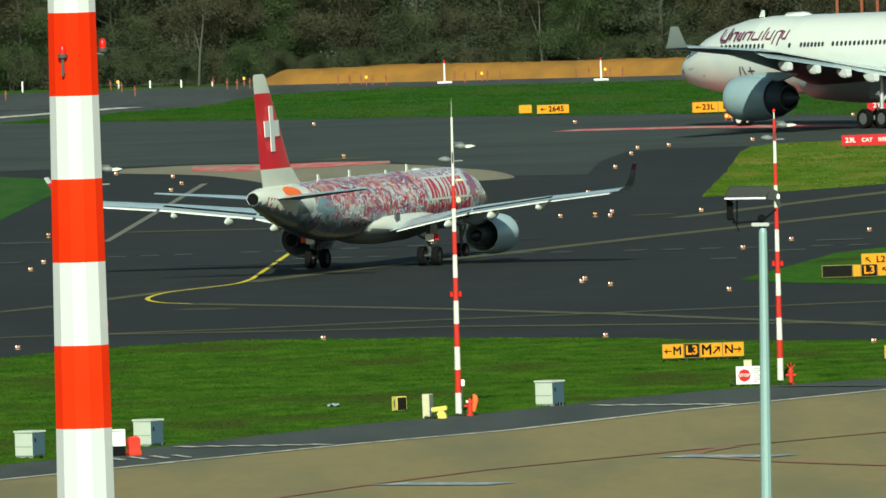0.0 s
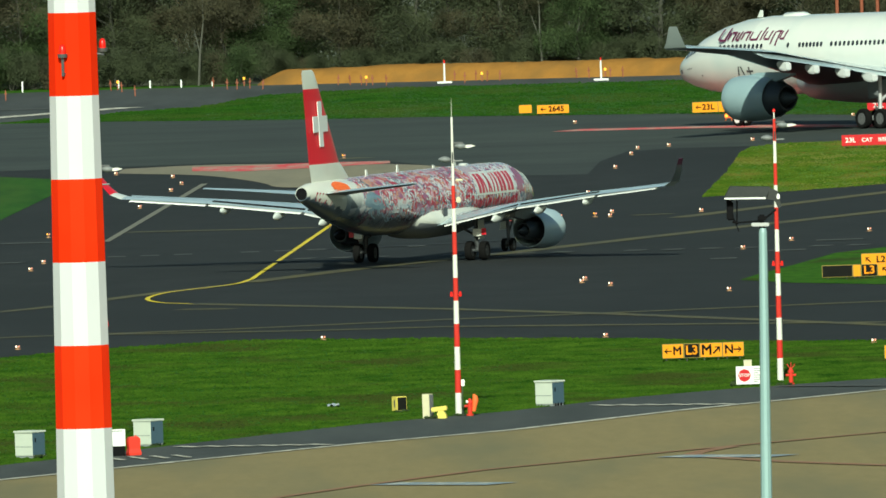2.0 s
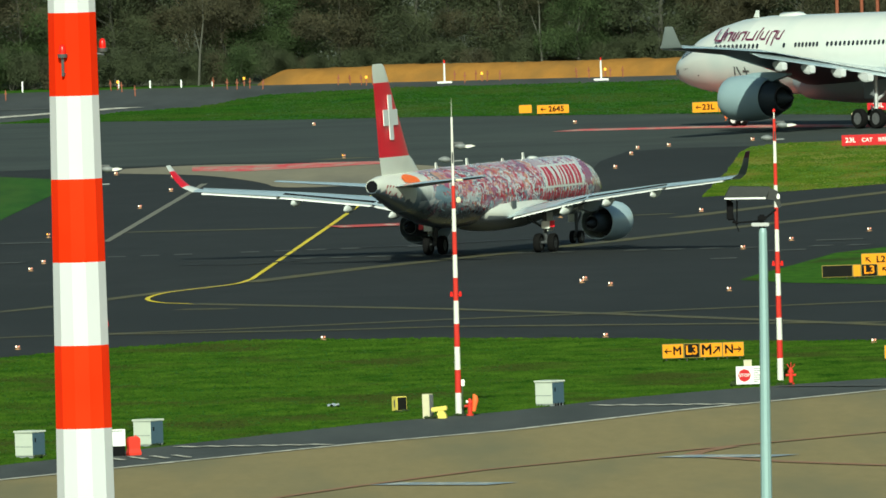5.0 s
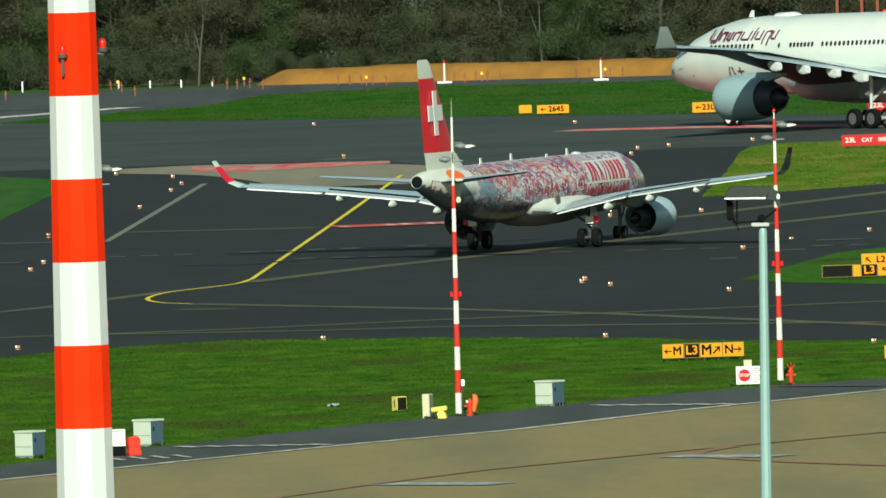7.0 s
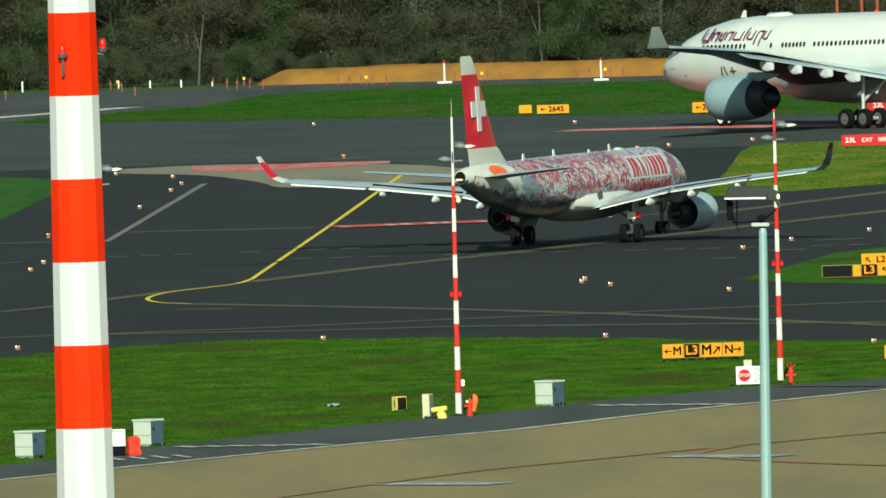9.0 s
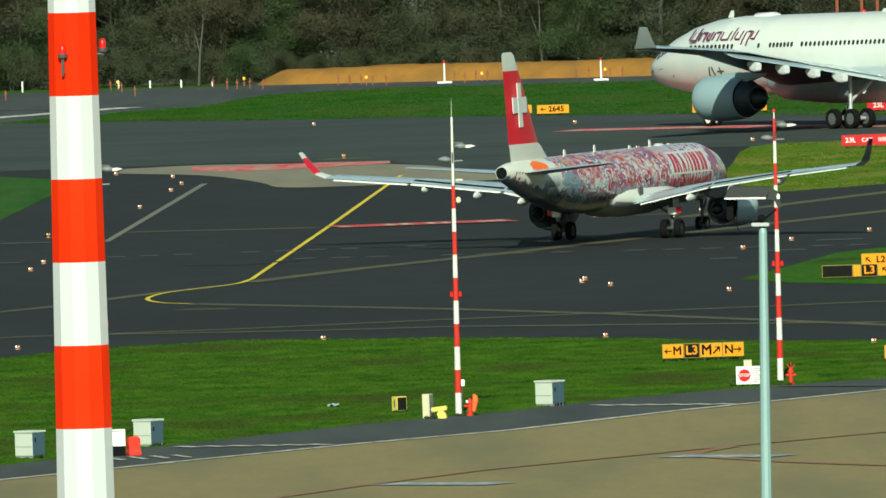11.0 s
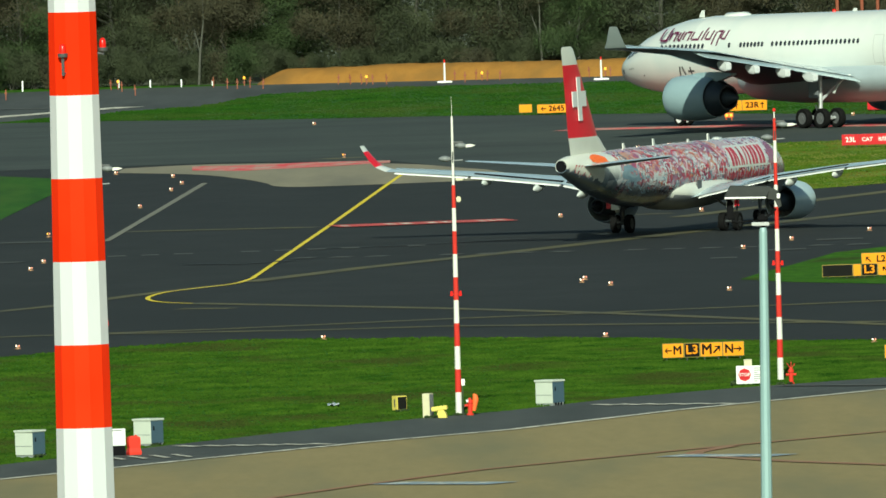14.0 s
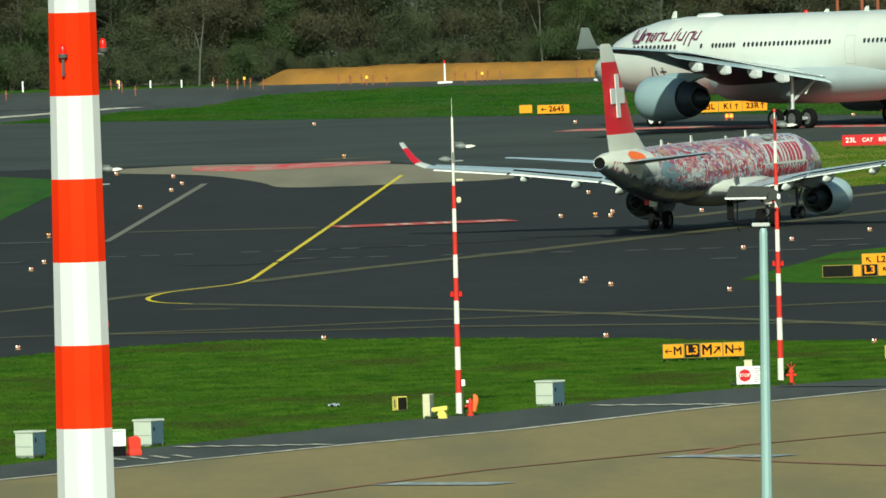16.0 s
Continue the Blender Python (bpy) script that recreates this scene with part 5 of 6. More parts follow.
    wheels += [(wheel("nose_wheel", ob, (21.46, d, 0.53), 0.53, 0.36), 0.53) for d in (-0.36, 0.36)]
    return ob, wheels


small, small_wheels = small_jet()
large, large_wheels = big_jet()


# ---- masts and poles ----
def banded_mast():
    """Tall tapered twelve-sided mast in red and white bands, with two red lamps."""
    ob = thing("banded_mast", "tall tapered steel mast with red and white bands standing on apron", "mast", (-5.02, 280.0, 0.02), ry=0.235)
    step = 1.122

    def rad(z):
        return 0.330 + (30.13 - z) * 0.0102
    zs = [0.0] + [28.849 + step * k for k in range(-25, 5)]
    for i, (a, b) in enumerate(zip(zs, zs[1:])):
        bm = bmesh.new()
        loft(bm, [[(rad(z) * math.cos(q), rad(z) * math.sin(q), z) for q in [2 * math.pi * (k + 0.5) / 12 for k in range(12)]] for z in (a, b)], cap=(i == 0 or i == len(zs) - 2))
        red = i > 0 and round((a - 28.849) / step) % 2 == 0
        part("red_band" if red else "white_band", bm, M["mast_red"] if red else M["mast_white"], ob, "red painted band" if red else "white painted band")
    for dx, dy, z in ((-0.135, -0.37, 29.40), (0.40, 0.02, 29.46)):
        bm = bmesh.new()
        tube(bm, (dx, dy, z - 0.28 if dx < 0 else z - 0.08), (dx, dy, z), 0.020, n=8)
        tube(bm, (dx, dy, z - 0.26 if dx < 0 else z - 0.06), (dx * 0.6, dy * 0.6, z - 0.24 if dx < 0 else z - 0.06), 0.018, n=8)
        tube(bm, (dx, dy, z - 0.03), (dx, dy, z + 0.02), 0.062, 0.070, n=16)
        br = part("lamp_bracket", bm, M["dark_grey"], ob, "dark lamp bracket with cable")
        bm = bmesh.new()
        loft(bm, [[(dx + r * math.cos(q), dy + r * math.sin(q), z + h) for q in [2 * math.pi * k / 14 for k in range(14)]] for r, h in ((0.046, 0.02), (0.047, 0.07), (0.042, 0.11), (0.028, 0.14), (0.010, 0.15))])
        part("red_lamp", bm, M["lamp_red"], br, "red glass obstruction lamp", smooth=True)
    return ob


def flood_post():
    """Slim galvanised post with a tilted floodlight on a dark yoke."""
    ob = thing("floodlight_post", "slim galvanised post with dark tilted floodlight head", "lamp post", (5.726, 400.0, 0.02), ry=1.1)
    bm = bmesh.new()
    loft(bm, [[(r * math.cos(q), r * math.sin(q), z) for q in [2 * math.pi * k / 10 for k in range(10)]] for r, z in ((0.30, 0), (0.110, 18.2), (0.080, 23.28), (0.065, 23.36))])
    post = part("post", bm, M["galv"], ob, "pale blue-grey galvanised post")
    bm = bmesh.new()
    box(bm, (-0.05, 0, 23.43), (0.34, 0.14, 0.07), 0.01)
    part("bracket", bm, M["strut"], post, "pale flat bracket")
    bm = bmesh.new()
    tube(bm, (-0.02, 0, 23.34), (-0.02, 0, 23.50), 0.05, n=10)
    tube(bm, (-0.60, 0, 23.52), (-0.66, 0, 23.98), 0.05, n=8)
    tube(bm, (-0.58, 0, 23.50), (-0.47, 0, 23.46), 0.03, n=8)
    tube(bm, (-0.50, 0, 23.50), (-0.49, 0.1, 23.95), 0.014, n=8)
    tube(bm, (-0.56, 0.05, 23.56), (-0.46, 0, 23.30), 0.012, n=8)
    box(bm, (-0.63, 0, 23.70), (0.13, 0.14, 0.36), 0.02)
    tube(bm, (-0.48, 0, 23.47), (-0.04, 0, 23.50), 0.016, n=8)
    box(bm, (-0.02, 0, 23.55), (0.16, 0.16, 0.14), 0.03)
    tube(bm, (0.05, 0, 23.55), (0.26, 0, 23.72), 0.02, n=8)
    part("yoke", bm, M["black"], ob, "black yoke with cables")
    bm = bmesh.new()
    loft(bm, [[(-0.74, y0, 23.955), (0.06, y0, 23.945), (0.16, y1, 24.15), (-0.62, y1, 24.17)] for y0, y1 in ((-0.30, -0.10), (0.42, 0.42))])
    loft(bm, [[(0.02, y, 23.93), (0.14, y, 24.14), (0.30, y, 24.06), (0.36, y, 23.78), (0.30, y, 23.74), (0.22, y, 23.9)] for y in (-0.16, 0.34)])
    head = part("lamp_head", bm, M["flood_dark"], ob, "grey floodlight housing")
    bm = bmesh.new()
    box(bm, (-0.34, -0.315, 23.945), (0.80, 0.03, 0.035), 0.006)
    box(bm, (0.30, -0.19, 23.97), (0.06, 0.03, 0.10), 0.01)
    part("rim_strip", bm, M["white"], head, "bright lower rim")
    return ob


def leaf_lamp(parent, x, z, length, key, dip):
    bm = bmesh.new()
    loft(bm, [circle(x + a * length, 0, z + dip * a, 0.05 + abs(length) * 0.28 * b, 0.03 + abs(length) * 0.22 * b, 12) for a, b in ((0, 0.1), (0.15, 0.6), (0.45, 1.0), (0.75, 0.7), (1.0, 0.08))])
    return part("lamp_head", bm, M[key], parent, "pale oval lamp head" if key != "mid_grey" else "grey oval lamp head", smooth=True)


def banded_pole(at, height, step, r, lean, banded, boxed=False, edges=None):
    """A thin red and white pole with lamp heads near its top and a red lamp halfway."""
    ob = thing("banded_pole", "thin red and white banded pole with oval lamp heads on grass", "pole", at, ry=lean, group="banded poles in a row")
    edges = edges or [k * step for k in range(int(banded / step))] + [banded]
    for k, (a, b) in enumerate(zip(edges, edges[1:])):
        bm = bmesh.new()
        ra, rb = r * (1 - 0.55 * a / height), r * (1 - 0.55 * b / height)
        tube(bm, (0, 0, a), (0, 0, b), ra, rb, n=10)
        part("white_band" if k % 2 == 0 else "red_band", bm, M["pole_white"] if k % 2 == 0 else M["pole_red"], ob)
    bm = bmesh.new()
    tube(bm, (0, 0, banded - 0.02), (0, 0, max(height if height > 12.8 else 0, banded + 0.34)), 0.065 if height > 12.8 else 0.035, 0.05 if height > 12.8 else 0.03, n=8)
    if height > 12.8:
        tube(bm, (0, 0, height - 0.02), (0, 0, height + 0.9), 0.012, 0.005, n=6)
    part("finial", bm, M["pole_white"], ob, "thin metal rod")
    z = height - 1.3 if height > 12.8 else height - 0.6
    bm = bmesh.new()
    tube(bm, (-0.55, 0, z - 0.62), (0.1, 0, z - 0.55), 0.025, n=8)
    tube(bm, (0, 0, z - 0.1), (0.4, 0, z), 0.025, n=8)
    tube(bm, (0, 0, z - 0.9), (0, -0.18, z - 0.3), 0.03, n=8)
    arm = part("lamp_arm", bm, M["dark_grey"], ob, "dark lamp arm")
    if height < 12.8:
        bm = bmesh.new()
        loft(bm, [[(0.08 * b * math.cos(q), 0.08 * b * math.sin(q), banded + 0.30 + h) for q in [2 * math.pi * k / 10 for k in range(10)]] for b, h in ((0.5, 0.0), (1.0, 0.06), (0.9, 0.12), (0.3, 0.17))])
        part("top_lamp", bm, M["lamp_red"], ob, "small red lamp on the pole top", smooth=True)
    head = leaf_lamp(arm, 0.10, z, 0.58, "mid_grey", -0.04)
    bm = bmesh.new()
    loft(bm, [[(0.50 + a, y, z - 0.07 + a * 0.08 + c) for y, c in ((-0.14 * b, -0.05 * b), (0.14 * b, -0.05 * b), (0.14 * b, 0.09 * b), (-0.14 * b, 0.09 * b))] for a, b in ((0.0, 0.25), (0.14, 1.0), (0.36, 0.85), (0.54, 0.15))])
    part("lamp_glass", bm, M["pole_white"], head, "bright pointed lamp glass")
    bm = bmesh.new()
    box(bm, (0.27, 0, z + 0.12), (0.46, 0.24, 0.11), 0.03)
    part("lamp_lid", bm, M["dark_grey"], head, "dark lamp lid")
    leaf_lamp(arm, -0.08, z - 0.62, -0.56, "mid_grey", 0.02)
    bm = bmesh.new()
    tube(bm, (0.02, 0, z - 0.70), (0.46, 0, z - 0.68), 0.035, n=8)
    part("side_bar", bm, M["mid_grey"], arm, "short grey side bar")
    if boxed:
        bm = bmesh.new()
        box(bm, (0.28, -0.15, z - 1.55), (0.34, 0.2, 0.10), 0.03)
        box(bm, (0.22, -0.15, z - 2.45), (0.20, 0.16, 0.26), 0.04)
        part("control_box", bm, M["cream"], ob, "cream control box")
    zc = 5.5
    bm = bmesh.new()
    tube(bm, (-0.24, 0, zc), (0.24, 0, zc), 0.03, n=8)
    arm = part("lamp_bar", bm, M["pole_red"], ob, "short red cross bar")
    for s in (-1, 1):
        bm = bmesh.new()
        tube(bm, (s * 0.2, -0.04, zc - 0.08), (s * 0.2, -0.04, zc + 0.14), 0.075, 0.05, n=10)
        part("red_lamp", bm, M["lamp_red"], arm, "red obstruction lamp")
    return ob


banded_mast()
flood_post()
banded_pole((0.467, 941.2, 0.0), 13.55, 1.045, 0.15, 0.49, 10.45, True)
banded_pole((15.588, 971.4, 0.0), 12.62, 1.05, 0.15, 0.43, 12.30, edges=[0.0, 1.09, 1.95] + [1.95 + 1.034 * k for k in range(1, 10)] + [12.30])
banded_pole((-15.17, 915.98, 0.0), 13.65, 1.045, 0.15, 0.49, 10.45)


# ---- signs ----
def arrow(bm, cx, cz, size, turn, y):
    """A thin arrow in the x-z plane, pointing to +x before it is turned."""
    w = size * 0.09
    m = Matrix.Translation((cx, y, cz)) @ Matrix.Rotation(radians(-turn), 4, "Y")
    for q in ([(-0.5, -w / size), (0.42, -w / size), (0.42, w / size), (-0.5, w / size)], [(0.5, 0), (0.12, 0.36), (0.0, 0.36), (0.28, 0.0)], [(0.5, 0), (0.28, 0), (0.0, -0.36), (0.12, -0.36)]):
        vs = [bm.verts.new(m @ Vector((a * size, 0, b * size))) for a, b in q]
        bm.faces.new(vs)


def panel_sign(name, label, at, panels, height, leg, rz=0.0, depth=0.22):
    """A row of sign panels on short legs. panels: (width, face, ink, [(text, share of the width, size)], [(arrow turn, share, size)])."""
    ob = thing(name, label, "airfield sign", at, rz)
    total = sum(p[0] for p in panels)
    x = -total / 2
    for w, face, ink, words, arrows in panels:
        c = x + w / 2
        bm = bmesh.new()
        box(bm, (c, 0, leg + height / 2), (w - 0.015, depth, height), 0.015)
        panel = part("panel", bm, M["sign_back"] if face != "sign_red" else M["sign_red"], ob)
        bm = bmesh.new()
        box(bm, (c, -depth / 2 - 0.008, leg + height / 2), (w - 0.07, 0.012, height - 0.06), 0.004)
        part("face", bm, M[face], panel, M[face].name.replace("_", " "))
        for text, share, size in words:
            me = lettering(text, size)
            me.materials.clear()
            me.materials.append(M[ink])
            part("lettering", me, None, panel, "sign lettering", loc=(x + w * share, -depth / 2 - 0.020, leg + height * 0.5))
        for turn, share, size in arrows:
            bm = bmesh.new()
            arrow(bm, x + w * share, leg + height * 0.5, size, turn, -depth / 2 - 0.020)
            part("arrow", bm, M[ink], panel, "sign arrow")
        for dx in (-w * 0.3, w * 0.3):
            bm = bmesh.new()
            tube(bm, (c + dx, 0, 0), (c + dx, 0, leg + 0.01), 0.03, n=8)
            part("leg", bm, M["dark_grey"], ob)
        x += w
    return ob


Y, K, RD, WH = "sign_yellow", "sign_black", "sign_red", "sign_letter_white"
panel_sign("taxiway_sign", "yellow and black taxiway direction sign on short legs in grass", (12.40, 1003.1, 0), [
    (1.04, Y, K, [("M", 0.70, 0.56)], [(180, 0.27, 0.36)]), (0.78, K, Y, [("L3", 0.5, 0.60)], []),
    (1.10, Y, K, [("M", 0.30, 0.68)], [(45, 0.74, 0.48)]), (1.04, Y, K, [("N", 0.30, 0.58)], [(0, 0.70, 0.40)])], 0.70, 0.15, rz=1)
panel_sign("taxiway_sign", "yellow and black taxiway sign beyond grass tongue", (22.35, 1122.9, 0), [
    (1.68, K, Y, [], []), (0.44, Y, K, [], []), (0.90, K, Y, [("L3", 0.5, 0.60)], []), (0.8, Y, K, [], [(135, 0.5, 0.4)])], 0.66, 0.12)
panel_sign("taxiway_sign", "yellow sign behind another taxiway sign", (24.15, 1141.0, 0), [(2.4, Y, K, [("L2", 0.45, 0.5)], [(135, 0.16, 0.4)])], 0.70, 0.12)
panel_sign("distance_sign", "small blank yellow sign beside distance sign", (6.46, 1542.5, 0), [(0.98, Y, K, [], [])], 0.62, 0.15)
panel_sign("distance_sign", "yellow runway distance sign with arrow", (8.50, 1539.5, 0), [(2.40, Y, K, [("2645", 0.60, 0.56)], [(180, 0.20, 0.42)])], 0.66, 0.13)
panel_sign("runway_sign", "long yellow runway exit sign in grass", (21.40, 1525.9, 0), [
    (1.90, Y, K, [("23L", 0.62, 0.58)], [(180, 0.24, 0.42)]), (1.75, Y, K, [("K1", 0.40, 0.58)], [(90, 0.76, 0.45)]), (1.85, Y, K, [("23R", 0.40, 0.58)], [(90, 0.80, 0.45)])], 0.78, 0.14)
panel_sign("runway_holding_sign", "red runway holding sign with white letters", (29.13, 1408.9, 0), [
    (1.21, RD, WH, [("23L", 0.5, 0.46)], []), (2.50, RD, WH, [("CAT", 0.21, 0.36), ("II/III", 0.64, 0.38)], [])], 0.74, 0.20)
panel_sign("runway_holding_sign", "small red runway holding sign", (32.5, 1516.0, 0), [(2.4, RD, WH, [("23L", 0.34, 0.5)], [])], 0.72, 0.12)
panel_sign("edge_sign", "lemon-yellow sign with plain bar at grass edge", (21.42, 994.6, 0), [(0.9, Y, RD, [], [])], 0.66, 0.08)


def stop_sign():
    ob = thing("stop_board", "white board with red octagonal stop sign on grass", "sign", (14.10, 966.8, 0), 0)
    bm = bmesh.new()
    box(bm, (0, 0, 0.50), (1.30, 0.05, 0.84), 0.01)
    board = part("board", bm, M["white"], ob, "white board")
    bm = bmesh.new()
    tube(bm, (-0.26, -0.028, 0.50), (-0.26, -0.040, 0.50), 0.30, n=8)
    part("octagon", bm, M["sign_red"], board, "red octagon")
    me = lettering("STOP", 0.20)
    me.materials.clear()
    me.materials.append(M["white"])
    part("lettering", me, None, board, "white stop lettering", loc=(-0.26, -0.052, 0.50))
    for k in range(7):
        bm = bmesh.new()
        w = (0.30, 0.36, 0.20, 0.34, 0.28, 0.36, 0.18)[k]
        box(bm, (0.17 + w / 2, -0.030, 0.80 - k * 0.10), (w, 0.008, 0.035))
        part("text_bar", bm, M["mid_grey"], board, "grey line of unreadable text")
    for dx in (-0.5, 0.5):
        bm = bmesh.new()
        tube(bm, (dx, 0.06, 0), (dx, 0.06, 0.9), 0.03, n=8)
        part("post", bm, M["dark_grey"], ob)
    return ob


stop_sign()
ob = thing("meter_box", "small cream meter box behind stop board", "box", (14.02, 967.6, 0))
bm = bmesh.new()
box(bm, (0, 0, 0.58), (0.36, 0.30, 1.16), 0.02)
part("body", bm, M["cream"], ob)
bm = bmesh.new()
box(bm, (0, 0, 1.17), (0.40, 0.34, 0.04), 0.01)
part("lid", bm, M["cream"], ob)


# ---- cabinets, posts and small things on the grass ----
def cabinet(at, w1, w2, h, rz):
    """A service cabinet: plinth, body with doors, overhanging lid."""
    ob = thing("service_cabinet", "pale grey-green metal service cabinet with overhanging lid on grass", "cabinet", at, rz, "service cabinets")
    bm = bmesh.new()
    box(bm, (0, 0, 0.05), (w1 - 0.06, w2 - 0.06, 0.14), 0.01)
    part("plinth", bm, M["cabinet_dark"], ob, "dark plinth")
    bm = bmesh.new()
    box(bm, (0, 0, h / 2 + 0.02), (w1, w2, h - 0.16), 0.015)
    body = part("body", bm, M["cabinet"], ob, "pale painted body")
    bm = bmesh.new()
    box(bm, (0, 0, h - 0.03), (w1 + 0.10, w2 + 0.10, 0.09), 0.02)
    part("lid", bm, M["cabinet"], ob, "overhanging lid")
    bm = bmesh.new()
    box(bm, (0, -w2 / 2 - 0.004, h * 0.42), (w1 - 0.08, 0.012, 0.025))
    part("seam", bm, M["cabinet_dark"], body)
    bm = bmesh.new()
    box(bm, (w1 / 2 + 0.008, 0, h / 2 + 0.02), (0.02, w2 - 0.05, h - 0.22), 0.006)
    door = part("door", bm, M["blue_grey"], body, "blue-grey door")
    bm = bmesh.new()
    box(bm, (w1 / 2 + 0.03, -w2 * 0.28, h * 0.66), (0.035, 0.07, 0.18), 0.01)
    part("handle", bm, M["black"], door, "black lock handle")
    for dy in (-0.22, 0.0, 0.24):
        bm = bmesh.new()
        box(bm, (w1 / 2 - 0.01, dy * w2, 0.07), (0.06, 0.10, 0.14), 0.01)
        part("foot", bm, M["black"], ob)
    return ob


# door side, bluer and darker than the cabinet body
M["blue_grey"] = mat("blue_grey_side", (0.062, 0.108, 0.146), 0.6, 0, (0.050, 0.088, 0.120), 2.0, 0.8)
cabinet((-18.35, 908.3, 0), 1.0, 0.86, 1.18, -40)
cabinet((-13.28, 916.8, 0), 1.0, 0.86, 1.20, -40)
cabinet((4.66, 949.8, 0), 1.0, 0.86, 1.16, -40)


def white_box():
    ob = thing("notice_box", "white notice box on dark stand beside service road", "sign", (-14.62, 906.9, 0))
    bm = bmesh.new()
    box(bm, (0, 0, 0.80), (0.95, 0.35, 0.74), 0.02)
    b = part("box", bm, M["white"], ob, "white box")
    bm = bmesh.new()
    box(bm, (0.05, -0.18, 1.10), (0.6, 0.01, 0.03))
    part("slot", bm, M["dark_grey"], b, "dark slot")
    bm = bmesh.new()
    box(bm, (0, 0, 0.22), (0.90, 0.32, 0.44), 0.02)
    part("stand", bm, M["black"], ob, "black stand")


def barrier_block():
    ob = thing("barrier_block", "red plastic barrier block beside service road", "barrier", (-13.80, 907.0, 0), 20)
    bm = bmesh.new()
    loft(bm, [[(-w, -d, z), (w, -d, z), (w, d, z), (-w, d, z)] for w, d, z in ((0.27, 0.22, 0.0), (0.29, 0.22, 0.12), (0.25, 0.15, 0.3), (0.28, 0.14, 0.55), (0.27, 0.13, 0.75), (0.16, 0.1, 0.83))])
    b = part("body", bm, M["hydrant"], ob, "red moulded plastic body")
    bm = bmesh.new()
    tube(bm, (0.1, 0, 0.80), (0.1, 0, 0.88), 0.05, n=8)
    part("cap", bm, M["hydrant"], b)


def marker_sign():
    ob = thing("marker_sign", "yellow and black marker box on grass", "marker", (-2.23, 948.5, 0), -60)
    bm = bmesh.new()
    box(bm, (0, 0, 0.38), (0.50, 0.52, 0.66), 0.02)
    b = part("body", bm, M["lemon"], ob, "lemon-yellow housing")
    bm = bmesh.new()
    box(bm, (0.255, 0, 0.38), (0.015, 0.46, 0.58), 0.005)
    part("face", bm, M["sign_black"], b, "black side face")
    bm = bmesh.new()
    box(bm, (0.02, -0.265, 0.38), (0.10, 0.012, 0.35), 0.004)
    part("bar", bm, M["dark_grey"], b, "dark bar")
    for dx in (-0.15, 0.15):
        bm = bmesh.new()
        tube(bm, (dx, 0, 0), (dx, 0, 0.1), 0.03, n=8)
        part("foot", bm, M["dark_grey"], ob)


def power_post():
    ob = thing("power_post", "cream power supply post on grass beside pole", "post", (-0.92, 939.2, 0), -24)
    bm = bmesh.new()
    box(bm, (0, 0, 0.56), (0.34, 0.48, 1.10), 0.02)
    b = part("body", bm, M["cream"], ob, "cream painted body")
    bm = bmesh.new()
    box(bm, (0.178, 0, 0.58), (0.012, 0.42, 0.98), 0.004)
    part("side_panel", bm, M["mid_grey"], b, "grey side panel")
    ob = thing("yellow_light_box", "pale yellow slanted light box on grass", "light", (-0.40, 938.6, 0), -10)
    bm = bmesh.new()
    box(bm, (0, 0, 0), (0.72, 0.35, 0.20), 0.03, Matrix.Translation((0.0, 0, 0.44)) @ Matrix.Rotation(radians(-6), 4, "Y"))
    part("hood", bm, M["lemon"], ob, "pale yellow hood")
    bm = bmesh.new()
    loft(bm, [[(-w + c, -0.14, z), (w + c, -0.14, z), (w + c, 0.14, z), (-w + c, 0.14, z)] for w, c, z in ((0.24, 0.1, 0.0), (0.20, 0.1, 0.2), (0.12, 0.08, 0.36))])
    part("base", bm, M["lemon"], ob, "yellow base")


def hydrant(at, orange, label):
    ob = thing("hydrant", label, "hydrant", at, group="hydrants by the poles")
    bm = bmesh.new()
    for r1, r2, z0, z1 in ((0.16, 0.16, 0.0, 0.08), (0.10, 0.10, 0.08, 0.55), (0.14, 0.14, 0.55, 0.65), (0.12, 0.04, 0.65, 0.80)):
        tube(bm, (0, 0, z0), (0, 0, z1), r1, r2, n=12)
    b = part("body", bm, M["hydrant"], ob, "red cast body")
    for s in (-1, 1):
        bm = bmesh.new()
        tube(bm, (s * 0.08, 0, 0.45), (s * 0.24, -0.03, 0.45), 0.06, n=10)
        part("outlet", bm, M["hydrant"], b)
    if orange:
        bm = bmesh.new()
        loft(bm, [[(x + r * math.cos(q), r * 0.8 * math.sin(q), z) for q in [2 * math.pi * k / 10 for k in range(10)]] for r, x, z in ((0.08, 0.18, 0.20), (0.11, 0.21, 0.42), (0.14, 0.26, 0.70), (0.11, 0.25, 0.90), (0.04, 0.20, 0.98))])
        part("hood", bm, M["orange"], ob, "orange cloth hood", smooth=True)
        bm = bmesh.new()
        box(bm, (-0.12, -0.15, 0.66), (0.10, 0.03, 0.12), 0.01)
        part("tag", bm, M["white"], ob, "white tag")
    else:
        for dx, dz in ((-0.18, 0.98), (0.02, 1.05), (0.2, 0.95)):
            bm = bmesh.new()
            tube(bm, (0, 0, 0.72), (dx, 0, dz), 0.018, n=6)
            part("rod", bm, M["hydrant"], b)


white_box()
barrier_block()
marker_sign()
power_post()
hydrant((0.98, 940.7, 0), True, "red hydrant with orange hood beside banded pole")
hydrant((16.0, 966.6, 0), False, "red hydrant with thin rods beside banded pole")
ob = thing("pole_switch_box", "small white switch box on banded pole foot", "switch box", (0.70, 941.0, 0))
bm = bmesh.new()
box(bm, (0, 0, 1.50), (0.16, 0.12, 0.30), 0.015)
part("box", bm, M["white"], ob)
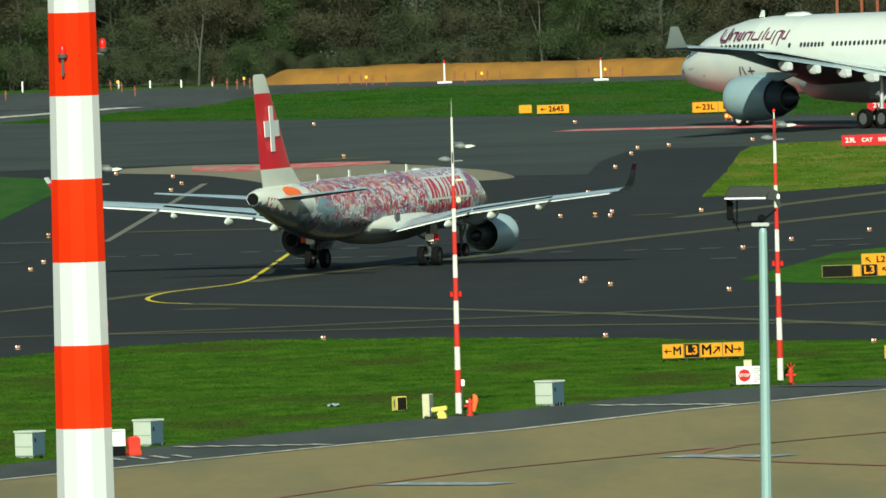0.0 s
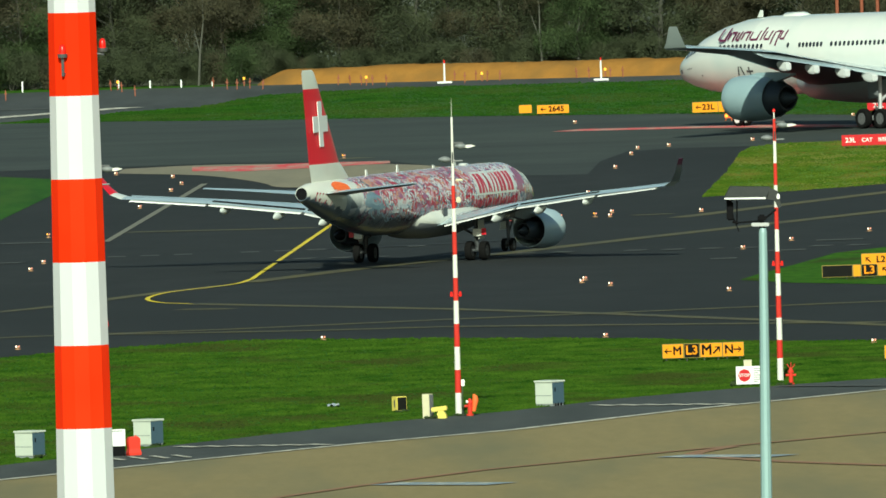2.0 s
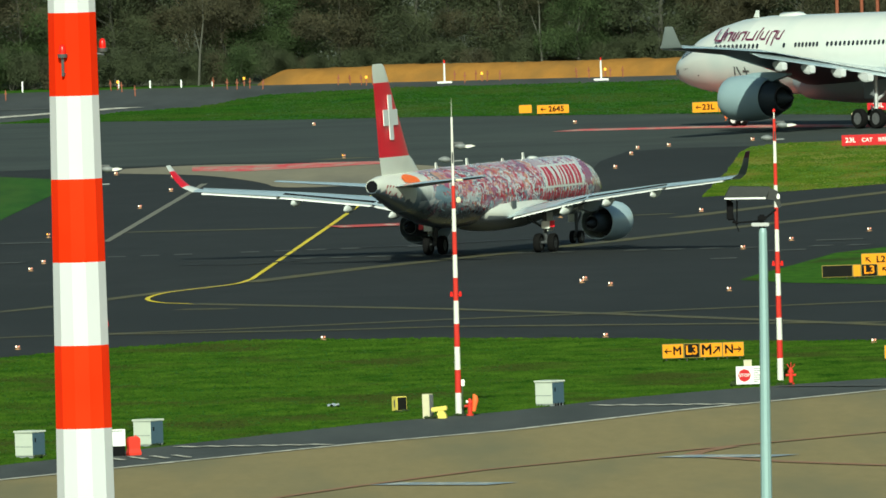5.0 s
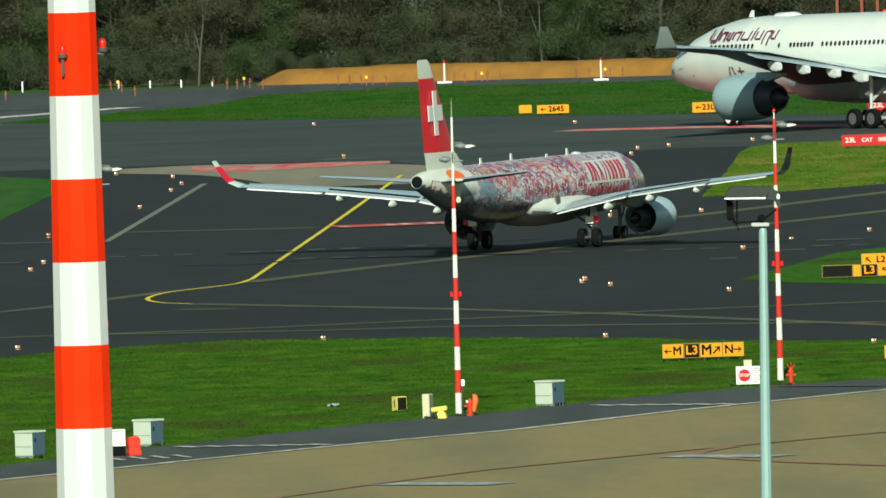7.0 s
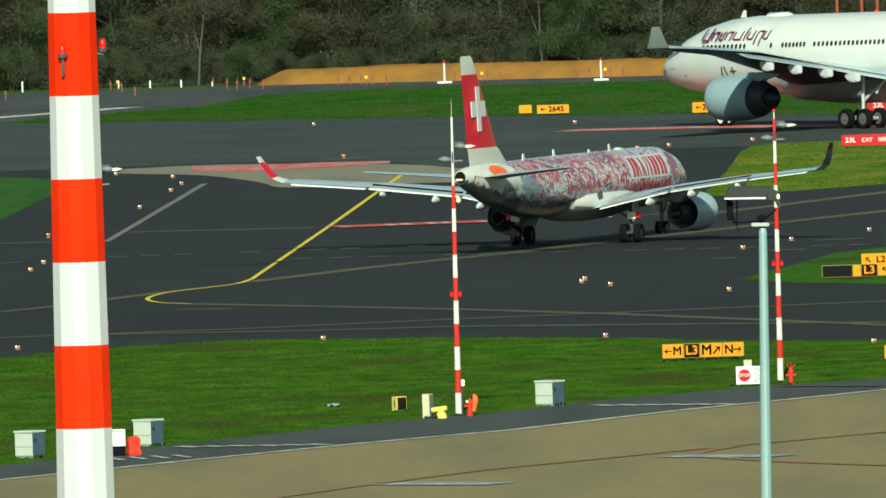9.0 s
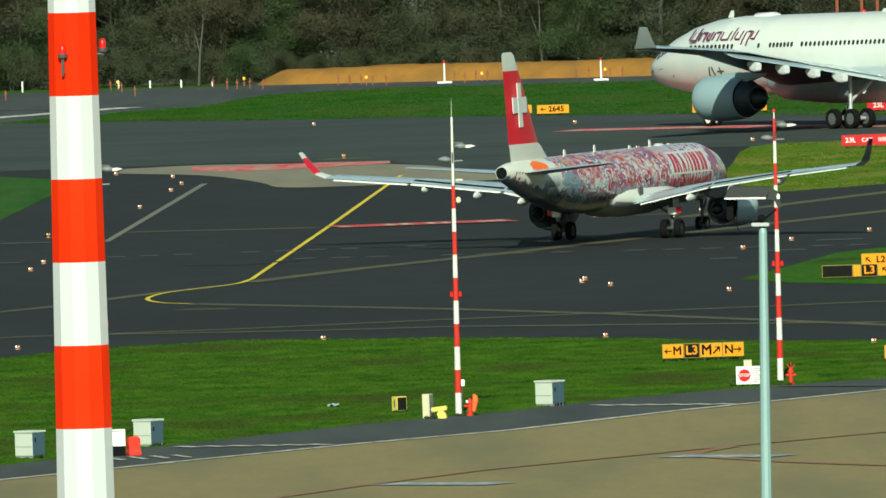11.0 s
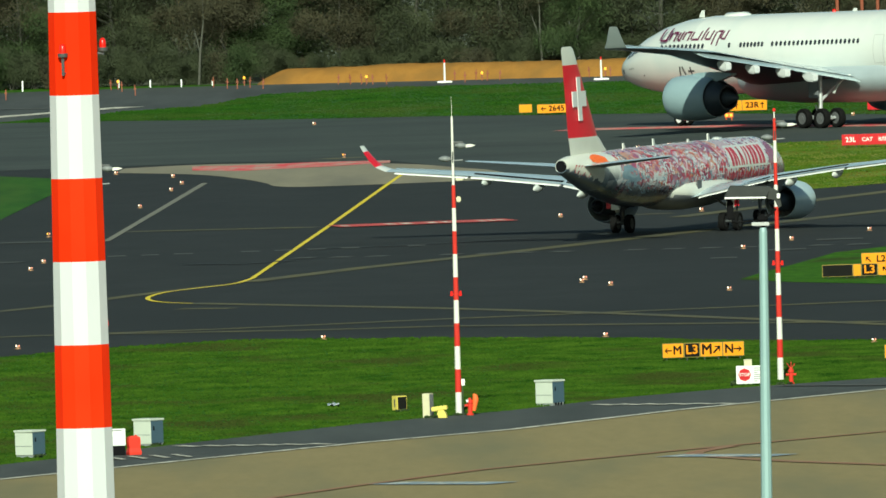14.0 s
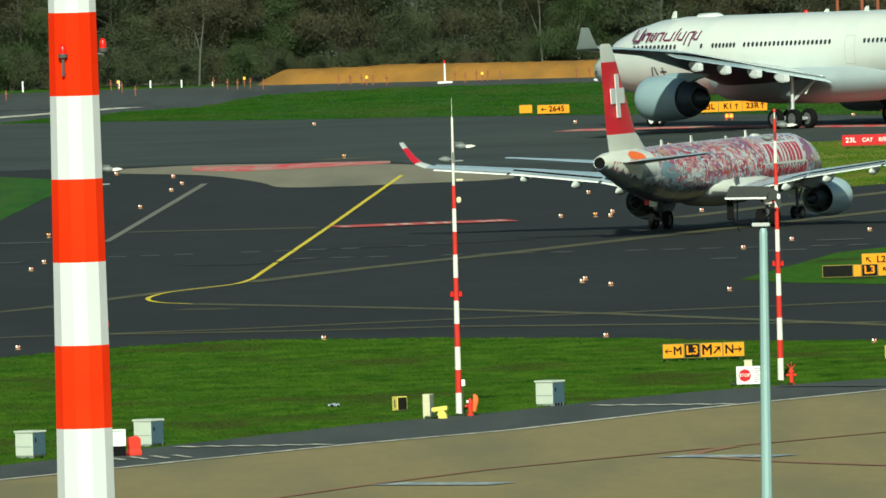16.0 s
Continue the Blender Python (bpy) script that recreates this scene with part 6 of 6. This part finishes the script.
bm = bmesh.new()
tube(bm, (-0.03, 0, 0), (-0.03, 0, 1.36), 0.015, n=6)
part("conduit", bm, M["dark_grey"], ob)
ob = thing("scrap_foil", "crumpled pale plastic foil lying on grass", "litter", (-5.30, 957.5, 0))
bm = bmesh.new()
bmesh.ops.create_grid(bm, x_segments=10, y_segments=10, size=0.28)
for v in bm.verts:
    v.co.x += random.uniform(-0.02, 0.02)
    v.co.z = 0.05 + 0.11 * noise.noise(v.co * 7) + 0.05
    v.co.y *= 3
bmesh.ops.solidify(bm, geom=bm.faces[:], thickness=0.006)
part("foil", bm, M["glassy"], ob)


# ---- field lights ----
def field_light(at, key, label, tall):
    ob = thing("field_light", label, "field light", at, group="lights set along the taxiways")
    bm = bmesh.new()
    tube(bm, (0, 0, 0), (0, 0, 0.05), 0.16, 0.14, n=12)
    tube(bm, (0, 0, 0.05), (0, 0, tall), 0.05, 0.05, n=8)
    part("base", bm, M["lamp_body"], ob, "rusty brown base")
    for s in (-1, 1):
        bm = bmesh.new()
        loft(bm, [[(s * 0.07 + r * math.cos(q), r * math.sin(q), tall + h) for q in [2 * math.pi * k / 10 for k in range(10)]] for r, h in ((0.034, -0.05), (0.042, 0.0), (0.032, 0.04), (0.012, 0.055))])
        part("lamp", bm, M[key] if s < 0 else M["lamp_dim"], ob, "glowing lens" if s < 0 else "amber lens", smooth=True)
    return ob


M["lamp_dim"] = glow("lamp_amber", (0.75, 0.28, 0.20), 0.4)
FIELD = [(-9.2, 1530.4), (-17.9, 1389.2), (-17.1, 1370.4), (-17.6, 1353.9), (-19.1, 1314.6), (-21.9, 1401.9), (-23.6, 1186.6), (-23.1, 1200.3), (-21.7, 1051.4), (-6.2, 1050.5), (8.0, 1040.6), (21.0, 1019.1),
         (7.7, 1135.3), (7.5, 1130.5), (9.0, 1123.8), (15.2, 1108.2), (17.1, 1183.5), (20.1, 1197.0), (24.9, 1211.1), (15.8, 1263.9), (7.2, 1261.6), (10.2, 1259.2), (10.4, 1267.9), (11.6, 1375.7),
         (13.0, 1410.7), (13.6, 1426.0), (15.8, 1431.1), (9.9, 1509.8), (21.7, 1439.2), (30.0, 1503.9), (9.3, 1314.2)]
light = field_light((*FIELD[0], 0.03), "lamp_white", "low field light with glowing white and amber lenses", 0.16)
for x, y in FIELD[1:]:
    copy_thing(light, pose(x, y, 0.03))
ob = thing("guard_light", "pair of amber runway guard lights on short stand", "field light", (20.99, 1502.6, 0.03))
bm = bmesh.new()
box(bm, (0, 0.05, 0.34), (0.62, 0.10, 0.34), 0.03)
tube(bm, (-0.2, 0.05, 0), (-0.2, 0.05, 0.2), 0.03, n=8)
tube(bm, (0.2, 0.05, 0), (0.2, 0.05, 0.2), 0.03, n=8)
body = part("housing", bm, M["orange"], ob, "orange housing")
for s in (-1, 1):
    bm = bmesh.new()
    tube(bm, (s * 0.16, -0.01, 0.34), (s * 0.16, -0.05, 0.34), 0.11, 0.09, n=12)
    part("lamp", bm, M["lamp_yellow"], body, "glowing amber lamp")
first = field_light((-6.6, 1427.9, 0.03), "lamp_yellow", "low field light with glowing yellow lens", 0.22)
for x, y in ((9.3, 1260.4), (-23.8, 1254.3)):
    copy_thing(first, pose(x, y, 0.03))


# ---- far edge: stakes, posts, sand bank ----
def stake(at, h, key, label, lamp=False):
    ob = thing("stake", label, "stake", at, group="stakes along the far road")
    bm = bmesh.new()
    box(bm, (0, 0, h / 2), (0.12 if key == "white" else 0.08, 0.06, h), 0.01)
    part("board", bm, M[key], ob)
    if not key == "white":
        bm = bmesh.new()
        box(bm, (0, 0, h * 0.66), (0.22, 0.07, h * 0.14), 0.01)
        part("crossboard", bm, M[key], ob)
    if lamp:
        bm = bmesh.new()
        tube(bm, (0, 0, h), (0, 0, h + 0.10), 0.05, n=8)
        cap = part("lamp_base", bm, M["dark_grey"], ob)
        bm = bmesh.new()
        loft(bm, [[(r * math.cos(q), r * math.sin(q), h + z) for q in [2 * math.pi * k / 10 for k in range(10)]] for r, z in ((0.07, 0.08), (0.11, 0.16), (0.10, 0.26), (0.03, 0.32))])
        part("lamp", bm, M["lamp_yellow"], cap, "glowing yellow lamp", smooth=True)
    return ob


ORANGE = [(-34.4, 1653.5), (-26.4, 1679.2), (-25.4, 1671.3), (-24.1, 1654.3), (-18.1, 1677.0), (-16.9, 1668.7), (-16.1, 1667.4), (-15.1, 1670.1), (-14.0, 1664.1), (-8.0, 1671.9), (-7.0, 1670.3), (-6.1, 1668.9),
          (-5.2, 1667.4), (-4.1, 1665.8), (1.4, 1672.2), (2.2, 1664.5), (3.1, 1672.0), (4.0, 1668.1), (5.0, 1668.6), (11.2, 1668.3), (12.2, 1667.7), (13.9, 1667.1), (14.9, 1666.5)]
one = stake((*ORANGE[0], 0.02), 0.85, "stake_orange", "faded orange marker stake with cross board")
for k, (x, y) in enumerate(ORANGE[1:]):
    copy_thing(one, pose(x, y, 0.02, 0, (k * 37 % 9) - 4, (k * 53 % 40) - 20))
one = stake((-25.87, 1680.9, 0.02), 0.45, "stake_orange", "orange stake carrying glowing yellow lamp", True)
for x, y in ((-15.63, 1679.0), (-5.7, 1667.3), (3.58, 1667.5), (13.49, 1667.9)):
    copy_thing(one, pose(x, y, 0.02))
one = stake((-33.66, 1684.1, 0.02), 0.88, "white", "white marker stake at wood edge")
for x, y in ((-25.9, 1687.1), (-23.3, 1684.0), (-20.76, 1682.5), (-18.25, 1683.8)):
    copy_thing(one, pose(x, y, 0.02) @ Matrix.Diagonal((1, 1, 0.72 if x < -19 else 0.45, 1)))


def tee_post(at):
    ob = thing("tee_post", "white post with broad white foot and red tip", "post", at, group="white posts by the sand bank")
    bm = bmesh.new()
    tube(bm, (0, 0, 0.05), (0, 0, 1.62), 0.09, 0.07, n=10)
    part("post", bm, M["white"], ob)
    bm = bmesh.new()
    box(bm, (0, 0, 0.08), (1.2, 0.4, 0.16), 0.03)
    part("foot", bm, M["white"], ob, "broad white foot")
    bm = bmesh.new()
    tube(bm, (0, 0, 1.62), (0, 0, 1.86), 0.07, 0.05, n=10)
    part("tip", bm, M["lamp_red"], ob, "red lamp tip")
    return ob


copy_thing(tee_post((0.58, 1664.5, 0.02)), pose(13.06, 1655.7, 0.02))
for x, h in ((32.44, 14), (34.43, 14), (35.7, 13), (38.0, 13)):
    ob = thing("approach_mast", "slim orange-red mast standing before the wood", "mast", (x, 1676, 0), group="orange-red masts")
    bm = bmesh.new()
    tube(bm, (0, 0, 0), (0, 0, h), 0.16, 0.12, n=10)
    part("tube", bm, M["stake_orange"], ob)
    bm = bmesh.new()
    box(bm, (0, 0, h - 0.2), (1.6, 0.15, 0.15), 0.02)
    part("crossbar", bm, M["stake_orange"], ob)


def sand_bank():
    """A long low bank of orange sand with an uneven crest."""
    bm = bmesh.new()
    nx, prof = 260, [(0.0, 0.0), (0.5, 0.45), (1.1, 0.80), (1.9, 0.97), (3.0, 1.0), (4.5, 0.85), (6.5, 0.4), (8.5, -0.02)]
    rows = []
    for i in range(nx + 1):
        x = -14.6 + i * 110 / nx
        top = min(1.0, max(0.0, (x + 14.6) / 2.4)) ** 0.7 * (1.22 + 0.15 * min(1, max(0, (x + 8) / 3)))
        y0 = 1681.0 - 0.42 * (x + 14.6)
        row = []
        for k, (dy, h) in enumerate(prof):
            z = top * h + (0.10 * noise.noise((x * 0.7, dy * 0.8, 1)) + 0.05 * noise.noise((x * 2.6, dy * 2, 3))) * (1 if 0 < k < len(prof) - 1 else 0) * min(1, top)
            row.append(bm.verts.new((x, y0 + dy + 0.2 * noise.noise((x * 0.5, k, 5)), max(z, -0.02))))
        rows.append(row)
    for a, b in zip(rows, rows[1:]):
        for k in range(len(prof) - 1):
            bm.faces.new((a[k], b[k], b[k + 1], a[k + 1]))
    bmesh.ops.recalc_face_normals(bm, faces=bm.faces)
    structure("sand_bank", bm, M["sand"], "long low bank of orange sand", "sand bank").data.shade_smooth()


sand_bank()


# ---- wood ----
def leaves(rng, centres, radii, count, size):
    """Verts and faces of many small bent leaf clumps inside soft blobs."""
    c = np.repeat(np.array(centres), count, 0)
    r = np.repeat(np.array(radii), count, 0)
    d = rng.normal(size=c.shape)
    d /= np.linalg.norm(d, axis=1, keepdims=True)
    p = c + d * r * rng.uniform(0.25, 1.0, (len(c), 1)) ** 0.6
    u = rng.normal(size=p.shape)
    u /= np.linalg.norm(u, axis=1, keepdims=True)
    v = np.cross(u, rng.normal(size=p.shape))
    v /= np.linalg.norm(v, axis=1, keepdims=True)
    s = size * rng.uniform(0.5, 1.3, (len(p), 1))
    w = np.cross(u, v)
    quad = np.stack([p - u * s, p - v * s * 0.55 + w * s * 0.15, p + u * s, p + v * s * 0.55 + w * s * 0.15], 1).reshape(-1, 3)
    quad[:, 2] = np.maximum(quad[:, 2], 0.02)
    return quad, np.arange(len(quad)).reshape(-1, 4)


def leaf_mesh(name, quad, faces, material):
    me = bpy.data.meshes.new(name)
    me.from_pydata(quad.tolist(), [], faces.tolist())
    me.materials.append(material)
    return me


def limb(bm, a, b, r1, r2, n=7):
    tube(bm, a, b, r1, r2, n, caps=False)


def tree(seed, height, spread, leaf_key, low, trunk_r=0.2):
    """A broadleaf tree: tapered bent trunk, forked limbs, crown of many leaf clumps with gaps."""
    rng = np.random.default_rng(seed)
    ob = thing("tree", {"leaf_dark": "tall dark green tree at wood edge", "leaf_green": "fresh green leafy tree at wood edge", "leaf_brown": "tree with brownish autumn leaves"}[leaf_key], "tree", group="trees of the wood")
    bm = bmesh.new()
    pts, x, y = [], 0.0, 0.0
    for k in range(7):
        pts.append((x, y, height * 0.85 * k / 6))
        x, y = x + rng.normal() * 0.25, y + rng.normal() * 0.25
    for k in range(6):
        limb(bm, pts[k], pts[k + 1], trunk_r * (1 - k / 7.5), trunk_r * (1 - (k + 1) / 7.5))
    low_blobs, top_blobs, low_rad, top_rad = [], [], [], []
    for k in range(16):
        z = height * rng.uniform(low, 0.95)
        i = min(5, int(z / (height * 0.85) * 6))
        a, rr = rng.uniform(0, 2 * math.pi), spread * rng.uniform(0.35, 1.0) * (1.1 - 0.5 * abs(z / height - 0.55))
        p = (pts[i][0] + rr * math.cos(a), pts[i][1] + rr * math.sin(a), z)
        limb(bm, (pts[i][0], pts[i][1], max(0.3, z - rr * 0.6)), p, trunk_r * 0.32, 0.03, 5)
        q = spread * rng.uniform(0.50, 0.85)
        (low_rad if z < 10.5 else top_rad).append((q, q, q * 0.7))
        (low_blobs if z < 10.5 else top_blobs).append(p)
    part("trunk", bm, M["bark"], ob, "tapered grey-brown trunk with limbs")
    # the crown's lower storeys stand in plain view: finer leaves there
    fine, coarse = leaves(rng, low_blobs, low_rad, 2000, 0.076), (leaves(rng, top_blobs, top_rad, 260, 0.2) if top_blobs else (np.zeros((0, 3)), np.zeros((0, 4), int)))
    part("crown", leaf_mesh("crown", np.concatenate([fine[0], coarse[0]]), np.concatenate([fine[1], coarse[1] + len(fine[0])]), M[leaf_key]), None, ob, "crown of small leaf clumps")
    return ob


def bush(seed, w, h, leaf_key):
    rng = np.random.default_rng(seed)
    ob = thing("bush", "dense undergrowth bush at wood edge", "bush", group="bushes of the wood edge")
    bm = bmesh.new()
    blobs, rad = [], []
    for k in range(10):
        a, rr = rng.uniform(0, 2 * math.pi), w * rng.uniform(0.1, 0.8)
        p = (rr * math.cos(a), rr * 0.7 * math.sin(a), h * rng.uniform(0.15, 0.85))
        limb(bm, (0.2 * p[0], 0.2 * p[1], 0), p, 0.05, 0.015, 5)
        blobs.append(p)
        q = w * rng.uniform(0.45, 0.8)
        rad.append((q, q, min(q, h * 0.5)))
    part("stem", bm, M["bark"], ob, "thin brown branching stem")
    part("crown", leaf_mesh("crown", *leaves(rng, blobs, rad, 1150, 0.060), M[leaf_key]), None, ob, "small dark leaves")
    return ob


def plant_wood():
    rng = np.random.default_rng(11)
    kinds = [tree(1, 14, 3.4, "leaf_dark", 0.10, 0.22), tree(2, 12, 3.0, "leaf_brown", 0.14, 0.16), tree(3, 15, 3.6, "leaf_dark", 0.06, 0.25), tree(4, 11, 3.0, "leaf_green", 0.05, 0.18), tree(5, 13, 2.8, "leaf_brown", 0.18, 0.14)]
    small = [bush(21, 1.9, 2.6, "leaf_dark"), bush(22, 1.6, 2.0, "leaf_brown"), bush(23, 2.1, 3.2, "leaf_green"), bush(24, 1.8, 2.4, "leaf_dark")]
    spots = []
    for i in range(36):
        x = -40 + i * 2.25 + rng.uniform(-0.7, 0.7)
        spots.append((x, 1698 - 0.20 * (x + 36) + rng.uniform(0, 14)))
    for i, (x, y) in enumerate(spots):
        g = 4 if i % 5 == 4 else (i * 7) % 3
        if -15.5 < x < -12.2 or 11 < x < 15 or -36 < x < -33:
            g = 3
        m = pose(x, y, 0, 0, 0, rng.uniform(0, 360)) @ Matrix.Scale(rng.uniform(0.85, 1.15), 4)
        if g < len(kinds) and kinds[g].get("used") is None:
            kinds[g].matrix_basis, kinds[g]["used"] = m, 1
        else:
            copy_thing(kinds[g], m).scale = m.to_scale()
    for i in range(47):
        x = -39.5 + i * 1.7 + rng.uniform(-0.6, 0.6)
        y = (1690.5 - 0.20 * (x + 36)) + rng.uniform(0, 5) + (5 if x > -15 else 0)
        g = (i * 5) % 4 if i % 3 else (0 if i % 2 else 3)
        if g == 2 and not (-17 < x < -10 or 9 < x < 17 or x < -30):
            g = 0
        m = pose(x, y, 0, 0, 0, rng.uniform(0, 360)) @ Matrix.Scale(rng.uniform(0.8, 1.2), 4)
        if small[g].get("used") is None:
            small[g].matrix_basis, small[g]["used"] = m, 1
        else:
            copy_thing(small[g], m).scale = m.to_scale()
    for ob in kinds + small:
        if ob.get("used") is not None:
            del ob["used"]
    for x, y, h, lean in ((-19.4, 1688.5, 7.5, 3), (8.6, 1688, 8, -4), (-29.5, 1694, 8, 5)):
        rng2 = np.random.default_rng(int(y))
        ob = thing("tree", "slim pale-barked tree with few leaves at wood edge", "tree", (x, y, 0), 0, "trees of the wood", ry=lean)
        bm = bmesh.new()
        limb(bm, (0, 0, 0), (0.05, 0, h * 0.35), 0.11, 0.09)
        limb(bm, (0.05, 0, h * 0.35), (0.25, 0, h * 0.7), 0.08, 0.05)
        limb(bm, (0.05, 0, h * 0.35), (-0.5, 0.2, h * 0.62), 0.06, 0.03)
        limb(bm, (0.25, 0, h * 0.7), (0.1, 0, h), 0.05, 0.02)
        part("trunk", bm, M["bark_pale"], ob, "pale forked trunk")
        part("crown", leaf_mesh("crown", *leaves(rng2, [(0.2, 0, h * 0.8), (-0.6, 0, h * 0.7), (0.5, 0, h * 0.95)], [(0.9, 0.9, 0.8)] * 3, 260, 0.09), M["leaf_brown"]), None, ob, "thin brownish crown")
    # the deep wood behind, too thick to count
    c = np.stack([rng.uniform(-70, 75, 1500), rng.uniform(1722, 1740, 1500), rng.uniform(0.3, 15, 1500)], 1)
    q, f = leaves(rng, c, np.full((1500, 3), 2.0), 90, 0.26)
    tagged(new("deep_wood", leaf_mesh("deep_wood", q, f, M["leaf_dark"])), "dense dark wood behind the first trees", "wood", kind="stuff")


plant_wood()


# ---- weeds round the feet of the things on the strip ----
def weed_tuft(seed, at, w, h):
    rng = np.random.default_rng(seed)
    ob = thing("weed_tuft", "dark green weeds at the foot of a post", "weeds", at, group="weeds on the strip")
    c = [(rng.uniform(-w, w), rng.uniform(-0.3, 0.3), h * rng.uniform(0.2, 0.6)) for _ in range(6)]
    part("foliage", leaf_mesh("foliage", *leaves(rng, c, [(w * 0.4, 0.2, h * 0.4)] * 6, 60, 0.05), M["leaf_green"]), None, ob)


for k, (x, y, w, h) in enumerate(((13.35, 966.9, 0.25, 0.40), (-18.0, 907.6, 0.3, 0.16), (-12.95, 916.2, 0.3, 0.14), (0.5, 940.9, 0.3, 0.16), (-0.7, 938.7, 0.3, 0.16), (15.7, 966.4, 0.3, 0.14), (-2.1, 948.2, 0.3, 0.12))):
    weed_tuft(60 + k, (x, y, 0), w, h)


# ---- grass standing on the mown strips, too many to count ----
def standing_grass(name, label, seed, near, far, west, east, count, size, material):
    """Small leaning blades between two edges, each edge given as (x, y) from west to east."""
    rng = np.random.default_rng(seed)
    x = rng.uniform(west, east, count)
    y0, y1 = (np.interp(x, [p[0] for p in e], [p[1] for p in e]) for e in (near, far))
    y = y0 - 0.15 + (y1 - y0 + 0.3) * rng.uniform(0, 1, count)
    patch = np.sin(x * 0.9 + 3 * np.sin(y * 0.11)) * np.sin(y * 0.23 + 2 * np.sin(x * 0.37)) * 0.5 + 0.5
    h = size * rng.uniform(0.35, 1.0, count) * (0.55 + 0.75 * patch)
    w = size * rng.uniform(0.5, 1.5, count)
    a = rng.uniform(-0.9, 0.9, count)
    ux, uy = np.cos(a) * w, np.sin(a) * w
    lx, ly = rng.normal(0, 0.5, count) * h, rng.uniform(0.2, 1.6, count) * h
    z = np.full(count, 0.004)
    quad = np.stack([np.stack([x - ux, y - uy, z], 1), np.stack([x + ux, y + uy, z], 1), np.stack([x + lx + ux * 0.45, y + ly + uy * 0.45, z + h], 1), np.stack([x + lx - ux * 0.45, y + ly - uy * 0.45, z + h * 0.9], 1)], 1).reshape(-1, 3)
    tagged(new(name, leaf_mesh(name, quad, np.arange(count * 4).reshape(-1, 4), material)), label, "grass", kind="stuff")


standing_grass("grass_blades", "uneven tufts of green and brownish grass", 5,
               [(-24, 893), (-19.52, 900.57), (-17.16, 905.49), (-12.36, 916.8), (-3.92, 934.77), (2.74, 944.73), (8.0, 956.33), (13.32, 963.82), (20.52, 971.24), (30, 981)],
               [(-24, 1037), (-22.37, 1040.23), (-16.85, 1049.97), (-11.17, 1054.63), (-6.57, 1052.61), (1.73, 1046.03), (8.78, 1038.11), (14.3, 1029.19), (21.65, 1021.86), (26, 1019)],
               -23.5, 23.5, 90000, 0.085, M["grass_blade"])
standing_grass("grass_blades", "long green grass beyond the runway", 6,
               [(-33.2, 1571.5), (-24.55, 1566), (-11.67, 1553), (1.0, 1545.3), (17.64, 1530), (32.4, 1504.4), (40, 1502)],
               [(-33.2, 1571.8), (-25.78, 1590.37), (-22.88, 1599.7), (-18.58, 1605.1), (-13.62, 1642.33), (-3.35, 1653.76), (19.07, 1646.1), (35.09, 1624.69), (40, 1623)],
               -33, 37, 36000, 0.13, M["blade_far"])
standing_grass("grass_blades", "yellowing dry grass on the island", 7,
               [(16.39, 1298.38), (21.99, 1304.84), (28.18, 1314.83), (34, 1322)],
               [(16.39, 1298.6), (18.93, 1362.92), (20.4, 1408), (21.3, 1421.94), (24.22, 1430.73), (30.71, 1429.5), (34, 1428)],
               16.4, 32, 16000, 0.11, M["blade_dry"])


# ---- the building under and behind the viewpoint ----
def terrace():
    bm = bmesh.new()
    box(bm, (0, -20.3, 16.5), (120, 41.4, 33.0))
    wall = structure("terminal_wall", bm, M["terminal"], "plain pale terminal building with roof terrace", "building")
    bm = bmesh.new()
    box(bm, (0, 0.29, 33.45), (119.9, 0.2, 0.9), 0.02)
    structure("terrace_parapet", bm, M["terminal"], "plain low terrace parapet", "parapet")


M["terminal"] = mat("terminal_render", (0.45, 0.44, 0.42), 0.8, 0, (0.38, 0.37, 0.35), 0.5, 0.7, 0.2, 6)
terrace()


# ---- what moves ----
SMALL_START, SMALL_WAY = Vector((0.753, 1185.87)), radians(69.97)
SMALL_RUN = [-13.653, -9.70, -5.769, -1.868, 1.996, 5.819, 9.594, 13.321, 16.995, 20.618, 24.19, 27.712, 31.188, 34.622, 38.02, 41.389, 44.736]
LARGE_START, LARGE_WAY = Vector((31.10, 1472.0)), radians(129.23)
LARGE_RUN = [-6.748, -6.677, -6.584, -6.468, -6.323, -6.14, -5.904, -5.602, -5.213, -4.72, -4.104, -3.346, -2.43, -1.341, -0.068, 1.396, 3.054]


def run_at(run, t):
    """Metres rolled at t seconds, from the values second by second."""
    return float(np.interp(t, range(len(run)), run))


def motions():
    for ob, wheels, run, start, way, turn in ((small, small_wheels, SMALL_RUN, SMALL_START, SMALL_WAY, (70.64, -0.0139)), (large, large_wheels, LARGE_RUN, LARGE_START, LARGE_WAY, (129.23, 0.0))):
        rows = []
        for t in range(17):
            s = run[t]
            rows.append((t, pose(start.x + s * math.cos(way), start.y + s * math.sin(way), 0.045, 0, 0, turn[0] + turn[1] * s)))
        walk(ob, rows)
        for w, r in wheels:
            x, y, z = w.location
            walk(w, [(t * 0.2, pose(x, y, z, 0, math.degrees((run_at(run, t * 0.2) - run[0]) / r), 0)) for t in range(81)])


motions()
